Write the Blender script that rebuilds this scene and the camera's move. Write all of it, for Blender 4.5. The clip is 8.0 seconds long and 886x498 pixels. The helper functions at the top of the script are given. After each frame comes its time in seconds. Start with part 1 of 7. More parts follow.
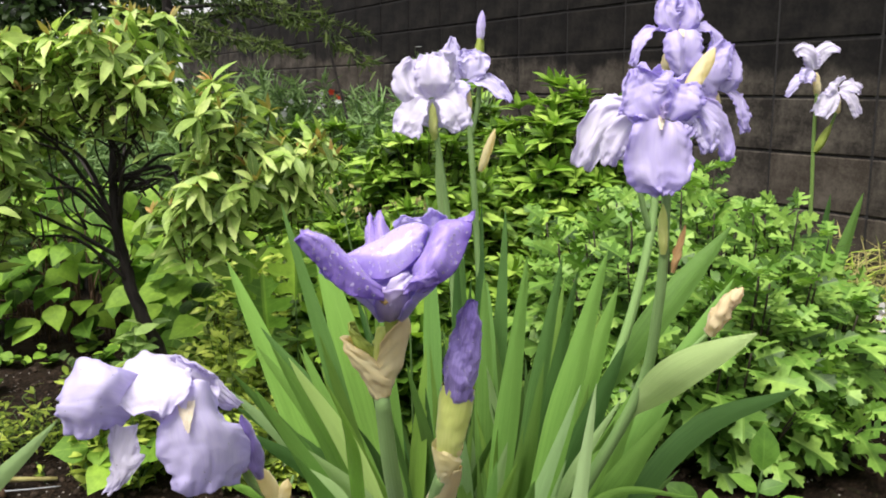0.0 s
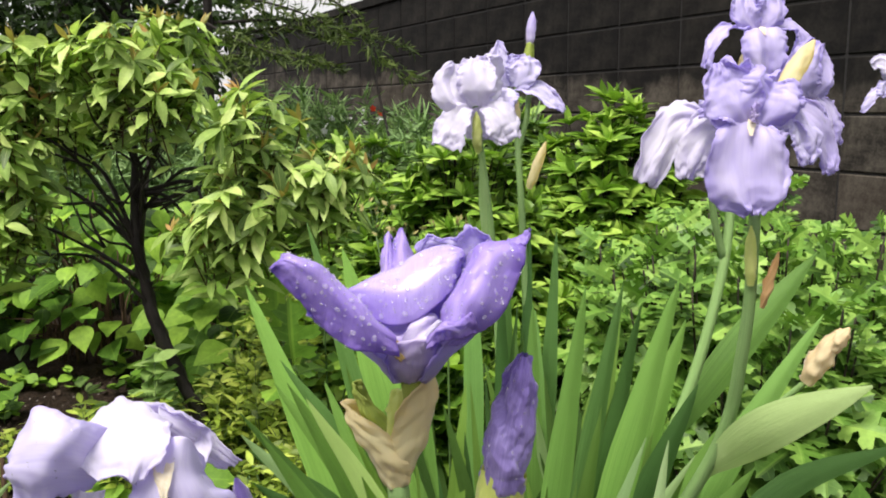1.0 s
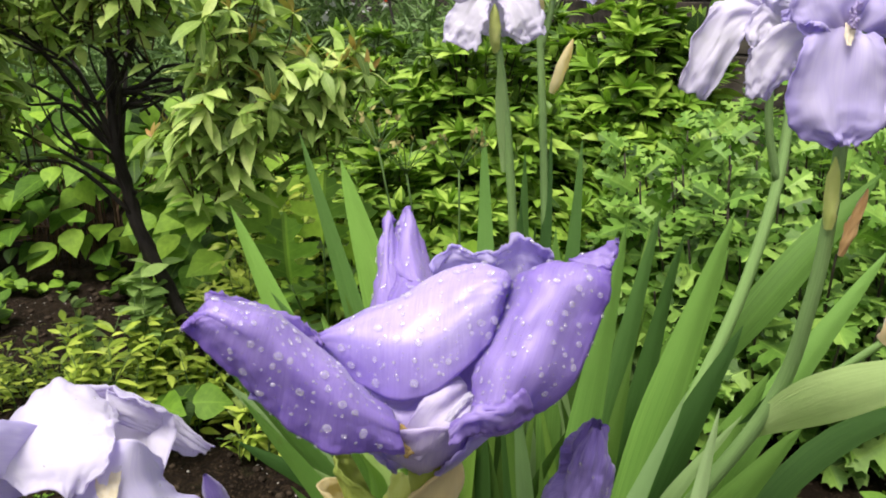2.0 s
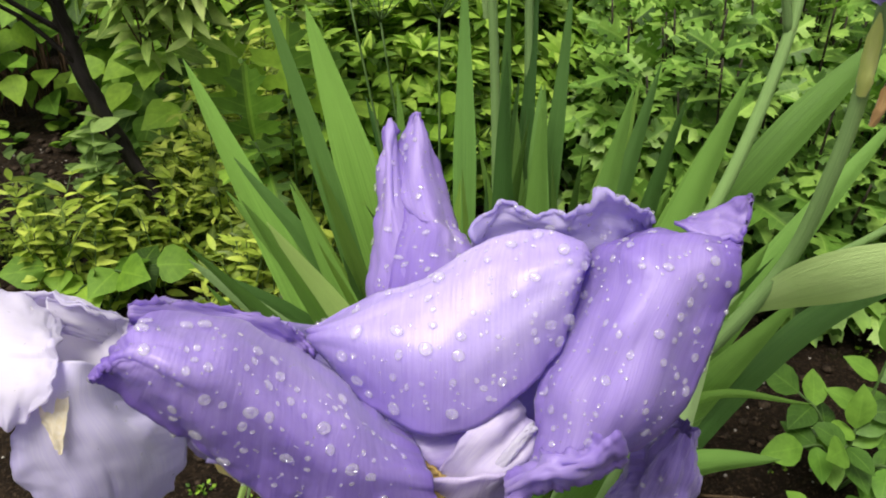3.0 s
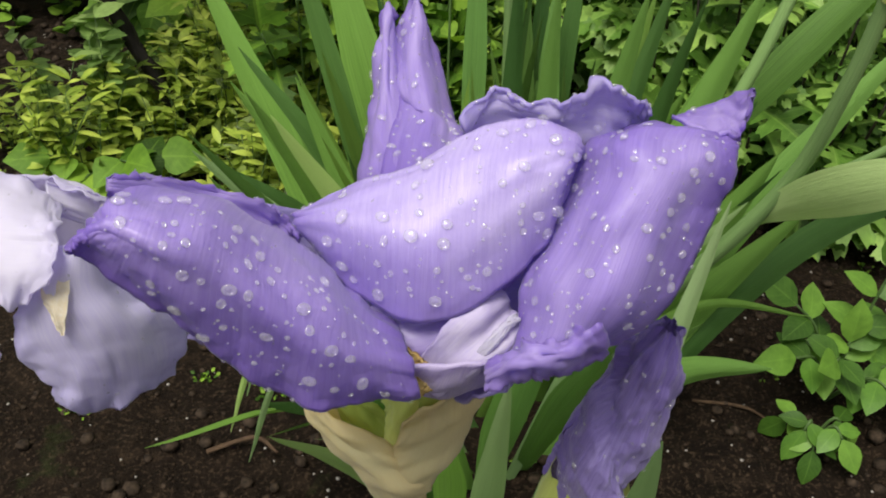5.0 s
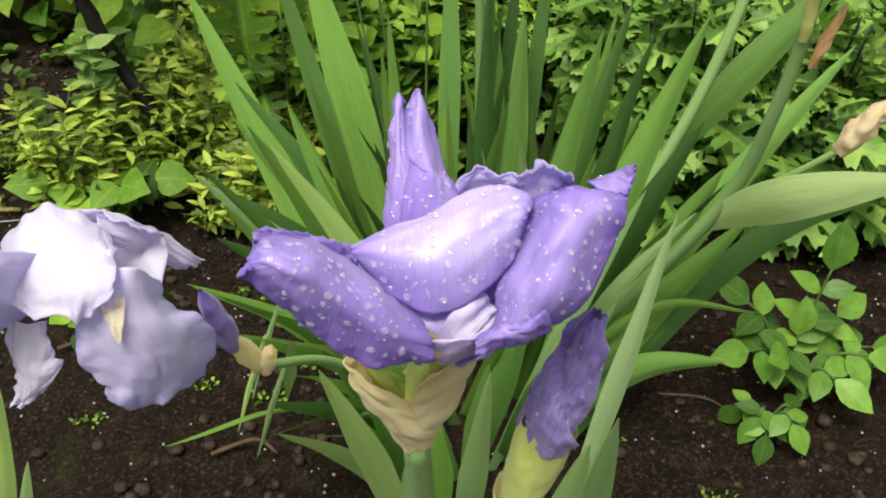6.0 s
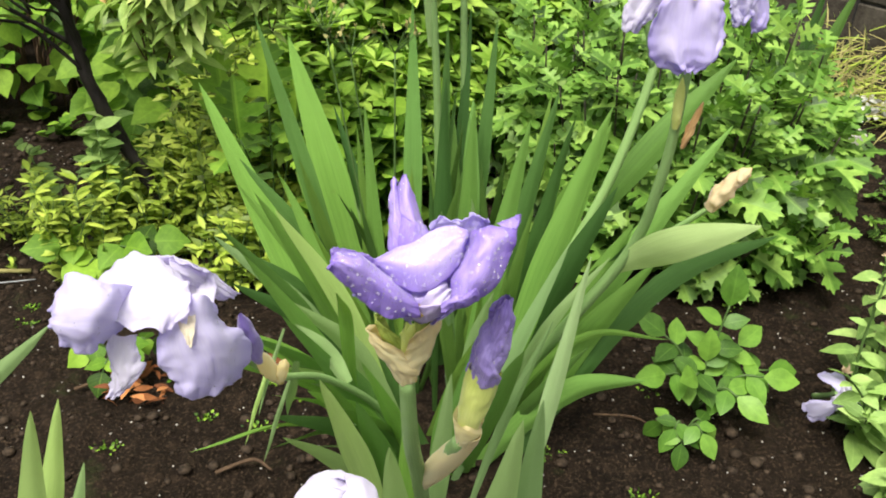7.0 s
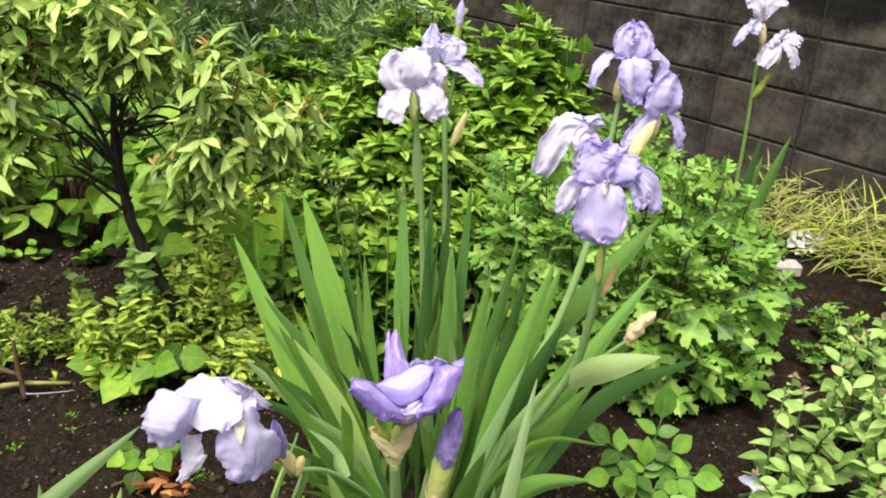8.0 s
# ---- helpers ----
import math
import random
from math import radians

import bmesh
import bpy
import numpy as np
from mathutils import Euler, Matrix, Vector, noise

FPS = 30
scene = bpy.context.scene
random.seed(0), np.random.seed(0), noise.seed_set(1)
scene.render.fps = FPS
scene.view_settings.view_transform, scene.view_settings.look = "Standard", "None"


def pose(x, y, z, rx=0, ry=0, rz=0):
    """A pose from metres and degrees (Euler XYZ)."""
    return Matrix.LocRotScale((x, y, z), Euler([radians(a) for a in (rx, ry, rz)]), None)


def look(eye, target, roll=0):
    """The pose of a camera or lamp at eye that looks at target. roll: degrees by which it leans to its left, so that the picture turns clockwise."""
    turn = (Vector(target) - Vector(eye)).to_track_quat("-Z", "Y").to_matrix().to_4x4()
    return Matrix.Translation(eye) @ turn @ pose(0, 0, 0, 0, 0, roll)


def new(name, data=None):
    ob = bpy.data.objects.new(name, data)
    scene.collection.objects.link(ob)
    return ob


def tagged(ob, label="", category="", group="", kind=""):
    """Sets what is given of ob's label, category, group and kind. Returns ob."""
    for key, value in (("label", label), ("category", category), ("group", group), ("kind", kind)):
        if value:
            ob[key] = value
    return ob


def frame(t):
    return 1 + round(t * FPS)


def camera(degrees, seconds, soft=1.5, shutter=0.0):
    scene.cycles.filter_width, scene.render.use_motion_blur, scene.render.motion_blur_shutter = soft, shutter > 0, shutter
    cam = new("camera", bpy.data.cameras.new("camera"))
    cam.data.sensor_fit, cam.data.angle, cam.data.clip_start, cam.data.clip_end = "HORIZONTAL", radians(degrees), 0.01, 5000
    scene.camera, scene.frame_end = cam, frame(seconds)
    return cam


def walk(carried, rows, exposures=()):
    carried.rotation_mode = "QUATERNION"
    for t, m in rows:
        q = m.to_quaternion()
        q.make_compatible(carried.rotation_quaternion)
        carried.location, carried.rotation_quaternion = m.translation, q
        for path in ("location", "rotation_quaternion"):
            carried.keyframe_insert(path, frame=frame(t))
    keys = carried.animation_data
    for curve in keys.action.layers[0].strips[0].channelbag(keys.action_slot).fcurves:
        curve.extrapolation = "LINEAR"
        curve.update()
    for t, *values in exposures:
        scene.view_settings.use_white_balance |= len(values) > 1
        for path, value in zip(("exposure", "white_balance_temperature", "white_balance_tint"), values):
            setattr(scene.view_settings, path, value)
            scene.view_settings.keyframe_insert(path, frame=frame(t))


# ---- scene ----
cam = camera(57.1, 8.0, 1.9)
PATH = [
    (0, (0.009, 0.012, 0.759), (-0.007, 1.971, 0.354), -0.9),
    (0.5, (0.009, 0.071, 0.749), (-0.057, 2.034, 0.371), -1.0),
    (1, (0.009, 0.147, 0.736), (-0.115, 2.112, 0.385), -0.8),
    (2.5, (-0.018, 0.325, 0.750), (-0.142, 2.145, -0.070), -0.3),
    (3, (-0.025, 0.354, 0.744), (-0.072, 2.101, -0.228), 0.4),
    (3.5, (-0.025, 0.377, 0.745), (-0.080, 2.070, -0.318), 0.9),
    (4, (-0.022, 0.377, 0.735), (-0.102, 2.002, -0.429), 1.2),
    (4.5, (-0.020, 0.364, 0.736), (-0.091, 1.982, -0.438), 1.9),
    (6, (-0.027, 0.289, 0.791), (-0.025, 1.923, -0.362), 1.9),
    (6.5, (-0.029, 0.194, 0.842), (0.028, 1.869, -0.250), 2.0),
    (7, (-0.037, 0.105, 0.886), (0.059, 1.824, -0.133), 2.6),
    (7.5, (-0.029, -0.010, 0.965), (0.092, 1.761, 0.044), 3.4),
    (8, (-0.039, -0.132, 1.046), (0.076, 1.708, 0.269), 3.3),
]
EXPOSURES = [(0.0, 0.50, 6300, 16), (1.0, 0.48, 6350, 15), (2.5, 0.20, 6500, 12), (3.5, 0.0, 6550, 11), (4.5, -0.20, 6400, 12), (6.0, 0.24, 6500, 10), (6.5, 0.54, 6500, 10), (7.0, 0.63, 6500, 10), (8.0, 0.63, 6500, 10)]
walk(cam, [(t, look(eye, target, roll)) for t, eye, target, roll in PATH], EXPOSURES)

# ---- light: a bright overcast sky after rain ----
world = bpy.data.worlds.new("sky")
scene.world = world
world.use_nodes = True
wn = world.node_tree
sky = wn.nodes.new("ShaderNodeTexSky")
sky.sky_type, sky.sun_disc = "NISHITA", False
sky.sun_elevation, sky.sun_rotation = radians(67), radians(214)
sky.dust_density, sky.ozone_density, sky.air_density = 4.0, 1.0, 1.0
cloud = wn.nodes.new("ShaderNodeMixRGB")
cloud.inputs[0].default_value = 0.85
cloud.inputs[2].default_value = (7.2, 7.1, 6.75, 1)
wn.links.new(sky.outputs[0], cloud.inputs[1])
wn.links.new(cloud.outputs[0], wn.nodes["Background"].inputs[0])
wn.nodes["Background"].inputs[1].default_value = 0.1
sun = new("sun", bpy.data.lights.new("sun", "SUN"))
sun.data.energy, sun.data.angle, sun.data.color = 4.15, radians(30), (1.0, 0.95, 0.86)
sun.matrix_world = look((-1.0, -0.7, 4.2), (0, 0.8, 0))

# ---- materials ----
class Nodes:
    """A small builder of node materials."""

    def __init__(self, name):
        self.mat = bpy.data.materials.new(name)
        self.mat.use_nodes = True
        self.tree = self.mat.node_tree
        self.bsdf = self.tree.nodes["Principled BSDF"]
        self.out = self.tree.nodes["Material Output"]

    def add(self, kind, **settings):
        node = self.tree.nodes.new("ShaderNode" + kind)
        for key, value in settings.items():
            node.inputs[key].default_value = value
        return node

    def link(self, a, b):
        self.tree.links.new(a, b)

    def noise(self, scale, detail=4.0, rough=0.55, stretch=None, coord="Object"):
        tc = self.add("TexCoord")
        src = tc.outputs[coord]
        if stretch:
            mp = self.add("Mapping")
            mp.inputs["Scale"].default_value = stretch
            self.link(src, mp.inputs[0])
            src = mp.outputs[0]
        n = self.add("TexNoise", Scale=scale, Detail=detail, Roughness=rough)
        self.link(src, n.inputs["Vector"])
        return n.outputs["Fac"]

    def ramp(self, fac, *stops):
        r = self.add("ValToRGB")
        while len(r.color_ramp.elements) < len(stops):
            r.color_ramp.elements.new(0.5)
        for e, (p, c) in zip(r.color_ramp.elements, stops):
            e.position, e.color = p, (*c, 1)
        self.link(fac, r.inputs[0])
        return r.outputs[0]

    def mix(self, fac, a, b, mode="MIX"):
        m = self.add("MixRGB")
        m.blend_type = mode
        for i, v in enumerate((fac, a, b)):
            if isinstance(v, (int, float)):
                m.inputs[i].default_value = v
            elif isinstance(v, tuple):
                m.inputs[i].default_value = (*v, 1)
            else:
                self.link(v, m.inputs[i])
        return m.outputs[0]

    def math(self, op, a, b=0.0):
        m = self.add("Math")
        m.operation = op
        for i, v in enumerate((a, b)):
            if isinstance(v, (int, float)):
                m.inputs[i].default_value = v
            else:
                self.link(v, m.inputs[i])
        return m.outputs[0]

    def island(self):
        return self.add("NewGeometry").outputs["Random Per Island"]

    def bump(self, height, strength=0.3, distance=0.001):
        b = self.add("Bump", Strength=strength, Distance=distance)
        self.link(height, b.inputs["Height"])
        self.link(b.outputs[0], self.bsdf.inputs["Normal"])
        return b.outputs[0]

    def finish(self, color, rough=0.5, thin=0.0, thin_tint=(1, 1, 1), spec=0.5, coat=0.0):
        """Sets colour and gloss; thin: share of light that passes through, as in leaf and petal."""
        if isinstance(color, tuple):
            self.bsdf.inputs["Base Color"].default_value = (*color, 1)
        else:
            self.link(color, self.bsdf.inputs["Base Color"])
        if isinstance(rough, (int, float)):
            self.bsdf.inputs["Roughness"].default_value = rough
        else:
            self.link(rough, self.bsdf.inputs["Roughness"])
        self.bsdf.inputs["Specular IOR Level"].default_value = spec
        self.bsdf.inputs["Coat Weight"].default_value = coat
        self.bsdf.inputs["Coat Roughness"].default_value = 0.25
        if thin:
            t = self.add("BsdfTranslucent")
            self.link(self.mix(1.0, color, thin_tint, "MULTIPLY"), t.inputs[0])
            m = self.add("MixShader")
            m.inputs[0].default_value = thin
            self.link(self.bsdf.outputs[0], m.inputs[1])
            self.link(t.outputs[0], m.inputs[2])
            self.link(m.outputs[0], self.out.inputs[0])
        return self.mat


def leaf_material(name, dark, mid, light, rough=0.42, thin=0.24, tint=(1.08, 1.2, 0.65), spec=0.24):
    """Foliage: each leaf has a shade of its own, with blotches and veins."""
    n = Nodes(name)
    own = n.math("FRACT", n.math("ADD", n.island(), n.add("ObjectInfo").outputs["Random"]))
    c = n.ramp(own, (0.0, tuple(0.55 * v for v in dark)), (0.5, mid), (1.0, light))
    blot = n.ramp(n.noise(60, 3), (0.3, (0.72, 0.76, 0.7)), (0.7, (1.12, 1.1, 1.05)))
    c = n.mix(1.0, c, blot, "MULTIPLY")
    uv = n.add("TexCoord").outputs["UV"]
    sep = n.add("SeparateXYZ")
    n.link(uv, sep.inputs[0])
    rib = n.math("ABSOLUTE", n.math("SUBTRACT", sep.outputs["X"], 0.5))
    side = n.math("SINE", n.math("MULTIPLY", n.math("ADD", sep.outputs["Y"], n.math("MULTIPLY", rib, -0.6)), 44.0))
    veins = n.math("MAXIMUM", n.math("MULTIPLY", n.math("LESS_THAN", rib, 0.03), 1.0), n.math("MULTIPLY", n.math("GREATER_THAN", side, 0.93), 0.5))
    c = n.mix(n.math("MULTIPLY", veins, 0.13), c, tuple(min(1, 1.5 * v) for v in light))
    n.bump(n.noise(220, 3), 0.35, 0.0012)
    return n.finish(c, rough, thin, tint, spec)


def blade_material(name, dark, light, thin=0.22, low=(0.50, 0.60, 0.64), high=(1.5, 1.4, 1.05)):
    """Sword leaf: fine veins along it, a bloom of wax, paler towards the tip."""
    n = Nodes(name)
    vein = n.noise(1.0, 3, 0.6, (70, 1.2, 1), "UV")
    big = n.noise(1.0, 3, 0.6, (2.0, 3.0, 1), "UV")
    info = n.add("ObjectInfo")
    c = n.ramp(vein, (0.3, dark), (0.7, light))
    c = n.mix(n.math("MULTIPLY", big, 0.45), c, tuple(1.35 * v for v in light))
    shade = n.ramp(info.outputs["Random"], (0.0, tuple(0.8 * v for v in low)), (0.5, (0.95, 0.95, 0.95)), (1.0, high))
    c = n.mix(1.0, c, shade, "MULTIPLY")
    brown = n.ramp(n.noise(38, 2), (0.72, (0, 0, 0)), (0.78, (1, 1, 1)))
    c = n.mix(n.math("MULTIPLY", brown, 0.2), c, (0.22, 0.2, 0.06))
    n.bump(vein, 0.6, 0.0012)
    return n.finish(c, n.ramp(big, (0.3, (0.38,) * 3), (0.7, (0.55,) * 3)), thin, (1.05, 1.15, 0.6), 0.26)


def petal_material(name, deep, mid, pale, veins=0.5, rough=0.5, thin=0.38, edge=0.6, tint=(0.95, 0.9, 1.05), coat=0.05, relief=0.35):
    """Petal: streaks fan out along it, paler at the throat and, for pigment and painted sheen, down its middle; deeper
    at the rim.
    """
    n = Nodes(name)
    uv = n.add("TexCoord").outputs["UV"]
    sep = n.add("SeparateXYZ")
    n.link(uv, sep.inputs[0])
    streak = n.noise(1.0, 4, 0.65, (95, 3.2, 1), "UV")
    broad = n.noise(1.0, 3, 0.5, (3, 2.2, 1), "UV")
    c = n.ramp(broad, (0.28, mid), (0.72, pale))
    # paler middle, as pigment and as sheen put into the colour
    core = n.math("SUBTRACT", 1.0, n.math("POWER", n.math("MULTIPLY", n.math("ABSOLUTE", n.math("SUBTRACT", sep.outputs["X"], 0.45)), 2.0), 2.0))
    core = n.math("MULTIPLY", core, n.math("SUBTRACT", 1.0, n.math("POWER", sep.outputs["Y"], 3.0)))
    c = n.mix(n.math("MULTIPLY", core, 0.55), c, pale)
    rim = n.math("POWER", n.math("MULTIPLY", n.math("ABSOLUTE", n.math("SUBTRACT", sep.outputs["X"], 0.5)), 2.0), 5.0)
    tip = n.math("POWER", sep.outputs["Y"], 6.0)
    c = n.mix(n.math("MULTIPLY", n.math("MAXIMUM", rim, tip), edge), c, deep)
    c = n.mix(n.math("MULTIPLY", n.ramp(streak, (0.36, (0, 0, 0)), (0.74, (1, 1, 1))), veins), c, deep)
    fine = n.noise(900, 2)
    h = n.math("ADD", n.math("MULTIPLY", streak, 0.8), n.math("MULTIPLY", fine, 0.3))
    n.bump(h, relief, 0.0005)
    n.bsdf.inputs["Sheen Weight"].default_value = 0.3
    n.bsdf.inputs["Sheen Roughness"].default_value = 0.4
    return n.finish(c, rough, thin, tint, 0.5, coat)


def plain_material(name, a, b, scale=30.0, rough=0.6, bump=0.3, stretch=None, thin=0.0, distance=0.001, spec=0.22):
    n = Nodes(name)
    f = n.noise(scale, 5, 0.6, stretch)
    g = n.noise(scale * 0.2, 3, 0.6)
    c = n.mix(n.math("MULTIPLY", g, 0.5), n.ramp(f, (0.3, a), (0.7, b)), tuple(0.7 * v for v in a))
    n.bump(f, bump, distance)
    return n.finish(c, rough, thin, (1, 1, 1), spec)


def soil_material():
    n = Nodes("wet dark garden soil")
    big, mid, fine = n.noise(3.0, 4), n.noise(45, 6, 0.7), n.noise(210, 5, 0.75)
    c = n.ramp(mid, (0.3, (0.003, 0.002, 0.0012)), (0.54, (0.013, 0.0086, 0.0055)), (0.76, (0.055, 0.037, 0.023)))
    c = n.mix(n.ramp(big, (0.42, (0, 0, 0)), (0.68, (0.5, 0.5, 0.5))), c, (0.024, 0.016, 0.010))
    c = n.mix(n.ramp(fine, (0.54, (0, 0, 0)), (0.62, (0.7, 0.7, 0.7))), c, (0.10, 0.068, 0.042))
    moss = n.ramp(n.noise(9, 6, 0.7), (0.60, (0, 0, 0)), (0.72, (0.55, 0.55, 0.55)))
    c = n.mix(moss, c, (0.035, 0.05, 0.014))
    n.bump(n.math("ADD", mid, n.math("MULTIPLY", fine, 0.45)), 1.0, 0.012)
    return n.finish(c, n.ramp(mid, (0.3, (0.6,) * 3), (0.7, (0.9,) * 3)), spec=0.1)


def block_material():
    """Old concrete block: grey with black mould that runs down from above."""
    n = Nodes("weathered concrete block")
    info = n.add("ObjectInfo")
    geo = n.add("NewGeometry")
    grain = n.noise(160, 5, 0.7)
    c = n.ramp(grain, (0.3, (0.018, 0.016, 0.013)), (0.7, (0.050, 0.043, 0.035)))
    tone = n.ramp(info.outputs["Random"], (0.0, (0.55, 0.55, 0.56)), (0.6, (1, 1, 1)), (1.0, (1.6, 1.52, 1.42)))
    c = n.mix(1.0, c, tone, "MULTIPLY")
    mp = n.add("Mapping")
    mp.inputs["Scale"].default_value = (1.1, 1.1, 0.6)
    n.link(geo.outputs["Position"], mp.inputs[0])
    st = n.add("TexNoise", Scale=2.0, Detail=6.0, Roughness=0.62)
    n.link(mp.outputs[0], st.inputs["Vector"])
    sep = n.add("SeparateXYZ")
    n.link(geo.outputs["Position"], sep.inputs[0])
    # mould clings to the upper courses, with a ragged lower border
    level = n.math("ADD", n.math("MULTIPLY", n.math("SUBTRACT", sep.outputs["Z"], 0.76), 5.5), n.math("MULTIPLY", n.math("SUBTRACT", st.outputs["Fac"], 0.5), 2.6))
    level = n.math("ADD", level, n.math("MULTIPLY", n.math("SUBTRACT", sep.outputs["X"], 1.1), 0.5))
    mould = n.ramp(level, (0.0, (0.12, 0.12, 0.12)), (0.3, (0.93, 0.93, 0.93)))
    c = n.mix(mould, c, (0.0035, 0.0034, 0.0035))
    pale = n.ramp(n.noise(7, 7, 0.78), (0.44, (0, 0, 0)), (0.66, (0.8, 0.8, 0.8)))
    c = n.mix(n.math("MULTIPLY", pale, n.math("SUBTRACT", 1.0, n.math("MULTIPLY", mould, 0.9))), c, (0.14, 0.125, 0.10))
    n.bump(grain, 0.5, 0.003)
    return n.finish(c, 0.8, spec=0.18)


def water_material():
    """A bead of rain: it mirrors the bright sky and lets the petal show through; its white body and raised coat IOR
    stand in for gathered light.
    """
    n = Nodes("clear water")
    n.bsdf.inputs["Transmission Weight"].default_value = 0.55
    n.bsdf.inputs["IOR"].default_value = 1.33
    # white base colour: the bright glint of a bead, painted in
    n.finish((1.0, 1.0, 1.0), 0.06, spec=1.0, coat=1.0)
    n.bsdf.inputs["Coat Roughness"].default_value = 0.08
    n.bsdf.inputs["Coat IOR"].default_value = 2.4
    clear = n.add("BsdfTransparent")
    m = n.add("MixShader")
    m.inputs[0].default_value = 0.32
    n.link(clear.outputs[0], m.inputs[1])
    n.link(n.bsdf.outputs[0], m.inputs[2])
    n.link(m.outputs[0], n.out.inputs[0])
    return n.mat


SOIL = soil_material()
BLOCK = block_material()
MORTAR = plain_material("dark mortar", (0.02, 0.02, 0.02), (0.05, 0.047, 0.045), 90, 0.85, 0.5)
WATER = water_material()
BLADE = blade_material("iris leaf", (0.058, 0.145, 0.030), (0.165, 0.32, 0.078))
# brighter copy of the iris leaf: sun through the blade put into the colour
BLADE_LIT = blade_material("iris leaf painted sunlit", (0.105, 0.245, 0.052), (0.23, 0.44, 0.11), low=(0.7, 0.76, 0.7))
BLADE_PALE = blade_material("iris bract leaf", (0.24, 0.39, 0.14), (0.36, 0.52, 0.22), low=(0.75, 0.82, 0.8))
GRASSY = blade_material("narrow leaf", (0.055, 0.125, 0.024), (0.13, 0.24, 0.05))
BOAT_LEAF = blade_material("pale green bract", (0.30, 0.46, 0.19), (0.44, 0.60, 0.29), low=(0.9, 0.94, 0.9))
STEM_DARK = blade_material("slender iris stem", (0.10, 0.19, 0.05), (0.18, 0.30, 0.09), 0.05)
STEM = blade_material("iris stem", (0.17, 0.30, 0.09), (0.27, 0.43, 0.16), 0.05, low=(1.1, 1.1, 1.1), high=(1.05, 1.05, 1.0))
VIOLET = petal_material("violet wet petal", (0.18, 0.08, 0.55), (0.365, 0.238, 0.76), (0.64, 0.52, 0.90), 0.34, 0.38, 0.46, coat=0.3, relief=0.5)
# paler than VIOLET: part of the dome's sky sheen is put into its colour
DOME_VIOLET = petal_material("pale violet wet petal with painted sheen", (0.21, 0.11, 0.58), (0.385, 0.262, 0.76), (0.72, 0.635, 0.93), 0.28, 0.36, 0.36, coat=0.5, relief=0.4)
# violet lightened in its colour, to lift the shaded underside of the flower
THROAT = petal_material("lightened lilac throat", (0.38, 0.30, 0.74), (0.52, 0.44, 0.84), (0.78, 0.73, 0.93), 0.4, 0.42, 0.5, 0.4)
BUD_VIOLET = petal_material("dark violet bud petal", (0.12, 0.065, 0.38), (0.25, 0.17, 0.58), (0.45, 0.38, 0.74), 0.6, 0.5, 0.12, relief=1.0)
LILAC = petal_material("lilac petal", (0.46, 0.38, 0.80), (0.63, 0.57, 0.89), (0.84, 0.80, 0.95), 0.3, 0.5, 0.5, relief=0.6)
PALE_LILAC = petal_material("pale lilac petal", (0.50, 0.44, 0.80), (0.68, 0.64, 0.88), (0.83, 0.81, 0.93), 0.35, 0.5, 0.42, 0.5, relief=0.6)
WHITE = petal_material("white lilac petal", (0.66, 0.62, 0.85), (0.83, 0.81, 0.91), (0.90, 0.89, 0.93), 0.2, 0.5, 0.5, 0.4, relief=0.5)
BEARD_PALE = plain_material("pale yellow beard", (0.76, 0.66, 0.44), (0.84, 0.79, 0.68), 500, 0.8, 0.6, thin=0.2)
STYLE_MAT = petal_material("pale style arm", (0.40, 0.30, 0.68), (0.58, 0.48, 0.80), (0.78, 0.72, 0.86), 0.6, 0.45, 0.4, 0.3)
BEARD_ORANGE = plain_material("orange beard", (0.62, 0.22, 0.02), (0.80, 0.36, 0.04), 500, 0.8, 0.6, thin=0.2)
STYLE_PALE = petal_material("whitish style arm", (0.42, 0.32, 0.72), (0.60, 0.52, 0.80), (0.84, 0.80, 0.89), 0.45, 0.42, 0.4, 0.3)
BEARD_MAT = plain_material("golden beard", (0.40, 0.25, 0.07), (0.60, 0.46, 0.20), 500, 0.8, 0.6, thin=0.2)
SPATHE = petal_material("papery cream spathe", (0.76, 0.60, 0.28), (0.91, 0.82, 0.49), (0.95, 0.92, 0.62), 0.2, 0.6, 0.5, 0.35, (1.0, 0.95, 0.7), relief=0.8)
DRY_BROWN = petal_material("brown withered bract", (0.34, 0.17, 0.05), (0.64, 0.38, 0.14), (0.80, 0.56, 0.26), 0.6, 0.8, 0.3, 0.4, (1.0, 0.8, 0.55))
DRY = petal_material("dried flower", (0.62, 0.43, 0.17), (0.86, 0.72, 0.42), (0.92, 0.85, 0.58), 0.5, 0.8, 0.35, 0.4, (1.0, 0.85, 0.6))
SHEATH = petal_material("pale green sheath", (0.48, 0.62, 0.08), (0.68, 0.79, 0.17), (0.83, 0.87, 0.34), 0.35, 0.55, 0.3, 0.2, (1.0, 1.0, 0.6), relief=0.6)
SEPAL = plain_material("yellow green sepal", (0.30, 0.40, 0.06), (0.48, 0.56, 0.14), 60, 0.5, 0.2, thin=0.25)
BARK = plain_material("wet black bark", (0.012, 0.010, 0.009), (0.045, 0.038, 0.033), 70, 0.6, 0.9, (1, 1, 0.3), distance=0.004)
TWIG = plain_material("brown twig", (0.05, 0.03, 0.018), (0.14, 0.09, 0.05), 80, 0.8, 0.5, (1, 1, 0.3))
GREEN_STALK = plain_material("green stalk", (0.06, 0.12, 0.03), (0.12, 0.2, 0.06), 60, 0.5, 0.2)
DARK_STALK = plain_material("purple brown stalk", (0.02, 0.018, 0.012), (0.06, 0.05, 0.03), 60, 0.6, 0.3)
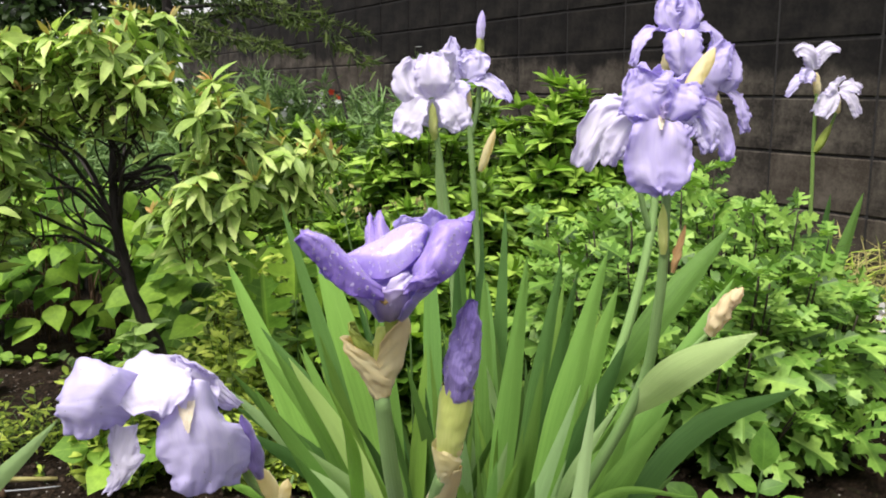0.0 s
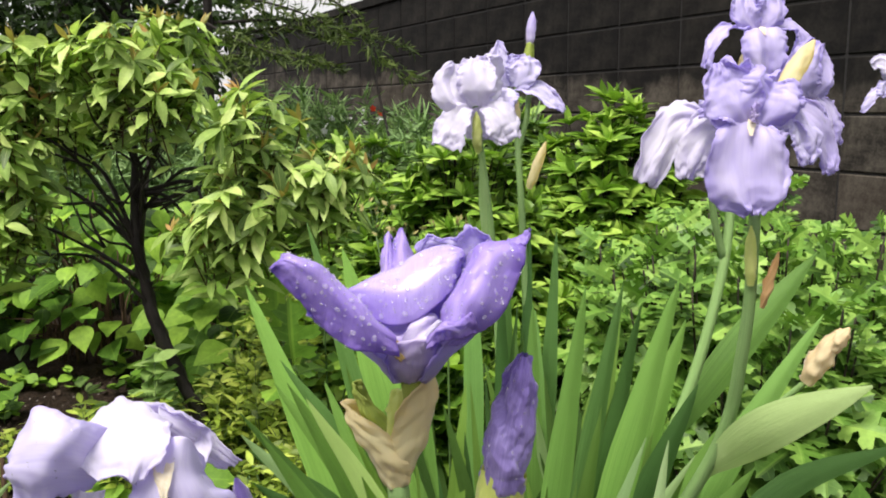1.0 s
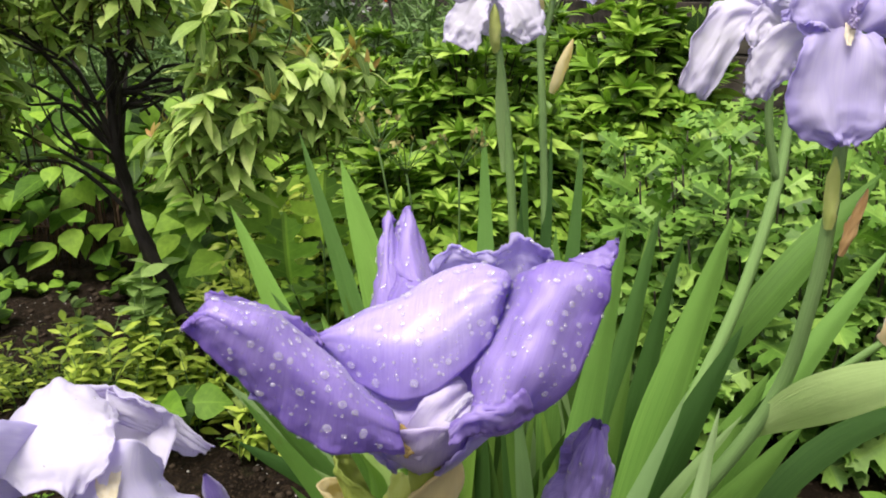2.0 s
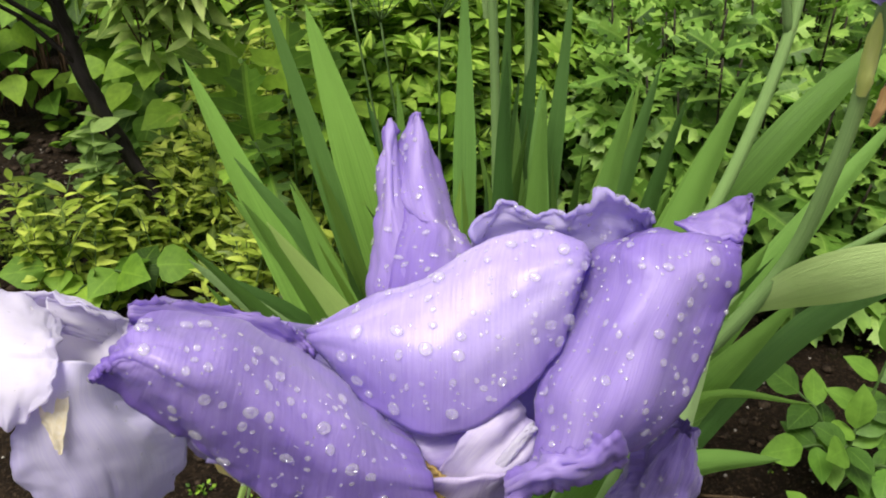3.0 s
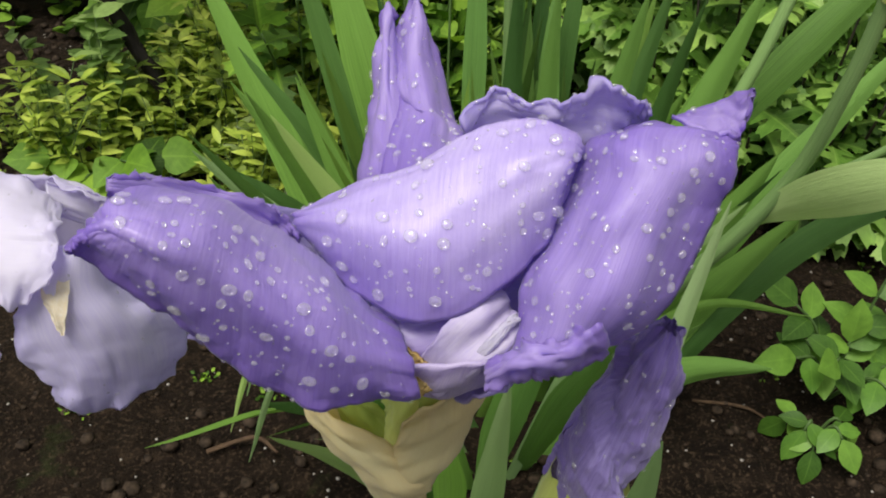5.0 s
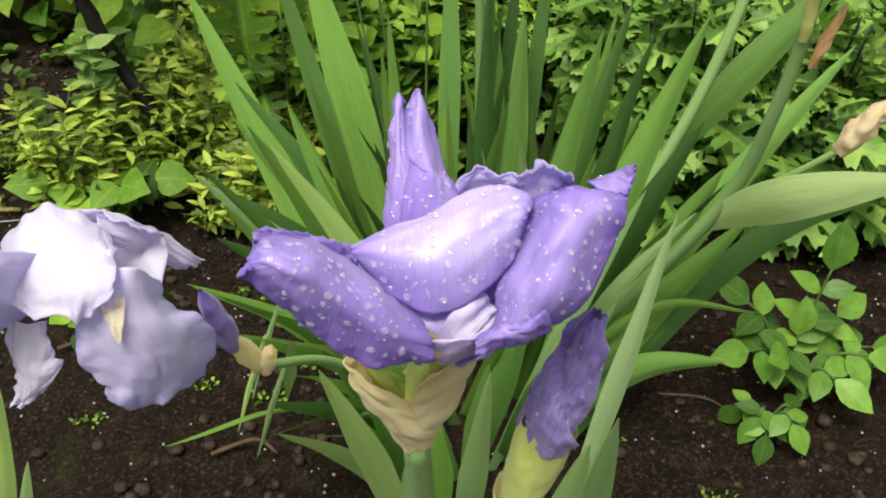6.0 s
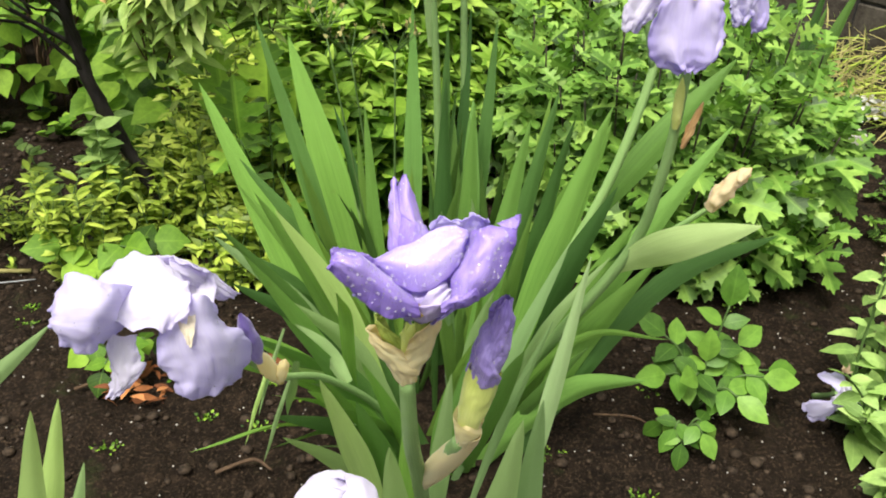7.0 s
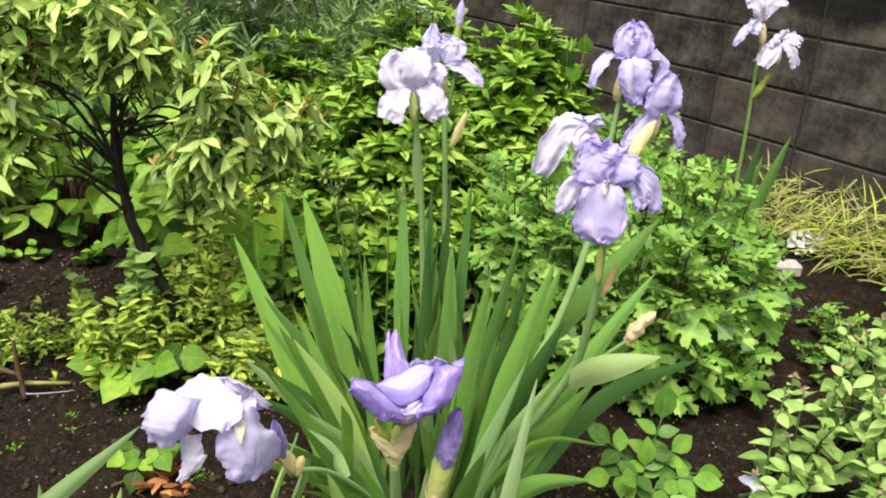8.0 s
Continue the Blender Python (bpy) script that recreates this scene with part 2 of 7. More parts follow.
LEAF_SHRUB = leaf_material("pointed shrub leaf", (0.10, 0.19, 0.035), (0.35, 0.52, 0.12), (0.63, 0.75, 0.26), thin=0.3)
LEAF_YOUNG = leaf_material("young orange leaf", (0.28, 0.30, 0.07), (0.42, 0.36, 0.10), (0.55, 0.33, 0.12))
LEAF_ROUND = leaf_material("broad leaf", (0.030, 0.080, 0.009), (0.11, 0.24, 0.024), (0.30, 0.49, 0.055), 0.55, 0.3, spec=0.2)
LEAF_AZALEA = leaf_material("azalea leaf", (0.05, 0.125, 0.018), (0.195, 0.36, 0.042), (0.43, 0.61, 0.11), 0.36)
LEAF_MUM = leaf_material("lobed leaf", (0.045, 0.12, 0.018), (0.145, 0.30, 0.045), (0.33, 0.52, 0.11))
LEAF_WEED = leaf_material("weed leaf", (0.10, 0.175, 0.022), (0.33, 0.46, 0.058), (0.60, 0.70, 0.13))
LEAF_ROSE = leaf_material("seedling leaf", (0.055, 0.14, 0.02), (0.12, 0.265, 0.036), (0.21, 0.39, 0.06), 0.4)
LEAF_GREY = leaf_material("grey green leaf", (0.16, 0.29, 0.07), (0.29, 0.46, 0.12), (0.43, 0.60, 0.20), 0.55)
LEAF_FEATHER = leaf_material("feathery leaf", (0.11, 0.21, 0.075), (0.21, 0.34, 0.13), (0.33, 0.48, 0.20), 0.6)
LEAF_DARK = leaf_material("dark tree leaf", (0.018, 0.04, 0.012), (0.04, 0.08, 0.02), (0.08, 0.14, 0.035))
NEEDLE = leaf_material("conifer spray", (0.04, 0.07, 0.02), (0.085, 0.13, 0.035), (0.16, 0.21, 0.06), 0.6)
STRAW = plain_material("dry straw", (0.26, 0.23, 0.08), (0.46, 0.43, 0.17), 80, 0.75, 0.3, thin=0.15)
RUST = leaf_material("rust brown dead leaf", (0.18, 0.06, 0.022), (0.34, 0.125, 0.045), (0.50, 0.21, 0.08), 0.8, 0.1)
STONE = plain_material("pale stone", (0.35, 0.33, 0.3), (0.6, 0.58, 0.54), 40, 0.8, 0.5)
CRUMB = plain_material("soil crumb", (0.007, 0.005, 0.003), (0.085, 0.058, 0.037), 120, 0.85, 0.8)
SPECK = plain_material("white grit", (0.22, 0.2, 0.17), (0.6, 0.57, 0.52), 200, 0.7, 0.3)
BLOSSOM_WHITE = plain_material("white blossom", (0.8, 0.8, 0.82), (0.9, 0.9, 0.9), 90, 0.6, 0.1, thin=0.3)
BLOSSOM_RED = plain_material("red blossom", (0.5, 0.03, 0.015), (0.7, 0.08, 0.03), 90, 0.6, 0.1, thin=0.3)
BLOSSOM_PINK = plain_material("faded pink blossom", (0.40, 0.30, 0.18), (0.55, 0.42, 0.28), 90, 0.7, 0.1, thin=0.3)
WIRE = plain_material("pale wire", (0.3, 0.32, 0.34), (0.5, 0.52, 0.54), 90, 0.5, 0.1)

# ---- mesh helpers ----
from mathutils import geometry

ORIGIN = {}


def thing(name, base, label, category, group="", kind=""):
    """An empty at the base of a thing, which parents its parts."""
    ob = tagged(new(name), label, category, group, kind)
    ob.location = base
    ob.empty_display_size = 0.02
    ORIGIN[ob] = np.array(base, float)
    return ob


def part(name, geo, material, parent=None, label="", solid=0.0, smooth=True, kind=""):
    """Links a mesh (verts, faces, uvs) as one object under its parent; verts are in world metres."""
    verts, faces, uvs = geo
    at = ORIGIN.get(parent, np.zeros(3)) if parent else np.zeros(3)
    me = bpy.data.meshes.new(name)
    me.from_pydata((np.asarray(verts) - at).tolist(), [], faces if isinstance(faces, list) else faces.tolist())
    me.materials.append(material)
    if uvs is not None:
        layer = me.uv_layers.new(name="UVMap")
        idx = np.empty(len(me.loops), dtype=np.int32)
        me.loops.foreach_get("vertex_index", idx)
        layer.data.foreach_set("uv", np.asarray(uvs, dtype=np.float32)[idx].ravel())
    if smooth:
        me.polygons.foreach_set("use_smooth", np.ones(len(me.polygons), dtype=bool))
    me.update()
    ob = tagged(new(name, me), label, kind=kind)
    if parent:
        ob.parent = parent
        ORIGIN[ob] = at
    if solid:
        mod = ob.modifiers.new("thickness", "SOLIDIFY")
        mod.thickness, mod.offset = solid, 0.0
    return ob


def spline(points, n):
    """n points on a smooth curve through the given ones."""
    p = np.asarray(points, float)
    p = np.concatenate([[2 * p[0] - p[1]], p, [2 * p[-1] - p[-2]]])
    k = len(p) - 3
    s = np.linspace(0, k, n)
    i = np.minimum(s.astype(int), k - 1)
    f = (s - i).reshape((-1,) + (1,) * (p.ndim - 1))
    a, b, c, d = p[i], p[i + 1], p[i + 2], p[i + 3]
    return 0.5 * (2 * b + (c - a) * f + (2 * a - 5 * b + 4 * c - d) * f**2 + (3 * b - a - 3 * c + d) * f**3)


def patch(rows, nu, nv):
    """A smooth surface through a cage of control points."""
    p = spline(np.asarray(rows, float), nu)
    return spline(p.transpose(1, 0, 2), nv).transpose(1, 0, 2)


def normals(p):
    du, dv = np.gradient(p, axis=0), np.gradient(p, axis=1)
    n = np.cross(du, dv)
    return n / (np.linalg.norm(n, axis=-1, keepdims=True) + 1e-12)


def wave(x, y, z):
    return noise.noise(Vector((x, y, z)))


def ruffle(p, rim=0.002, freq=7.0, grain=0.0006, seed=0.0, tip=True, fold=0.0, skirt=0.0, pleats=3.0):
    """Crumples a surface: strongly along its rim, softly over its face."""
    nu, nv = p.shape[:2]
    n = normals(p)
    u, v = np.linspace(0, 1, nu)[:, None], np.linspace(0, 1, nv)[None, :]
    e = np.abs(2 * v - 1) ** 3 + 0 * u
    if tip:
        e = np.maximum(e, u**4 + 0 * v)
    amt = np.zeros((nu, nv))
    for i in range(nu):
        for j in range(nv):
            side = 3.0 if 2 * j > nv else -3.0
            s = wave(u[i, 0] * freq + seed, side + v[0, j] * 2, seed) + 0.5 * wave(u[i, 0] * freq * 2.7, v[0, j] * freq * 2 + seed, 4.0)
            amt[i, j] = rim * e[i, j] * 1.7 * s + grain * wave(u[i, 0] * 6 + seed, v[0, j] * 6, 9.0 + seed) * 2
            if skirt:
                amt[i, j] += skirt * u[i, 0] ** 1.5 * math.sin(6.2832 * (pleats * v[0, j] + seed + 0.35 * wave(u[i, 0] * 3, seed, 5.0) + 0.25 * wave(v[0, j] * 4, seed, 7.0)))
            if fold:
                crease = 1 - 2.2 * abs(wave(v[0, j] * 5 + seed + 0.6 * u[i, 0], u[i, 0] * 1.6 + seed, 2.0 + seed))
                amt[i, j] += fold * crease * (0.25 + 0.75 * u[i, 0])
    return p + n * amt[..., None]


def frayed(p, deep=0.002, freq=8.0, seed=0.0):
    """Scallops the outline of a petal: its rim is drawn in and let out along its length."""
    nu, nv = p.shape[:2]
    mid = p[:, nv // 2]
    q = p.copy()
    for i in range(nu):
        u = i / (nu - 1)
        for j in range(nv):
            v = 2 * j / (nv - 1) - 1
            side = 5.0 if v > 0 else -5.0
            k = (1.6 * wave(u * freq + seed, side, seed) + 0.8 * wave(u * freq * 2.6 + seed, side, 3.0)) * deep * abs(v) ** 4
            q[i, j] += k * unit(p[i, j] - mid[i] + 1e-9)
            q[i, j] += unit(p[i, j] - p[max(i - 1, 0), j] + 1e-9) * deep * 1.5 * u**6 * wave(v * freq * 0.5 + seed, 2.0, seed)
    return q


def petal_strip(line, halves, face=(0, -1, 0.35), cup=0.12, rim=0.003, freq=5.0, seed=0.0, nu=56, nv=40, pleat=0.0):
    """A petal along a smooth midline, of given half widths; face: the way its upper side looks; cup: how its sides bend back."""
    c = np.asarray(line, float)
    t = np.gradient(c, axis=0)
    rows = []
    for k in range(len(c)):
        d = unit(t[k])
        lat = unit(np.cross(d, face))
        nrm = np.cross(lat, d)
        w = halves[k]
        u = k / (len(c) - 1)
        row = []
        for a in (-1, -0.7, -0.35, 0, 0.35, 0.7, 1):
            fold = 0.34 * wave(a * 1.5 + seed, k * 0.9, seed + 2.0) + 0.16 * u * math.sin(5.2 * a + seed * 2.1)
            crease = 0.14 * (1 - min(1.0, abs(a) * 3)) * (0.4 + u)
            row.append(c[k] + lat * w * a * (1 + 0.16 * wave(seed + 1.3 * k, a * 2, 1.0)) + nrm * w * (fold - crease - cup * a * a) + d * w * 0.25 * u * wave(a * 2.2 + seed, 3.0, seed))
        rows.append(row)
    p = ruffle(patch(rows, nu, nv), rim, freq, rim * 0.16, seed, True, rim * 0.3, pleat, 2.2)
    p = ruffle(p, rim * 0.34, freq * 2.2, 0.0, seed + 1.3)
    return frayed(p, rim * 0.42, freq * 1.3, seed)


def sheet(p):
    """verts, faces, uvs of a grid of points (u along, v across)."""
    nu, nv = p.shape[:2]
    i = np.arange(nu * nv).reshape(nu, nv)
    faces = np.stack([i[:-1, :-1], i[1:, :-1], i[1:, 1:], i[:-1, 1:]], -1).reshape(-1, 4)
    u, v = np.meshgrid(np.linspace(0, 1, nu), np.linspace(0, 1, nv), indexing="ij")
    return p.reshape(-1, 3), faces, np.stack([v, u], -1).reshape(-1, 2)


def unit(v):
    v = np.asarray(v, float)
    return v / (np.linalg.norm(v) + 1e-12)


def tube(points, radii, sides=8, n=None, rough=0.0, flat=1.0):
    """A closed, tapered, round stalk along a smooth curve."""
    n = n or 4 * len(points)
    c = spline(points, n)
    r = np.interp(np.linspace(0, 1, n), np.linspace(0, 1, len(radii)), radii)
    t = np.gradient(c, axis=0)
    t /= np.linalg.norm(t, axis=1, keepdims=True)
    side = np.cross(t, (0.31, 0.9, 0.3))
    side /= np.linalg.norm(side, axis=1, keepdims=True)
    up = np.cross(side, t)
    a = np.linspace(0, 2 * math.pi, sides, endpoint=False)
    ring = np.cos(a)[None, :, None] * side[:, None] + flat * np.sin(a)[None, :, None] * up[:, None]
    rr = np.broadcast_to(r[:, None], (n, sides)).copy()
    if rough:
        for i in range(n):
            for j in range(sides):
                rr[i, j] *= 1 + rough * wave(c[i, 0] * 40 + j * 1.7, c[i, 1] * 40, c[i, 2] * 40)
    p = c[:, None] + ring * rr[..., None]
    verts = np.concatenate([p.reshape(-1, 3), c[:1], c[-1:]])
    faces = []
    for i in range(n - 1):
        for j in range(sides):
            k = (j + 1) % sides
            faces.append((i * sides + j, i * sides + k, (i + 1) * sides + k, (i + 1) * sides + j))
    for j in range(sides):
        k = (j + 1) % sides
        faces.append((n * sides, k, j))
        faces.append((n * sides + 1, (n - 1) * sides + j, (n - 1) * sides + k))
    uv = np.stack(np.meshgrid(np.linspace(0, 1, n), np.linspace(0, 1, sides), indexing="ij")[::-1], -1).reshape(-1, 2)
    return verts, faces, np.concatenate([uv, [[0.5, 0], [0.5, 1]]])


def join(geos):
    """Several meshes as one."""
    verts, faces, uvs, k = [], [], [], 0
    for v, f, u in geos:
        verts.append(np.asarray(v))
        faces += [tuple(int(a) + k for a in face) for face in f]
        uvs.append(np.asarray(u) if u is not None else np.full((len(v), 2), 0.3))
        k += len(v)
    return np.concatenate(verts), faces, np.concatenate(uvs)


def blade(base, tip, width, bow=0.0, turn=0.0, side=0.0, fold=0.32, nu=16, lens=False):
    """A sword leaf from base to tip. bow: sag of its middle upwards; side: to its right; turn: degrees about its length."""
    a, b = np.array(base, float), np.array(tip, float)
    axis = b - a
    length = np.linalg.norm(axis)
    lat = unit(np.cross(axis, (0, 1, 0)) + 1e-6)
    out = unit(np.cross(lat, axis))
    mid = (a + b) / 2 + np.array((0, 0, 1)) * bow * length + lat * side * length
    c = spline([a, mid, b], nu)
    t = np.gradient(c, axis=0)
    t /= np.linalg.norm(t, axis=1, keepdims=True)
    u = np.linspace(0, 1, nu)
    w = width / 2 * (0.5 + 0.55 * np.sin(np.clip(u * 1.35, 0, 1) * math.pi * 0.62)) * np.clip((1 - u) * 2.3, 0, 1) ** 0.66
    if lens:
        w = width / 2 * np.sin(np.clip(u, 0.06, 0.99) ** 0.85 * math.pi) ** 0.8
    w = np.maximum(w, 0.0004)
    q = np.radians(turn) * (0.3 + 0.7 * u)
    lat_i = lat[None] - t * (t @ lat)[:, None]
    lat_i /= np.linalg.norm(lat_i, axis=1, keepdims=True)
    out_i = np.cross(lat_i, t)
    l2 = lat_i * np.cos(q)[:, None] + out_i * np.sin(q)[:, None]
    o2 = np.cross(l2, t)
    vs = np.linspace(-1, 1, 5)
    p = c[:, None] + l2[:, None] * (w[:, None] * vs)[..., None] + o2[:, None] * (w[:, None] * fold * np.abs(vs))[..., None]
    seed = float(a[0] * 31 + b[1] * 17)
    for i in range(nu):
        p[i] += o2[i] * 0.004 * wave(u[i] * 3 + seed, seed, 2.0)
    return sheet(p)


# leaf outlines: half widths along the length, as a grid or a fan
def grid_leaf(halves, droop=0.25, fold=0.15, cross=3):
    nu = len(halves)
    u = np.linspace(0, 1, nu)
    v = np.linspace(-1, 1, cross)
    p = np.zeros((nu, cross, 3))
    p[..., 0] = np.array(halves)[:, None] * v
    p[..., 1] = u[:, None]
    p[..., 2] = -droop * (u**2)[:, None] + fold * np.abs(v)[None, :] * np.array(halves)[:, None]
    return sheet(p)


def lobed_leaf(outline, droop=0.2, fold=0.18):
    """A lobed leaf from half an outline (x, y) of unit length, mirrored at its rib."""
    half = [Vector((x, y, 0)) for x, y in outline] + [Vector((0, y, 0)) for y in (0.8, 0.6, 0.4, 0.2)]
    tris = geometry.tessellate_polygon([half])
    n = len(half)
    pts = np.array([(p.x, p.y) for p in half] + [(-p.x, p.y) for p in half])
    verts = np.column_stack([pts, fold * np.abs(pts[:, 0]) - droop * pts[:, 1] ** 2 - 0.35 * pts[:, 0] ** 2])
    faces = [tuple(t) for t in tris] + [tuple(n + i for i in t[::-1]) for t in tris]
    return verts, faces, np.column_stack([pts[:, 0] + 0.5, pts[:, 1]])


LANCE = grid_leaf((0.02, 0.13, 0.2, 0.19, 0.12, 0.01), 0.35)
SLIM = grid_leaf((0.02, 0.08, 0.11, 0.10, 0.06, 0.005), 0.3)
OVAL = grid_leaf((0.03, 0.2, 0.27, 0.25, 0.15, 0.01), 0.2)
BROAD = grid_leaf((0.1, 0.36, 0.42, 0.34, 0.17, 0.01), 0.25, 0.2)
NARROW = grid_leaf((0.03, 0.035, 0.03, 0.005), 0.2, 0.1)
LOBED = lobed_leaf(((0, 0), (0.03, 0.13), (0.10, 0.15), (0.19, 0.11), (0.29, 0.17), (0.26, 0.22), (0.32, 0.29), (0.23, 0.31), (0.10, 0.32), (0.07, 0.38), (0.15, 0.42), (0.26, 0.41), (0.37, 0.50), (0.33, 0.54), (0.37, 0.62), (0.26, 0.62), (0.11, 0.61), (0.09, 0.67), (0.15, 0.74), (0.22, 0.84), (0.15, 0.85), (0.12, 0.93), (0.06, 0.91), (0, 1.0)), 0.28)


def leaves(template, spots):
    """One mesh of many leaves. spots: rows of place, direction, face and length (and width factor)."""
    v, f, uv = template
    v, f = np.asarray(v), [tuple(int(i) for i in face) for face in f]
    n = len(spots)
    pos = np.array([s[0] for s in spots], float)
    y = np.array([s[1] for s in spots], float)
    z = np.array([s[2] for s in spots], float)
    y /= np.linalg.norm(y, axis=1, keepdims=True) + 1e-9
    x = np.cross(y, z)
    x /= np.linalg.norm(x, axis=1, keepdims=True) + 1e-9
    z = np.cross(x, y)
    length = np.array([s[3] for s in spots])[:, None, None]
    wide = np.array([s[4] if len(s) > 4 else 1.0 for s in spots])[:, None, None]
    p = pos[:, None] + length * (wide * x[:, None] * v[None, :, :1] + y[:, None] * v[None, :, 1:2] + z[:, None] * v[None, :, 2:])
    faces = []
    for k in range(n):
        o = k * len(v)
        faces += [tuple(i + o for i in face) for face in f]
    return p.reshape(-1, 3), faces, np.tile(np.asarray(uv), (n, 1))


def foliage(template, spots, material, parent, name="leaf", near=250):
    """Leaves of a plant: those at its front each by itself, the rest in one mesh."""
    spots = sorted(spots, key=lambda q: q[0][1])
    for q in spots[:near]:
        part(name, leaves(template, [q]), material, parent)
    if spots[near:]:
        part("foliage", leaves(template, spots[near:]), material, parent, kind="stuff")


RNG = np.random.default_rng(11)


def rnd(a, b):
    return float(RNG.uniform(a, b))


def any_dir():
    v = RNG.normal(size=3)
    return v / np.linalg.norm(v)


def blob(center, r, squash=0.7, seed=0.0, level=2):
    """An uneven pebble or clod."""
    bm = bmesh.new()
    bmesh.ops.create_icosphere(bm, subdivisions=level, radius=1.0)
    v = np.array([x.co[:] for x in bm.verts])
    f = [tuple(x.index for x in face.verts) for face in bm.faces]
    bm.free()
    for i in range(len(v)):
        v[i] *= 1 + 0.35 * wave(v[i, 0] * 1.3 + seed, v[i, 1] * 1.3, v[i, 2] * 1.3 + seed)
    return v * (r, r, r * squash) + np.asarray(center), f, np.full((len(v), 2), 0.3)

# ---- ground ----
def axis_steps(lo, hi, step, far):
    inner = np.arange(lo, hi + step / 2, step)
    grow = np.geomspace(0.05, far, 26)
    return np.concatenate([lo - grow[::-1], inner, hi + grow])


def ground_height(x, y):
    near = math.exp(-((x - 0.1) ** 2 + (y - 1.2) ** 2) / 9.0)
    return near * (0.016 * wave(x * 3, y * 3, 0.3) + 0.010 * wave(x * 14, y * 14, 1.7) + 0.009 * wave(x * 42, y * 42, 5.1) + 0.005 * wave(x * 110, y * 110, 2.2)) - 0.004


gx, gy = axis_steps(-1.25, 1.3, 0.0095, 400.0), axis_steps(0.4, 2.4, 0.0095, 400.0)
gv = np.zeros((len(gx), len(gy), 3))
gv[..., 0], gv[..., 1] = gx[:, None], gy[None, :]
for i in range(len(gx)):
    for j in range(len(gy)):
        gv[i, j, 2] = ground_height(gx[i], gy[j])
ground = part("ground", sheet(gv), SOIL)
tagged(ground, "dark wet garden soil with crumbs and moss", "ground", kind="structure")

# ---- concrete block wall: courses 0.2 m high, blocks 0.4 m long, joints one above the other ----
WALL_AT, WALL_DIR = np.array((1.22, 3.10)), np.array((0.52, -0.854))
COURSE_0, COURSES, FIRST, LAST = -0.12, 8, -22, 9
wall_angle = math.degrees(math.atan2(WALL_DIR[1], WALL_DIR[0]))
wall = thing("wall_garden", (float(WALL_AT[0]), float(WALL_AT[1]), 0.0), "mould-blackened concrete block garden wall", "wall", kind="structure")


def box_geo(x0, x1, y0, y1, z0, z1, bevel=0.004):
    bm = bmesh.new()
    bmesh.ops.create_cube(bm, size=1.0)
    for v in bm.verts:
        v.co = ((x0, x1)[v.co.x > 0], (y0, y1)[v.co.y > 0], (z0, z1)[v.co.z > 0])
    if bevel:
        bmesh.ops.bevel(bm, geom=bm.edges[:], offset=bevel, segments=1, affect="EDGES")
    geo = [v.co[:] for v in bm.verts], [tuple(v.index for v in f.verts) for f in bm.faces], None
    bm.free()
    return geo


def on_wall(geo):
    """From metres along, behind and up the wall to the world."""
    v = np.array(geo[0])
    side = np.array((-WALL_DIR[1], WALL_DIR[0]))
    xy = WALL_AT + v[:, :1] * WALL_DIR + v[:, 1:2] * side
    return np.column_stack([xy, v[:, 2]]), geo[1], geo[2]


part("mortar", on_wall(box_geo(FIRST * 0.4, LAST * 0.4, 0.006, 0.094, -0.3, COURSE_0 + COURSES * 0.2 - 0.004, 0)), MORTAR, wall, smooth=False)
part("coping", on_wall(box_geo(FIRST * 0.4 - 0.02, LAST * 0.4 + 0.02, -0.015, 0.115, COURSE_0 + COURSES * 0.2, COURSE_0 + COURSES * 0.2 + 0.07, 0.008)), BLOCK, wall, smooth=False)

# ---- wild things behind: dark trees on the far left, sky above ----


def tree_crown(center, size, count, template, length, seed, squash=1.0, jitter=0.35):
    """Leaf places in an uneven crown of clumps with gaps."""
    rng = np.random.default_rng(seed)
    spots = []
    clumps = max(6, count // 45)
    for _ in range(clumps):
        d = rng.normal(size=3)
        d /= np.linalg.norm(d)
        c = np.array(center) + d * np.array(size) * rng.uniform(0.45, 1.0)
        r = np.min(size) * rng.uniform(0.16, 0.34)
        for _ in range(count // clumps):
            e = rng.normal(size=3)
            e /= np.linalg.norm(e)
            p = c + e * r * rng.uniform(0.3, 1.0) ** 0.5
            if p[2] < 0.02:
                continue
            out = e + 0.5 * d + rng.normal(size=3) * jitter - (0, 0, 0.25)
            spots.append((p, out, np.array((0, -0.3, 1.0)) + rng.normal(size=3) * 0.5, length * rng.uniform(0.6, 1.25)))
    return spots


def garden_tree(at, height, spread, label, seed, material=None, count=6500, leaf=0.055):
    rng = np.random.default_rng(seed)
    tree = thing("tree", (*at, 0.0), label, "tree", "dark trees behind the garden")
    x, y = at
    part("trunk", tube([(x, y, -0.1), (x + 0.04, y, height * 0.3), (x - 0.03, y + 0.03, height * 0.6), (x, y, height * 0.9)], (0.06, 0.045, 0.03, 0.012), 9, rough=0.3), BARK, tree)
    for _ in range(9):
        z = rng.uniform(0.2, 0.8) * height
        a = rng.uniform(0, 6.28)
        e = np.array((math.cos(a), math.sin(a), 0.5)) * spread * rng.uniform(0.5, 0.9)
        part("limb", tube([(x, y, z), (x + e[0] * 0.5, y + e[1] * 0.5, z + e[2] * 0.3), (x + e[0], y + e[1], z + e[2])], (0.018, 0.012, 0.004), 6), BARK, tree)
    spots = tree_crown((x, y, height * 0.62), (spread, spread, height * 0.42), count, OVAL, leaf, seed)
    part("crown", leaves(OVAL, spots), material or LEAF_DARK, tree, kind="stuff")
    return tree


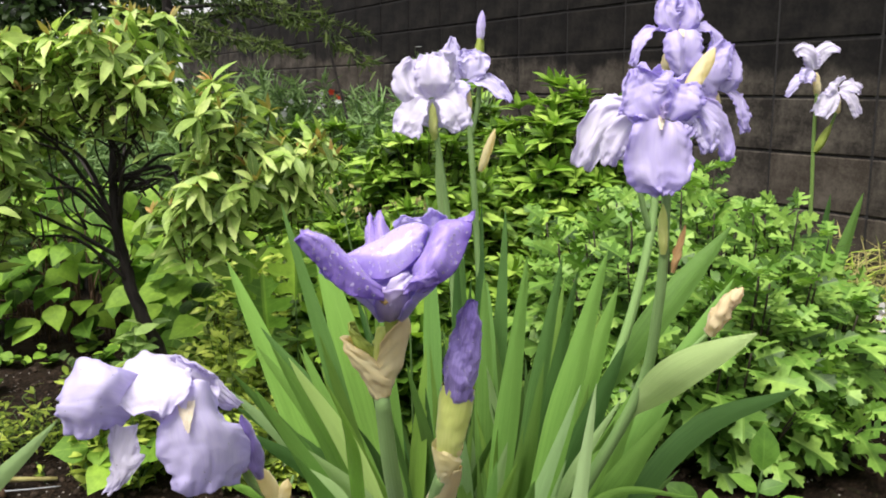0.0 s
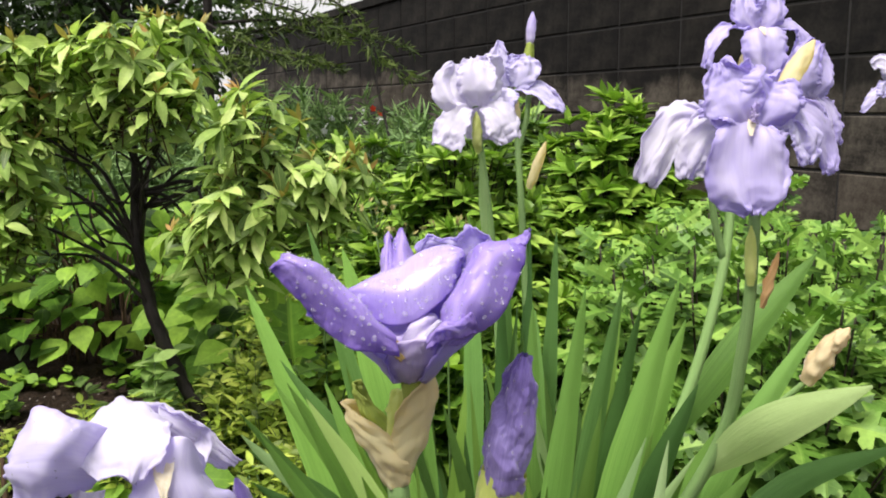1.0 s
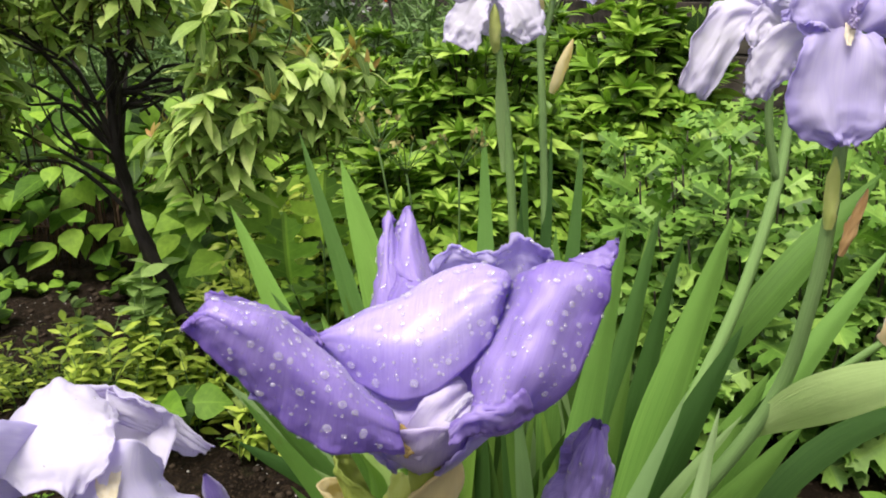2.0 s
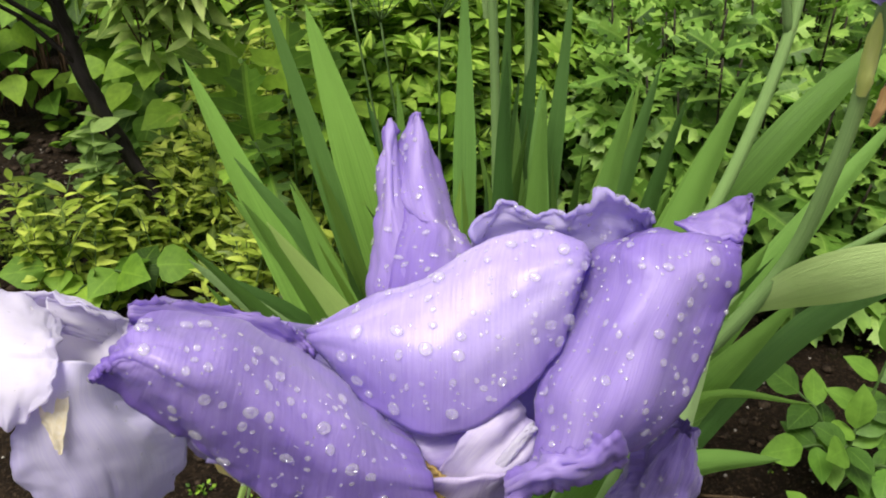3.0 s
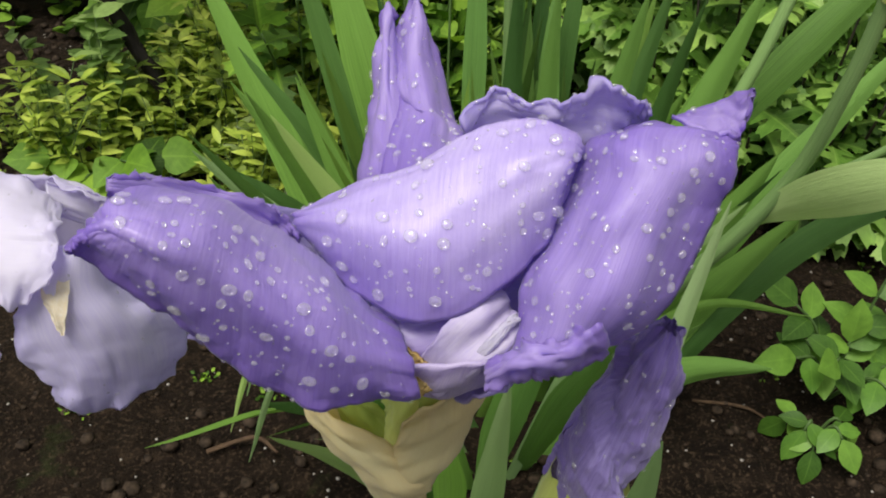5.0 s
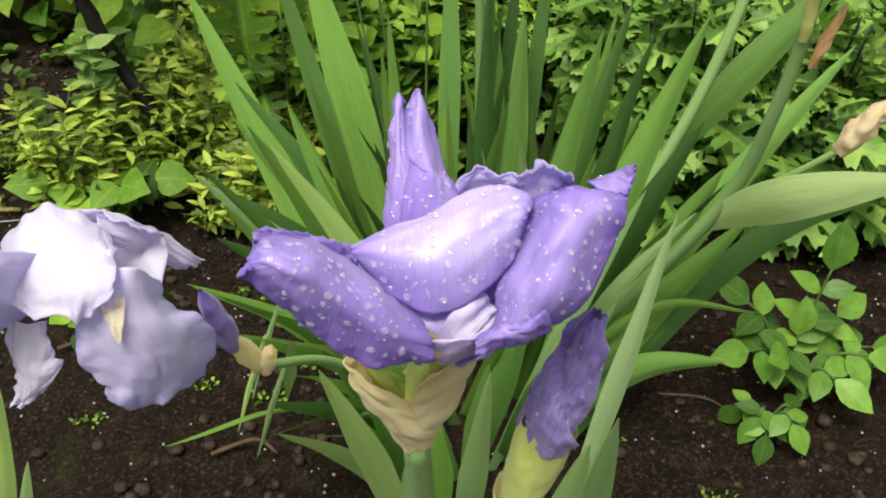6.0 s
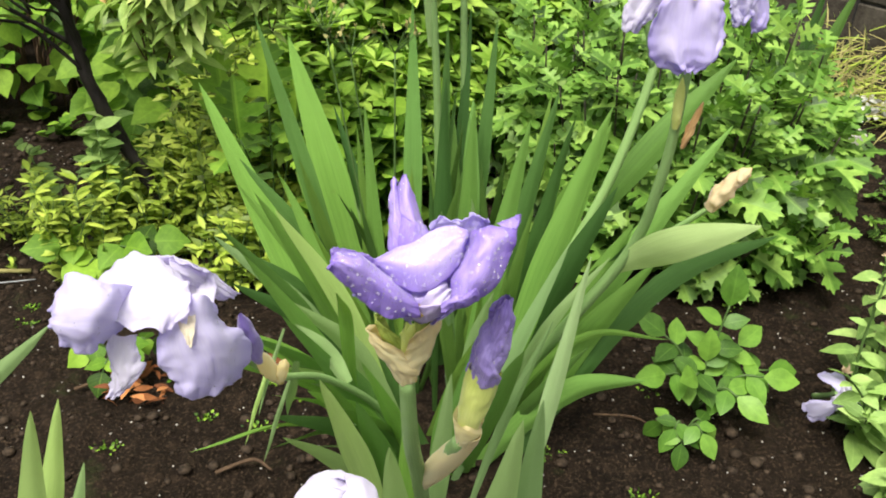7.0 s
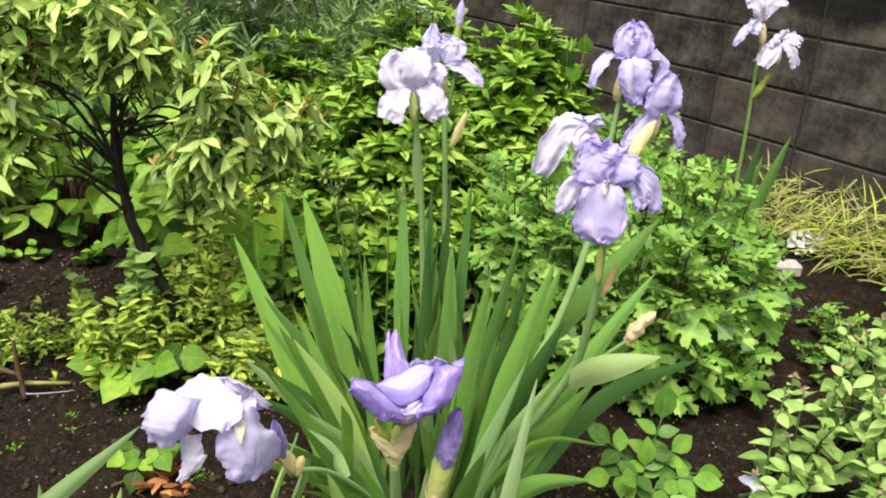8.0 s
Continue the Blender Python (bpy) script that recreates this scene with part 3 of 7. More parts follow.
garden_tree((-2.2, 4.4), 2.3, 0.9, "dark broad-leaved tree behind the shrubs", 3)
garden_tree((-3.6, 5.2), 2.9, 1.2, "tall dark tree at the garden's edge", 4)
garden_tree((-2.3, 3.1), 1.5, 0.6, "dark leafy tree behind the broad-leaved bush", 7, count=4500, leaf=0.05)
garden_tree((-1.65, 3.9), 1.9, 0.6, "dark leafy tree behind the flower bed", 14, count=4500, leaf=0.05)
garden_tree((-2.9, 3.7), 2.2, 0.8, "dark leafy tree behind the flower bed", 15, count=5000, leaf=0.055)
garden_tree((-5.5, 3.6), 2.8, 1.3, "tall dark tree at the garden's edge", 8)
garden_tree((-4.4, 8.5), 3.2, 1.5, "tall dark tree at the garden's edge", 9)


def conifer():
    """A thin conifer whose sprays hang out over the bed."""
    at = (-1.1, 3.35)
    c = thing("conifer", (*at, 0.0), "thin dark conifer with drooping green sprays", "tree")
    part("trunk", tube([(*at, -0.05), (-1.12, 3.36, 0.6), (-1.08, 3.33, 1.2), (-1.05, 3.3, 1.8)], (0.03, 0.024, 0.016, 0.005), 8, rough=0.3), BARK, c)
    spots = []
    rng = np.random.default_rng(21)
    for k in range(15):
        z0 = 0.85 + 0.075 * k * rng.uniform(0.7, 1.1)
        a = rng.uniform(-0.9, 0.25) if k % 4 else rng.uniform(1.5, 4.5)
        reach = rng.uniform(0.45, 0.85)
        e = np.array((math.cos(a) * reach, math.sin(a) * reach * 0.8, rng.uniform(-0.12, 0.14)))
        p0 = np.array((*at, z0))
        line = spline([p0, p0 + e * 0.5 + (0, 0, 0.06), p0 + e], 26)
        part("branch", tube([line[0], line[13], line[25]], (0.008, 0.005, 0.0015), 5), BARK, c)
        for i in range(5, 26):
            for _ in range(5):
                d = any_dir() * (1, 1, 0.5) + e * 0.8
                spots += [(line[i] + any_dir() * 0.012, d + any_dir() * 0.6, any_dir(), rng.uniform(0.02, 0.05), 2.0) for _ in range(3)]
    for pts in (((-1.02, 3.3, 1.25), (-0.70, 3.1, 1.16), (-0.48, 3.0, 1.05), (-0.39, 3.0, 0.91), (-0.26, 3.0, 0.81)), ((-1.05, 3.3, 1.15), (-0.80, 3.1, 1.10), (-0.60, 3.0, 1.03), (-0.50, 2.98, 0.96)), ((-1.08, 3.3, 1.05), (-0.92, 3.1, 0.98), (-0.76, 3.0, 0.92), (-0.60, 2.98, 0.88)), ((-1.1, 3.3, 0.95), (-0.95, 3.05, 0.90), (-0.84, 3.0, 0.87))):
        line = spline(pts, 40)
        part("branch", tube(pts, (0.007, 0.005, 0.003, 0.0015), 5), BARK, c)
        for i in range(8, 40):
            for _ in range(9):
                spots.append((line[i] + any_dir() * 0.022, any_dir() + (0.3, 0, -0.4), any_dir(), rng.uniform(0.02, 0.055), 2.0))
    part("crown", leaves(NARROW, spots), NEEDLE, c, kind="stuff")


conifer()


def feathery_bed():
    """Blue-green feathery plants with a few white and red blossoms."""
    rng = np.random.default_rng(31)
    for k in range(46):
        x, y = rng.uniform(-1.75, 0.12), rng.uniform(2.75, 3.7)
        h = rng.uniform(0.58, 0.79) + 0.14 * (y - 2.75)
        f = thing("feathery_plant", (x, y, 0.0), "blue-green feathery plant in the flower bed", "plant", "feathery plants")
        spots = []
        for _ in range(5):
            lean = np.array((rng.uniform(-0.12, 0.12), rng.uniform(-0.12, 0.12), h * rng.uniform(0.7, 1.0)))
            line = spline([(x, y, 0), (x + lean[0] * 0.4, y + lean[1] * 0.4, lean[2] * 0.5), (x + lean[0], y + lean[1], lean[2])], 20)
            part("stalk", tube([line[0], line[10], line[19]], (0.003, 0.002, 0.001), 5), GREEN_STALK, f)
            for i in range(4, 20):
                for _ in range(13):
                    d = any_dir() + (0, 0, 0.5)
                    spots.append((line[i] + any_dir() * 0.015, d, any_dir(), rng.uniform(0.03, 0.085), 1.5))
        part("foliage", leaves(NARROW, spots), LEAF_FEATHER, f, kind="stuff")
        if k % 9 == 0:
            for _ in range(2):
                c = np.array((x, y, h)) + any_dir() * (0.1, 0.1, 0.06)
                petals = [(c, (math.cos(a), math.sin(a), 0.3), (0, 0, 1), 0.016, 1.2) for a in np.linspace(0, 6.28, 6)[:-1]]
                part("blossom", leaves(OVAL, petals), BLOSSOM_WHITE, f)


feathery_bed()


def blossom_stem(x, y, z, material, count, label):
    """A slender stem with a loose head of small blossoms."""
    f = thing("flowering_plant", (x, y, 0.0), label, "flower", "small flowers before the wall")
    part("stem", tube([(x, y, 0.0), (x + 0.01, y, z * 0.5), (x, y, z)], (0.003, 0.0025, 0.002), 6), GREEN_STALK, f)
    for _ in range(count):
        c = np.array((x, y, z)) + any_dir() * (0.05, 0.04, 0.03)
        face = unit(any_dir() * 0.7 + (0, -0.8, 0.5))
        s1 = unit(np.cross(face, (0.2, 0.1, 1)))
        s2 = np.cross(face, s1)
        part("blossom", leaves(OVAL, [(c, math.cos(a) * s1 + math.sin(a) * s2 + 0.25 * face, face, 0.014, 1.5) for a in np.linspace(0, 6.28, 6)[:-1]]), material, f)


for bx, by, bz, bn in ((-0.68, 3.3, 0.64, 4), (-0.61, 3.3, 0.655, 5), (-0.53, 3.32, 0.665, 5), (-0.47, 3.3, 0.69, 4)):
    blossom_stem(bx, by, bz, BLOSSOM_WHITE, bn, "slender plant with small white blossoms before the wall")
blossom_stem(-0.41, 3.3, 0.71, BLOSSOM_RED, 2, "slender plant with red blossoms before the wall")


# ---- shrubs ----
def shoot_leaves(line, template_len, rng, pairs, droop=0.3, start=0.15, tuft=6):
    """Opposite leaves along a shoot, and a tuft at its end."""
    spots = []
    n = len(line)
    t_end = unit(line[-1] - line[-2])
    for k in range(pairs):
        i = int((start + (1 - start) * k / max(1, pairs - 1)) * (n - 1))
        t = unit(line[min(i + 1, n - 1)] - line[max(i - 1, 0)])
        a = rng.uniform(0, 3.14)
        side = unit(np.cross(t, (math.cos(a), math.sin(a), 0.2)))
        for s in (1, -1):
            d = s * side + 0.5 * t - (0, 0, droop * rng.uniform(0.3, 1.3))
            spots.append((line[i], d, np.array((0, -0.2, 1)) + rng.normal(size=3) * 0.3, template_len * rng.uniform(0.7, 1.15)))
    for k in range(tuft):
        a = 2 * math.pi * k / tuft + rng.uniform(-0.3, 0.3)
        s1 = unit(np.cross(t_end, (0.3, 0.2, 0.9)))
        s2 = np.cross(t_end, s1)
        d = math.cos(a) * s1 + math.sin(a) * s2 + t_end * 0.35 - (0, 0, droop)
        spots.append((line[-1], d, t_end + rng.normal(size=3) * 0.2 + (0, 0, 0.4), template_len * rng.uniform(0.75, 1.1)))
    return spots


def pointed_shrub():
    rng = np.random.default_rng(41)
    s = thing("shrub", (-0.5, 1.6, 0.0), "shrub with black wet trunk and pointed yellow-green leaves", "shrub")
    fork = np.array((-0.652, 1.6, 0.50))
    part("trunk", tube([(-0.49, 1.6, -0.05), (-0.548, 1.6, 0.14), (-0.580, 1.6, 0.21), (-0.622, 1.6, 0.32), (-0.642, 1.6, 0.415), fork, (-0.650, 1.61, 0.61), (-0.645, 1.62, 0.72)], (0.0135, 0.0125, 0.012, 0.0115, 0.0105, 0.010, 0.007, 0.0035), 12, 44, 0.7), BARK, s)
    # masses of shoots: place and reach
    masses = ((-0.62, 1.50, 0.805, 0.10), (-0.54, 1.52, 0.765, 0.08), (-0.76, 1.50, 0.80, 0.10), (-0.80, 1.48, 0.66, 0.10), (-0.40, 1.50, 0.705, 0.09), (-0.40, 1.48, 0.60, 0.10), (-0.88, 1.50, 0.72, 0.12), (-0.30, 1.54, 0.61, 0.10), (-0.47, 1.50, 0.53, 0.07), (-0.64, 1.78, 0.86, 0.10), (-0.88, 1.82, 0.76, 0.16), (-1.02, 1.52, 0.64, 0.13), (-0.71, 1.50, 0.585, 0.06), (-0.82, 1.45, 0.575, 0.09), (-0.90, 1.46, 0.86, 0.10))
    for mx, my, mz, mr in masses:
        m = np.array((mx, my, mz - 0.4 * mr))
        start = np.array(((-0.628, 1.6, 0.36) if mz < 0.66 and mx < -0.7 else (-0.645, 1.6, 0.44) if mx < -0.6 else (-0.652, 1.605, 0.53))) + (0, 0, rng.uniform(-0.02, 0.05))
        part("limb", tube([start, start * 0.6 + m * 0.4 + (rng.uniform(-0.02, 0.02), 0.02, 0.035), start * 0.25 + m * 0.75 + (rng.uniform(-0.02, 0.02), 0, -0.005), m, m + (0.2 * (mx + 0.65), 0, 0.09)], (0.0048, 0.0034, 0.002, 0.0013, 0.0007), 7, 16, 0.4), BARK, s)
        for _ in range(2):
            e = m + any_dir() * (mr, mr, 0.6 * mr)
            q = start * 0.35 + m * 0.65
            part("branch", tube([q, (q + e) / 2 + any_dir() * 0.015, e], (0.003, 0.0022, 0.0012), 5, 10, 0.3), BARK, s)
    # bare black twigs in the open middle of the crown
    for k in range(20):
        a = np.array((rng.uniform(-0.70, -0.56), 1.58 + rng.uniform(-0.04, 0.03), rng.uniform(0.54, 0.66)))
        e = a + (rng.uniform(-0.14, 0.16), rng.uniform(-0.10, 0.02), rng.uniform(0.02, 0.12))
        part("twig", tube([a, (a + e) / 2 + any_dir() * 0.018, e, e + any_dir() * 0.03], (0.0026, 0.0019, 0.0011, 0.0005), 5, 12, 0.3), BARK, s)
    spots, young, twigs = [], [], []
    for mx, my, mz, mr in masses:
        for _ in range(int(2300 * mr * mr) + 6):
            d = rng.normal(size=3)
            d /= np.linalg.norm(d)
            top = np.array((mx, my, mz)) + d * (mr, mr * 0.9, mr * 0.75) * rng.uniform(0.5, 1.0)
            if -0.75 < top[0] < -0.48 and top[1] < 1.7 and 0.55 < top[2] < 0.735:
                continue
            src = top - (0.4 * d[0] * mr, 0.4 * d[1] * mr, rng.uniform(0.05, 0.11))
            line = spline([src, (src + top) / 2 + (rng.uniform(-0.012, 0.012), 0, 0.012), top], 10)
            twigs.append(tube([line[0], line[5], line[9]], (0.0016, 0.0013, 0.0008), 4, 6))
            spots += [(q[0], q[1] + rng.normal(size=3) * 0.25, q[2] + rng.normal(size=3) * 0.35, q[3] * rng.uniform(0.75, 1.2), rng.uniform(0.62, 0.95)) for q in shoot_leaves(line, 0.051, rng, 4, 0.45, 0.0, 5)]
            if rng.uniform() < 0.45:
                young += [(line[-1], any_dir() * 0.6 + (0, 0, 0.7), any_dir(), rng.uniform(0.02, 0.04), 0.7) for _ in range(3)]
    part("twig_tangle", join(twigs), TWIG, s, kind="stuff")
    foliage(LANCE, spots, LEAF_SHRUB, s, near=300)
    part("young_growth", leaves(LANCE, young), LEAF_YOUNG, s, "orange-tinged young leaves", kind="stuff")


pointed_shrub()


def broad_bush(at, size, count, seed, label, leaf=0.075):
    rng = np.random.default_rng(seed)
    s = thing("bush", (*at, 0.0), label, "bush", "broad-leaved bushes")
    spots, stalks = [], []
    for _ in range(count):
        a, r = rng.uniform(0, 6.28), rng.uniform(0.1, 1) ** 0.5
        p = np.array((at[0] + size[0] * r * math.cos(a), at[1] + size[1] * r * math.sin(a), 0))
        p[2] = rng.uniform(0.08, size[2] * (1.05 - 0.55 * r * r))
        d = np.array((math.cos(a) * 0.7, math.sin(a) * 0.5 - 0.5, -0.35)) + rng.normal(size=3) * 0.4
        spots.append((p, d, np.array((0, -0.45, 1)) + rng.normal(size=3) * 0.25, leaf * rng.uniform(0.55, 1.2)))
        if rng.uniform() < 0.25:
            stalks.append(tube([(at[0] + (p[0] - at[0]) * 0.5, at[1] + (p[1] - at[1]) * 0.5, 0), (p + (at[0], at[1], 0)) / 2 + (0, 0, 0.03), p], (0.003, 0.0025, 0.0015), 5, 8))
    part("stem_tangle", join(stalks), TWIG, s, kind="stuff")
    foliage(BROAD, spots, LEAF_ROUND, s, near=300)


broad_bush((-1.15, 2.5), (0.5, 0.3, 0.55), 400, 51, "broad-leaved green bush behind the shrub", 0.088)
broad_bush((-0.55, 2.3), (0.35, 0.3, 0.5), 230, 52, "broad-leaved green bush behind the shrub", 0.085)
broad_bush((-0.52, 1.97), (0.22, 0.12, 0.42), 120, 54, "broad-leaved green bush behind the shrub", 0.085)
broad_bush((-1.75, 2.4), (0.35, 0.3, 0.5), 260, 53, "broad-leaved green bush behind the shrub")


def azalea(at, size, shoots, seed, leaf=0.05, near=0):
    rng = np.random.default_rng(seed)
    s = thing("azalea_bush", (*at, 0.0), "dense azalea bush with whorls of glossy leaves", "bush", "azalea bushes")
    spots, twigs = [], []
    for _ in range(shoots):
        a, r = rng.uniform(0, 6.28), rng.uniform(0.0, 1) ** 0.5
        cap = size[2] * (1.0 - 0.6 * r * r) * (0.86 + 0.2 * wave(math.cos(a) * 2 + seed, math.sin(a) * 2, r * 2))
        top = np.array((at[0] + size[0] * r * math.cos(a), at[1] + size[1] * r * math.sin(a), cap * rng.uniform(0.55, 1.0) ** 0.6))
        src = np.array((at[0] + (top[0] - at[0]) * 0.6, at[1] + (top[1] - at[1]) * 0.6, max(0, top[2] - rng.uniform(0.12, 0.3))))
        line = spline([src, (src + top) / 2 + (0, 0, 0.01), top], 8)
        twigs.append(tube([line[0], line[4], line[7]], (0.0035, 0.0025, 0.0012), 4, 6))
        spots += shoot_leaves(line, leaf, rng, 3, -0.35, 0.45, int(rng.integers(6, 10)))
        spots += [(line[-1], unit(line[-1] - line[-3]) + any_dir() * 0.35, any_dir(), leaf * rng.uniform(0.5, 0.8)) for _ in range(3)]
    part("twig_tangle", join(twigs), DARK_STALK, s, kind="stuff")
    foliage(LANCE, [(*q, 0.95) for q in spots], LEAF_AZALEA, s, near=near)


azalea((-0.08, 2.15), (0.40, 0.33, 0.72), 300, 61, 0.064)
azalea((0.32, 2.35), (0.30, 0.28, 0.86), 230, 62, 0.072)
azalea((-0.38, 2.55), (0.32, 0.26, 0.70), 190, 63, 0.066)
azalea((0.03, 2.7), (0.34, 0.28, 0.88), 200, 65, 0.068)
azalea((-0.2, 1.8), (0.24, 0.18, 0.48), 130, 64, 0.060, near=250)


def mums(at, size, stems, seed):
    """Lobed-leaved chrysanthemum: upright dark stems with leaves all round."""
    rng = np.random.default_rng(seed)
    s = thing("chrysanthemum", (*at, 0.0), "bushy chrysanthemum with lobed fresh green leaves", "plant", "chrysanthemums")
    spots, stalks = [], []
    for _ in range(stems):
        a, r = rng.uniform(0, 6.28), rng.uniform(0.0, 1) ** 0.5
        x, y = at[0] + size[0] * r * math.cos(a), at[1] + size[1] * r * math.sin(a)
        h = size[2] * (1.0 - 0.5 * r**2.2) * rng.uniform(0.72, 1.08)
        lean = np.array((math.cos(a), math.sin(a), 0)) * 0.07 * r
        line = spline([(x, y, 0), (x + lean[0] * 0.4, y + lean[1] * 0.4, h * 0.5), (x + lean[0], y + lean[1], h)], 16)
        stalks.append(tube([line[0], line[8], line[15]], (0.003, 0.0026, 0.0018), 5, 8))
        for i in range(4, 16):
            for _ in range(1 if i < 13 else 2):
                if i < 8 and rng.uniform() < 0.45:
                    continue
                b = rng.uniform(0, 6.28)
                up = 0.15 + 1.1 * max(0, (i - 10) / 5)
                d = np.array((math.cos(b), math.sin(b), up - 0.4))
                size_l = rng.uniform(0.072, 0.108) * (1.0 if i < 13 else 0.62)
                spots.append((line[i] + d * 0.006, d, np.array((math.cos(b) * 0.2, math.sin(b) * 0.2 - 0.35, 0.8)) + rng.normal(size=3) * 0.34, size_l, 1.1))
    part("stem_tangle", join(stalks), DARK_STALK, s, kind="stuff")
    foliage(LOBED, spots, LEAF_MUM, s)


mums((0.55, 1.72), (0.30, 0.26, 0.52), 66, 71)
mums((0.72, 1.74), (0.17, 0.20, 0.43), 34, 72)
mums((0.36, 1.80), (0.18, 0.18, 0.48), 28, 73)
mums((0.58, 2.05), (0.30, 0.2, 0.52), 44, 74)
mums((0.50, 1.53), (0.20, 0.09, 0.27), 20, 75)
mums((0.70, 1.56), (0.12, 0.08, 0.24), 11, 76)

# ---- irises ----
MAIN = np.array((-0.03, 0.47, 0.62))
# control cages of the petals, millimetres from the heart of the flower
LEFT_FALL = (
    ((-3, -8, 26), (-1, -14, 27), (1, -19, 26), (2, -18, 19)),
    ((-11, -4, 30), (-9, -17, 35), (-7, -24, 33), (-7, -23, 22)),
    ((-21, 1, 36), (-16, -18, 44), (-15, -27, 41), (-18, -27, 26)),
    ((-28, 1, 42), (-25, -19, 53), (-24, -29, 50), (-27, -28, 35)),
    ((-36, -4, 49), (-32, -22, 58), (-31, -32, 57), (-35, -29, 45)),
    ((-43, -9, 54), (-39, -25, 60), (-38, -31, 60), (-43, -31, 55)),
    ((-43, -16, 57), (-42, -26, 57), (-42, -31, 58), (-43, -33, 57)))
DOME = (
    ((-23, 4, 40), (-22, 3, 40), (-22, 2, 39), (-20, 3, 36)),
    ((-12, 7, 45), (-13, 1, 44), (-12, -3, 41), (-12, -4, 31)),
    ((-2, 7, 49), (-2, 2, 48), (-2, -7, 42), (-2, -10, 29)),
    ((10, 10, 56), (8, 3, 53), (8, -6, 44), (8, -10, 31)),
    ((18, 10, 58), (18, 3, 56), (17, -3, 50), (18, -6, 38)),
    ((25, 8, 57), (25, 4, 56), (23, 0, 52), (22, -2, 42)),
    ((27, 9, 55), (27, 7, 54), (26, 6, 53), (25, 4, 48)))
RIGHT_FALL = (
    ((14, -16, 21), (16, -17, 24), (20, -16, 23), (24, -14, 22)),
    ((18, -12, 27), (22, -16, 31), (27, -16, 29), (32, -12, 26)),
    ((18, -7, 34), (24, -12, 40), (31, -16, 39), (41, -9, 32)),
    ((22, 0, 40), (28, -8, 48), (35, -10, 49), (47, -3, 42)),
    ((26, 7, 48), (32, -2, 55), (40, -3, 57), (51, 2, 51)),
    ((28, 11, 53), (33, 4, 59), (42, 3, 60), (52, 5, 57)),
    ((29, 13, 54), (37, 9, 59), (45, 6, 59), (52, 7, 58)))
RIGHT_TIP = (
    ((42, 12, 59), (45, 8, 59), (49, 6, 59), (52, 6, 59)),
    ((46, 13, 60), (49, 12, 59), (51, 9, 59), (52, 6, 59)),
    ((51, 14, 62), (52, 12, 61), (53, 9, 61), (53, 8, 60)),
    ((54, 12, 65), (54, 11, 65), (54, 11, 65), (54, 10, 64)))
FRILL = (
    ((7, 9, 56), (7, 12, 53), (8, 13, 47)),
    ((11, 13, 62), (11, 13, 57), (12, 13, 47)),
    ((16, 11, 61), (17, 12, 57), (18, 13, 48)),
    ((22, 11, 61), (23, 12, 57), (23, 13, 48)),
    ((25, 9, 63), (25, 11, 58), (27, 13, 49)),
    ((29, 8, 67), (30, 10, 60), (31, 12, 49)),
    ((34, 8, 64), (35, 11, 59), (35, 12, 50)),
    ((38, 10, 60), (38, 13, 57), (37, 13, 49)))
TUBE_R = (
    ((-8, 77, 55), (-7, 78, 55), (-7, 77, 55)),
    ((-12, 76, 47), (-6, 71, 50), (-3, 74, 47)),
    ((-13, 70, 40), (-5, 62, 43), (1, 69, 37)),
    ((-11, 62, 37), (-3, 54, 38), (4, 60, 32)),
    ((-9, 57, 37), (0, 50, 36), (6, 57, 31)),
    ((-10, 43, 35), (0, 38, 36), (8, 45, 33)),
    ((-10, 27, 31), (0, 22, 36), (10, 28, 36)))
TUBE_L = (
    ((-14, 78, 53), (-14, 78, 53), (-13, 78, 52)),
    ((-16, 71, 43), (-13, 68, 46), (-11, 76, 46)),
    ((-16, 57, 33), (-11, 52, 36), (-5, 59, 35)),
    ((-16, 40, 28), (-8, 36, 33), (1, 46, 32)),
    ((-16, 27, 26), (-6, 23, 32), (6, 34, 30)))
CRINKLE = (
    ((13, -16, 25), (13, -18, 24), (13, -18, 22)),
    ((17, -16, 29), (17, -20, 30), (18, -19, 25)),
    ((21, -17, 32), (21, -21, 32), (22, -19, 26)),
    ((25, -17, 33), (26, -19, 32), (27, -17, 26)),
    ((28, -14, 37), (31, -16, 35), (33, -14, 28)))

W_LEFT = (
    ((-10, -10, 35), (-17, -10, 16), (-20, -10, -1), (-26, -10, -12)),
    ((-19, -30, 50), (-18, -45, 38), (-24, -45, 17), (-29, -40, -2)),
    ((-39, -25, 54), (-34, -50, 43), (-35, -55, 21), (-41, -45, -6)),
    ((-60, -20, 42), (-56, -40, 33), (-58, -45, 16), (-60, -35, -6)),
    ((-74, -20, 19), (-72, -25, 17), (-71, -30, 10), (-69, -30, 1)))
W_TOP = (
    ((-52, 30, 8), (-36, -5, 20), (-25, -25, 24), (-18, -35, 20)),
    ((-32, 30, 34), (-20, -5, 34), (-12, -25, 24), (-7, -35, 9)),
    ((-12, 30, 39), (1, -5, 40), (9, -25, 29), (11, -35, 12)),
    ((8, 30, 33), (22, -5, 38), (26, -25, 30), (20, -35, 9)),
    ((17, 30, 25), (32, -5, 35), (37, -25, 35), (35, -35, 29)))
W_BACK = (
    ((9, 30, 35), (10, 26, 26), (11, 30, 15)),
    ((26, 40, 24), (24, 36, 11), (26, 40, 1)),
    ((36, 55, 5), (33, 51, -4), (29, 55, -16)),
    ((55, 65, -23), (50, 63, -26), (42, 65, -30)))
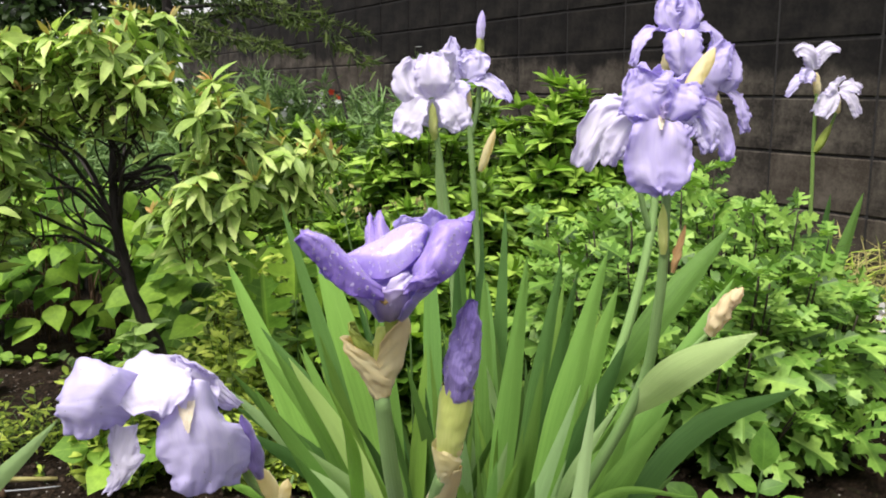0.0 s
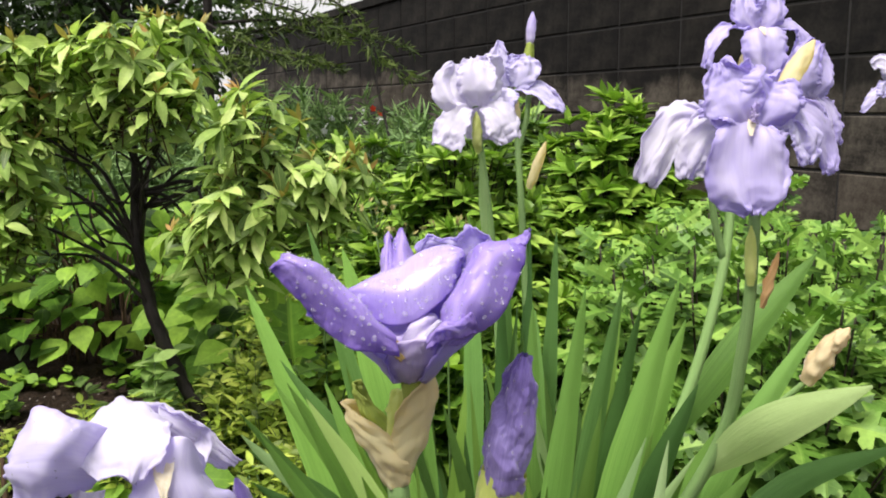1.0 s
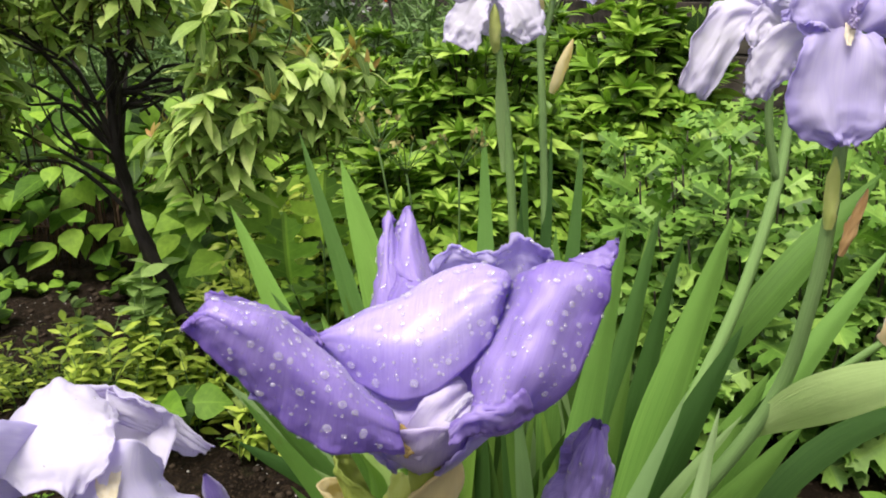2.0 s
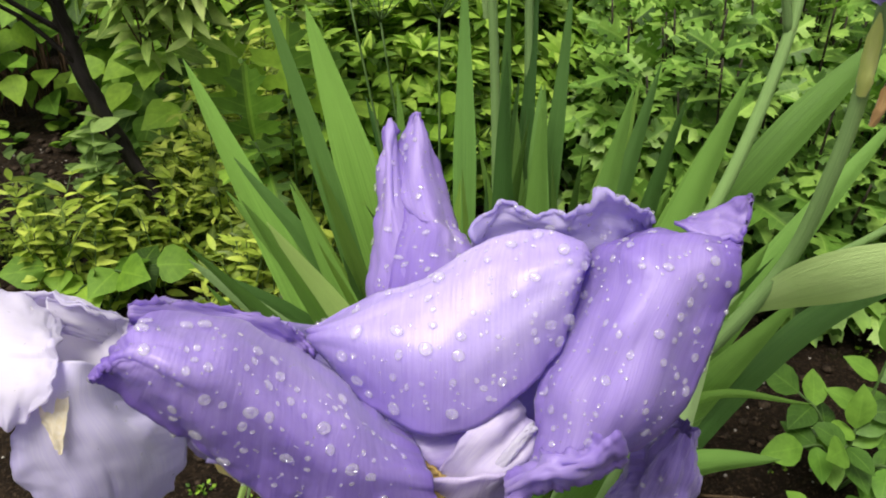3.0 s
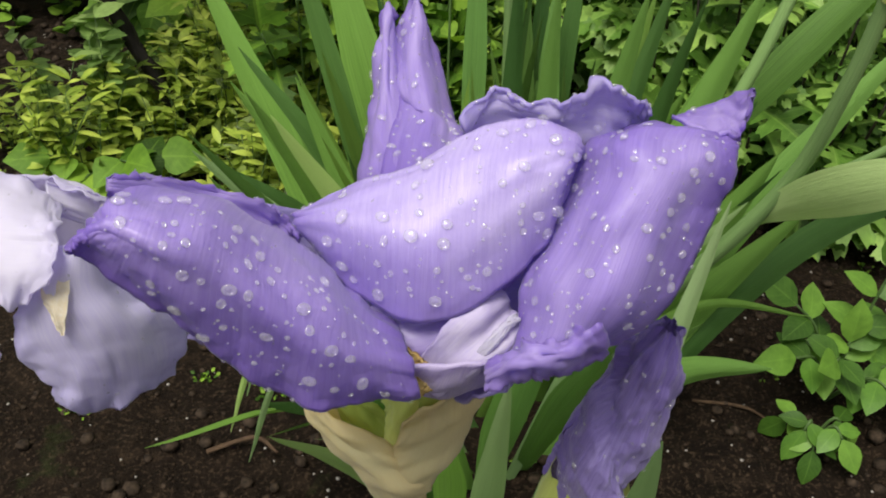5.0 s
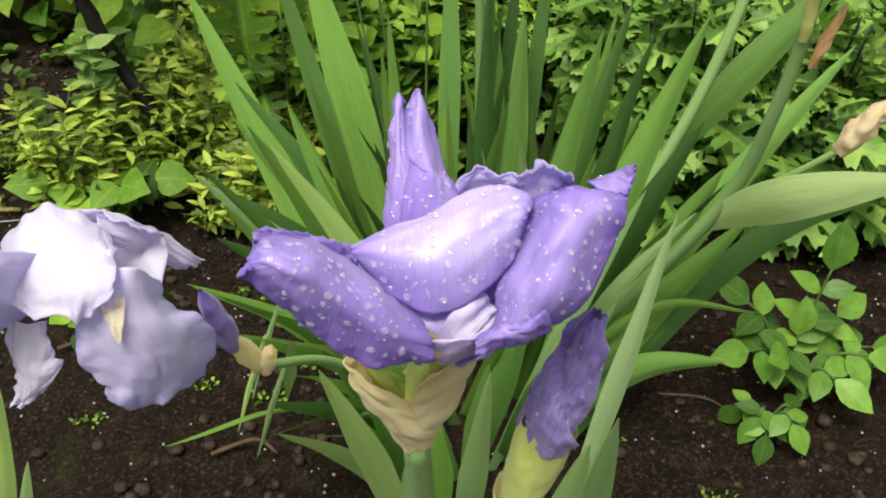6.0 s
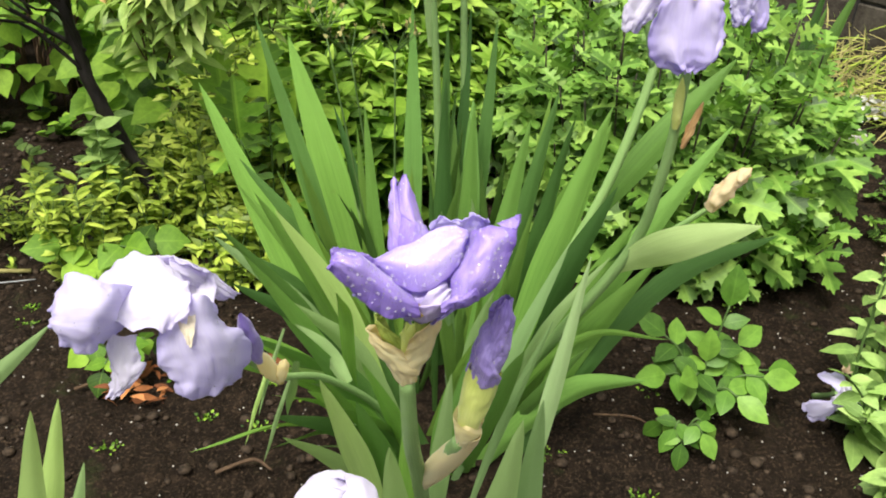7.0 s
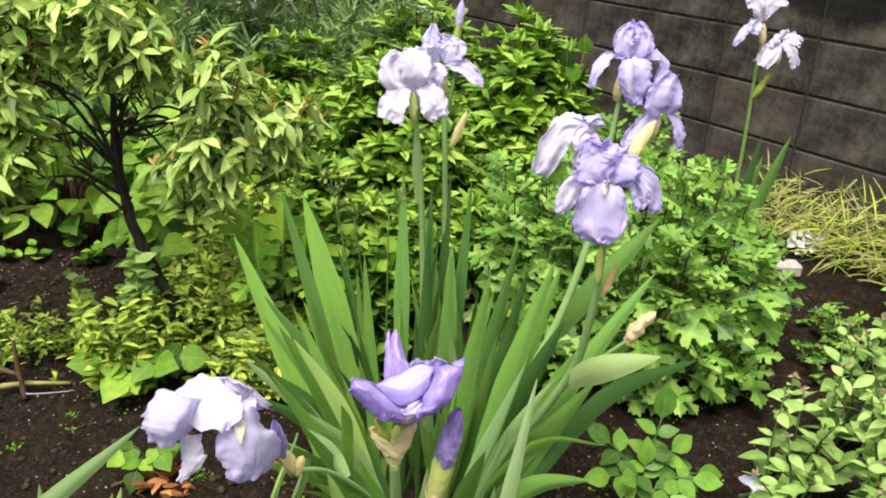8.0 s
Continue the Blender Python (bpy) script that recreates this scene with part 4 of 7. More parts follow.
W_FRONT = (
    ((19, -5, 18), (35, -15, 30), (47, -15, 30), (49, 0, 10)),
    ((7, -20, -1), (30, -28, 11), (47, -20, 10), (51, 0, -7)),
    ((6, -26, -18), (33, -32, -10), (55, -20, -12), (67, 8, -25)),
    ((13, -27, -41), (38, -32, -33), (57, -18, -37), (71, 13, -51)),
    ((15, -27, -60), (33, -30, -66), (52, -15, -65), (62, 12, -77)))
W_NARROW = (
    ((-32, -20, -2), (-22, -24, -5), (-10, -20, -5)),
    ((-33, -28, -21), (-23, -33, -27), (-8, -28, -22)),
    ((-32, -32, -38), (-22, -36, -42), (-5, -32, -32)),
    ((-37, -35, -59), (-30, -37, -57), (-19, -35, -51)))


def cage(rows, at):
    """Control points in millimetres from a flower's heart, as metres in the world."""
    return np.array(rows, float) / 1000 + at


DROP = None


def drop_mesh():
    bm = bmesh.new()
    bmesh.ops.create_icosphere(bm, subdivisions=2, radius=1.0)
    geo = np.array([v.co[:] for v in bm.verts]), [tuple(v.index for v in f.verts) for f in bm.faces]
    bm.free()
    return geo


DROP = drop_mesh()


def water_drops(p, count, seed, parent, front=(0, -0.75, 0.65), big=0.0012, lo=(0.06, 0.06), hi=(0.94, 0.94)):
    """Beads of rain that sit on the outer face of a petal."""
    rng = np.random.default_rng(seed)
    n = normals(p)
    nu, nv = p.shape[:2]
    verts, faces, k = [], [], 0
    area = np.linalg.norm(np.cross(np.gradient(p, axis=0), np.gradient(p, axis=1)), axis=-1)
    inside = np.zeros((nu, nv))
    inside[int(lo[0] * nu):int(hi[0] * nu), int(lo[1] * nv):int(hi[1] * nv)] = 1
    area = (area * inside).ravel()
    taken = []
    for cell in rng.choice(nu * nv, count, p=area / area.sum()):
        i, j = divmod(int(cell), nv)
        f = rng.uniform(0, 1)
        c = p[i, j] * (1 - f) + p[min(i + 1, nu - 1), j] * f
        d = n[i, j] * np.sign(n[i, j] @ np.array(front) + 1e-9)
        r = big * (0.14 + 0.86 * rng.uniform() ** 2.6)
        if any(np.linalg.norm(c - o) < 1.15 * (r + s) for o, s in taken):
            continue
        taken.append((c, r))
        s = unit(np.cross(d, (0.2, 0.3, 0.9)))
        t = np.cross(d, s)
        q = rng.uniform(0.85, 1.2)
        v = DROP[0]
        bead = c + d * (r * 0.28 + 0.0004) + v[:, :1] * s * r * q + v[:, 1:2] * t * r / q + v[:, 2:] * d * r * 0.42
        if r > 0.00055:
            part("water_drop", (bead, DROP[1], None), WATER, parent, "clear bead of rain water")
            continue
        verts.append(bead)
        faces += [tuple(a + k for a in fc) for fc in DROP[1]]
        k += len(v)
    part("fine_beading", (np.concatenate(verts), faces, None), WATER, parent, "beads of rain water", kind="stuff")


def rim_drops(p, column, count, seed, parent):
    """Small beads that hang along an edge."""
    rng = np.random.default_rng(seed)
    verts, faces, k = [], [], 0
    for _ in range(count):
        i = int(rng.uniform(0.02, 0.98) * (p.shape[0] - 1))
        r = 0.00015 + 0.00055 * rng.uniform() ** 3
        verts.append(p[i, column] + DROP[0] * r + (0, 0, -0.0001))
        faces += [tuple(a + k for a in fc) for fc in DROP[1]]
        k += len(DROP[0])
    part("rim_beading", (np.concatenate(verts), faces, None), WATER, parent, "tiny hanging water beads", kind="stuff")


def curled_iris():
    """The collapsed violet flower, rolled up and beaded with rain."""
    f = thing("curled_iris", (0.0, 0.8, 0.0), "wilting violet iris flower beaded with rain on a green stem", "flower")

    def petal(name, rows, mat, nu, nv, seed, rim=0.0012, grain=0.0006, freq=9.0, label="", thick=0.0007, across=False):
        p = ruffle(patch(cage(rows, MAIN), nu, nv), rim, freq, grain, seed)
        return part(name, sheet(p.transpose(1, 0, 2)) if across else sheet(p), mat, f, label, thick), p

    ob, p = petal("fall", LEFT_FALL, VIOLET, 110, 60, 1.0, 0.0007, 0.0006, 13, across=True)
    water_drops(p, 230, 1, ob, lo=(0.05, 0.3))
    rim_drops(p, -1, 60, 2, ob)
    rim_drops(p, 0, 60, 3, ob)
    ob, p = petal("standard", DOME, DOME_VIOLET, 60, 40, 2.0, 0.0004, 0.0003, across=True)
    water_drops(p, 210, 4, ob, big=0.0014)
    rim_drops(p, 0, 25, 5, ob)
    ob, p = petal("fall", RIGHT_FALL, VIOLET, 70, 48, 3.0, 0.0006, 0.0006)
    water_drops(p, 220, 6, ob, big=0.0011)
    rim_drops(p, -1, 55, 7, ob)
    ob, p = petal("fall_tip", RIGHT_TIP, VIOLET, 18, 14, 4.0, 0.0006, 0.0005)
    rim_drops(p, 0, 12, 8, ob)
    ob, p = petal("standard", FRILL, THROAT, 90, 20, 5.0, 0.0016, 0.0008, 11)
    water_drops(p, 45, 9, ob, big=0.001)
    rim_drops(p, 0, 34, 10, ob)
    ob, p = petal("fall", TUBE_R, VIOLET, 52, 24, 6.0, 0.0008, 0.0006)
    water_drops(p, 90, 11, ob, big=0.0013)
    ob, p = petal("fall", TUBE_L, VIOLET, 44, 24, 7.0, 0.0008, 0.0008)
    water_drops(p, 75, 12, ob, big=0.0011)

    def strip(name, line, halves, mat, label="", face=(0, -0.9, 0.45), rim=0.0005, freq=6.0, cup=0.12, seed=1.0, thick=0.0006):
        p = petal_strip(MAIN + np.array(line) / 1000, [w / 1000 for w in halves], face, cup, rim, freq, seed, 48, 24)
        return part(name, sheet(p), mat, f, label, thick), p

    strip("standard", ((-7.3, -6.0, 29.0), (-1.5, -8.0, 25.7), (5.8, -8.0, 28.8), (13.2, -6.0, 33.0)), (5, 6.5, 6.5, 5), DOME_VIOLET, rim=0.0008, seed=8.0)
    strip("style_arm", ((2.2, -12.5, 15.4), (8.0, -13.5, 24.7), (13.1, -11.0, 29.1), (17.3, -6.0, 30.2)), (3.2, 5.0, 5.6, 4.4), STYLE_PALE, "pale lilac style arm", seed=2.0)
    strip("style_crest", ((9.5, -12.8, 20.6), (13.2, -13.5, 27.2), (17.8, -10.0, 31.2)), (0.5, 0.9, 0.7), WHITE, "white ridge of the style arm", seed=3.0, cup=0.5)
    strip("beard", ((-2.1, -11.5, 22.7), (0.1, -13.5, 21.1), (1.6, -14.0, 19.1), (3.3, -14.5, 16.5)), (1.6, 2.8, 2.6, 1.4), BEARD_MAT, "golden beard", rim=0.0004, freq=20.0, seed=4.0)
    strip("beard", ((-3.9, -12.5, 25.6), (-2.5, -14.0, 23.5), (-1.3, -15.0, 20.6)), (0.4, 1.2, 0.5), BEARD_ORANGE, "orange beard tip", seed=5.0)
    ob, p = strip("fall_edge", ((-42.4, -20.0, 59.3), (-37.5, -15.0, 55.8), (-33.0, -10.0, 51.1), (-26.9, -7.0, 47.3), (-23.1, -4.0, 42.4), (-20.5, -4.0, 39.7)), (1.0, 2.0, 2.2, 2.4, 2.2, 1.2), VIOLET, face=(0.1, -0.7, 0.7), rim=0.0012, freq=12.0, seed=6.0)
    rim_drops(p, 0, 24, 21, ob)
    rim_drops(p, -1, 18, 22, ob)
    petal("fall_edge", CRINKLE, VIOLET, 50, 18, 9.0, 0.0008, 0.0007, 14)
    # the back of the flower: petals that close it behind and below
    petal("standard", (((0, 4, 4), (8, 6, 4), (14, 2, 6)), ((0, 14, 20), (12, 18, 20), (26, 14, 24)), ((3, 15, 34), (16, 19, 36), (36, 17, 40)), ((8, 12, 45), (20, 15, 47), (36, 12, 48))), VIOLET, 30, 24, 11.0)
    petal("fall", (((2, 10, -2), (-3, 4, 0), (-2, -4, 4)), ((-6, 14, 14), (-12, -2, 14), (-6, -17, 18)), ((-16, 16, 30), (-24, -4, 26), (-20, -24, 28)), ((-28, 4, 42), (-34, -10, 38), (-32, -27, 38))), THROAT, 30, 24, 12.0)
    petal("fall", (((6, 10, -2), (10, 4, 0), (8, -4, 4)), ((14, 12, 14), (24, 0, 16), (17, -15, 20)), ((30, 14, 36), (40, 2, 34), (33, -10, 30)), ((38, 12, 52), (48, 8, 48), (46, -4, 42))), THROAT, 30, 24, 13.0)
    petal("throat", (((-1, -15, 23), (8, -16, 25), (17, -13, 24)), ((-5, -8, 13), (5, -12, 13), (15, -7, 13)), ((-3, 5, 2), (4, 1, 1), (10, 5, 2))), STYLE_MAT, 20, 18, 14.0, 0.0004, 0.0003, label="pale base of the petals")
    neck = tube([MAIN + (0.002, 0.013, -0.022), MAIN + (0.004, 0.008, -0.004), MAIN + (0.005, 0.002, 0.012), MAIN + (0.006, -0.004, 0.024)], (0.004, 0.0045, 0.0052, 0.0065), 16, 20)
    part("perianth_tube", neck, SEPAL, f, "yellow-green flower tube")
    # spathe: two papery bracts round the ovary
    part("ovary", tube([MAIN + (-0.004, 0.013, -0.046), MAIN + (0.0, 0.014, -0.03), MAIN + (0.003, 0.012, -0.012)], (0.0045, 0.0055, 0.005), 12), SEPAL, f, "yellow-green ovary")
    b = MAIN + np.array((-0.004, 0.013, -0.049))

    def wrap(steps, a0, a1, seed, cut=(0.0, 0.0), name="bract", label="", mat=SPATHE):
        """A papery bract that wraps part of the way round: rows of sideways, depth, height, radius; cut: how far its two edges slope down."""
        rows = []
        for x, y, z, r in steps:
            row = []
            for k, a in enumerate(np.linspace(a0, a1, 7)):
                low = 1 - cut[0] * (1 - k / 6) ** 2 - cut[1] * (k / 6) ** 2
                row.append(b + (x * low + r * math.cos(a), y + r * 0.72 * math.sin(a), z * low))
            rows.append(row)
        q = ruffle(patch(rows, 44, 40), 0.0011, 7, 0.0007, seed, True, 0.0011, 0.0004, 2.5)
        return part(name, sheet(q), mat, f, label, 0.0005)

    wrap(((0, 0, -0.002, 0.0052), (-0.002, 0, 0.010, 0.0086), (-0.0065, 0, 0.022, 0.0112), (-0.012, 0, 0.033, 0.0110), (-0.0165, 0.001, 0.042, 0.0086)), 2.0, 5.9, 3.0, (0.15, 0.5), label="peach papery bract")
    wrap(((0, 0.001, -0.001, 0.0048), (0.0015, 0, 0.011, 0.0080), (0.005, 0, 0.024, 0.0098), (0.009, -0.001, 0.037, 0.0094), (0.012, -0.003, 0.050, 0.0082), (0.0125, -0.006, 0.064, 0.0070)), 3.7, 8.2, 5.0, (0.45, 0.1), label="peach papery bract")
    wrap(((0, 0.002, 0.0, 0.004), (-0.003, 0.002, 0.014, 0.0066), (-0.007, 0.002, 0.028, 0.0078), (-0.012, 0.002, 0.040, 0.0070), (-0.0145, 0.002, 0.046, 0.0050)), 1.8, 5.6, 7.0, (0.0, 0.25), "inner_bract", "yellow-green inner bract", SEPAL)
    wrap(((0, 0.002, 0.0, 0.004), (0.001, 0.001, 0.016, 0.0062), (0.003, 0, 0.032, 0.0074), (0.006, -0.002, 0.048, 0.0070)), 3.0, 6.6, 9.0, (0.1, 0.1), "inner_bract", "yellow-green inner bract", SHEATH)
    stem = [b, (-0.030, 0.505, 0.50), (-0.022, 0.55, 0.415), (-0.012, 0.63, 0.27), (0.0, 0.78, -0.01)]
    part("stem", tube(stem, (0.0048, 0.0055, 0.006, 0.007, 0.008), 12, 30), STEM, f)
    # the side bud
    bud_base, bud_top = np.array((0.004, 0.497, 0.512)), np.array((0.022, 0.486, 0.628))
    ax = unit(bud_top - bud_base)
    s1 = unit(np.cross(ax, (0, 1, 0)))
    s2 = np.cross(ax, s1)

    def spindle(h0, h1, radii, turns, lobes, depth, mat, name, label, nu=40, nv=40, seed=0.0, wrinkle=0.5):
        """A furled, spirally pleated bud between two heights along its axis."""
        u = np.linspace(0, 1, nu)
        r = np.interp(u, np.linspace(0, 1, len(radii)), radii)
        p = np.zeros((nu, nv + 1, 3))
        for i in range(nu):
            for j in range(nv + 1):
                a = 2 * math.pi * j / nv
                saw = ((a * lobes / (2 * math.pi) + u[i] * turns) % 1.0)
                rr = r[i] * (1 + depth * (saw - 0.5)) + wrinkle * (0.0009 * wave(math.cos(a) * 7, u[i] * 22 + 3 * a + seed, math.sin(a) * 7) + 0.0016 * wave(math.cos(a) * 2.5 + seed, u[i] * 8, math.sin(a) * 2.5))
                p[i, j] = bud_base + ax * (h0 + (h1 - h0) * u[i]) + rr * (math.cos(a) * s1 + math.sin(a) * s2)
        ob = part(name, sheet(p), mat, f, label)
        return ob, p

    ob, p = spindle(0.052, 0.119, (0.0080, 0.0098, 0.0108, 0.0108, 0.0096, 0.0080, 0.0066, 0.0054, 0.0022), 1.3, 2, 0.48, BUD_VIOLET, "bud", "dark violet furled bud", 70, 72, 2.0, 0.95)
    water_drops(p, 170, 14, ob, big=0.0008)
    spindle(0.000, 0.062, (0.0044, 0.0074, 0.0094, 0.0102, 0.0104, 0.0094), 0.9, 2, 0.26, SHEATH, "bud_sheath", "yellow-green bud sheath", 24, 30, 4.0)
    spindle(-0.006, 0.020, (0.0046, 0.0070, 0.0092, 0.0100), 0.8, 1, 0.30, SPATHE, "bud_bract", "cream papery bract", 24, 30, 6.0)
    joint = np.array((-0.0215, 0.556, 0.405))
    part("side_stalk", tube([joint, (-0.012, 0.53, 0.45), bud_base], (0.005, 0.0055, 0.0055), 10), STEM, f)
    rows = []
    for t, r in ((0.0, 0.0062), (0.25, 0.0092), (0.55, 0.0104), (0.85, 0.0084), (1.05, 0.0060)):
        c = joint + (bud_base - joint) * t
        rows.append([c + r * (math.cos(a) * s1 + 0.8 * math.sin(a) * s2) + (0.004 * t, 0, 0) for a in np.linspace(-1.45, 4.6, 9)])
    part("stalk_bract", sheet(ruffle(patch(rows, 26, 34), 0.0008, 6, 0.0005, 8.0)), SPATHE, f, "peach papery bract", 0.0006)


curled_iris()


# ---- a general bearded iris bloom ----
def bloom(f, at, size, heading, mats, seed, tilt=0.0, falls=(0, 120, 240), wide=1.0, droop=1.0, flare=1.0, flags=(60, 180, 300), tall=1.0, spathe=True):
    """Three arching standards, three hanging falls with a beard each, on a spathe."""
    rng = np.random.default_rng(seed)
    at = np.array(at, float)
    fall_mat, std_mat = mats
    rot = np.array(Matrix.Rotation(radians(tilt), 3, "X"))

    def place(r, lat, z, a):
        v = np.array((r * math.cos(a) - lat * math.sin(a), r * math.sin(a) + lat * math.cos(a), z)) * size
        return at + rot @ v

    for k, turn in enumerate(falls):
        a = radians(heading + turn)
        j = rng.uniform(0.9, 1.1) * (1.0 if k == 0 else 0.85)
        w1 = wide if k == 0 else 1.15 * wide
        prof = ((0.004, 0.0, 0.006, 0), (0.020, 0.012, 0.013, 0.003), (0.040, 0.009, 0.022 * w1, 0.002), (0.057 * flare, -0.010 * droop, 0.033 * w1, -0.003), (0.069 * flare, -0.036 * droop * j, 0.044 * w1, -0.003), (0.076 * flare, -0.056 * droop * j, 0.044 * w1, 0.002), (0.082 * flare, -0.073 * droop * j, 0.036 * w1, 0.004), (0.085 * flare, -0.083 * droop * j, 0.023 * w1, 0.004), (0.086 * flare, -0.087 * droop * j, 0.008 * w1, 0.004))
        edge = [1 + 0.16 * wave(3 * k + seed, i * 0.9, 1.0) for i in range(len(prof))]
        lean = rng.uniform(-0.3, 0.3)
        rows = [[place(r + cup * (abs(t) ** 2), w * t * edge[i] + lean * max(0, r - 0.03), z - 0.012 * abs(t) ** 2 * (0.3 + 10 * w) + 0.004 * math.sin(3 * t + 3 * k + seed), a) for t in (-1, -0.55, 0, 0.55, 1)] for i, (r, z, w, cup) in enumerate(prof)]
        p = ruffle(patch(rows, 52, 40), 0.0046 * size, 4, 0.0008 * size, seed + 3.1 * k, True, 0.0014 * size, 0.0026 * size, 2.0)
        p = ruffle(p, 0.0018 * size, 12, 0.0, seed + k)
        part("fall", sheet(p), fall_mat, f, "", 0.0007)
        rows = [[place(r, w * t, z + 0.0035 - 0.002 * abs(t), a) for t in (-1, 0, 1)] for r, z, w in ((0.008, 0.003, 0.002), (0.020, 0.012, 0.0032), (0.034, 0.010, 0.0034), (0.044, 0.006, 0.0015))]
        part("beard", sheet(ruffle(patch(rows, 16, 8), 0.0008, 20, 0.0012, seed)), BEARD_PALE, f, "golden beard")
    for k, turn in enumerate(flags):
        a = radians(heading + turn + rng.uniform(-12, 12))
        j = rng.uniform(0.9, 1.12) * tall
        prof = ((0.003, 0.0, 0.006), (0.019, 0.010 * j, 0.021), (0.029, 0.027 * j, 0.034), (0.029, 0.046 * j, 0.040), (0.020, 0.063 * j, 0.034), (0.009, 0.074 * j, 0.016))
        edge = [1 + 0.3 * wave(3 * k + seed, i * 1.1, 7.0) for i in range(len(prof))]
        peak = rng.uniform(-0.4, 0.4)
        rows = [[place(r - 0.14 * w * t * t + 0.008 * math.sin(4.5 * t + seed + 2 * k), w * t * edge[i] + peak * 0.4 * r, z + 0.022 * wave(t * 1.7 + seed, k * 3.0, i * 0.8) - 0.008 * (t - peak) ** 2, a) for t in (-1, -0.6, -0.2, 0.2, 0.6, 1)] for i, (r, z, w) in enumerate(prof)]
        p = ruffle(patch(rows, 52, 44), 0.0085 * size, 4.5, 0.0014 * size, seed + 7.7 + 2 * k, True, 0.0026 * size, 0.0042 * size, 2.4)
        p = ruffle(p, 0.0022 * size, 13, 0.0, seed + k)
        part("standard", sheet(p), std_mat, f, "", 0.0007)
    if len(flags) == 3:
        for k in range(3):
            a = radians(heading + 120 * k)
            rows = [[place(r, w * t, z - 0.003 * t * t, a) for t in (-1, 0, 1)] for r, z, w in ((0.003, 0.004, 0.004), (0.016, 0.018, 0.008), (0.028, 0.022, 0.008), (0.036, 0.027, 0.004))]
            part("style_arm", sheet(patch(rows, 12, 8)), STYLE_MAT, f, "", 0.0007)
    if spathe:
        rows = [[place(r * math.cos(b), r * math.sin(b), z, 0.5 + seed) for b in np.linspace(0, 5.4, 8)] for z, r in ((-0.055, 0.004), (-0.042, 0.009), (-0.022, 0.010), (-0.008, 0.007), (0.004, 0.010))]
        part("spathe", sheet(ruffle(patch(rows, 20, 18), 0.0012, 7, 0.0008, seed)), SPATHE, f, "papery cream spathe", 0.0006)


def spindle_bud(f, base, tip, r, mat, name, label, turns=1.0, crumple=0.08):
    base, tip = np.array(base, float), np.array(tip, float)
    ax = unit(tip - base)
    s1 = unit(np.cross(ax, (0.1, 1, 0)))
    s2 = np.cross(ax, s1)
    length = np.linalg.norm(tip - base)
    u = np.linspace(0, 1, 22)
    rr = r * np.interp(u, (0, 0.2, 0.5, 0.8, 1), (0.5, 0.95, 1.0, 0.7, 0.12))
    p = np.zeros((22, 19, 3))
    for i in range(22):
        for j in range(19):
            a = 2 * math.pi * j / 18
            saw = (a / math.pi + u[i] * turns) % 1.0
            q = rr[i] * (1 + 0.3 * (saw - 0.5))
            q *= 1 + crumple * 3 * wave(math.cos(a) * 2.2 + 40 * base[0], u[i] * 5, math.sin(a) * 2.2)
            p[i, j] = base + ax * length * u[i] + q * (math.cos(a) * s1 + math.sin(a) * s2)
    return part(name, sheet(p), mat, f, label)


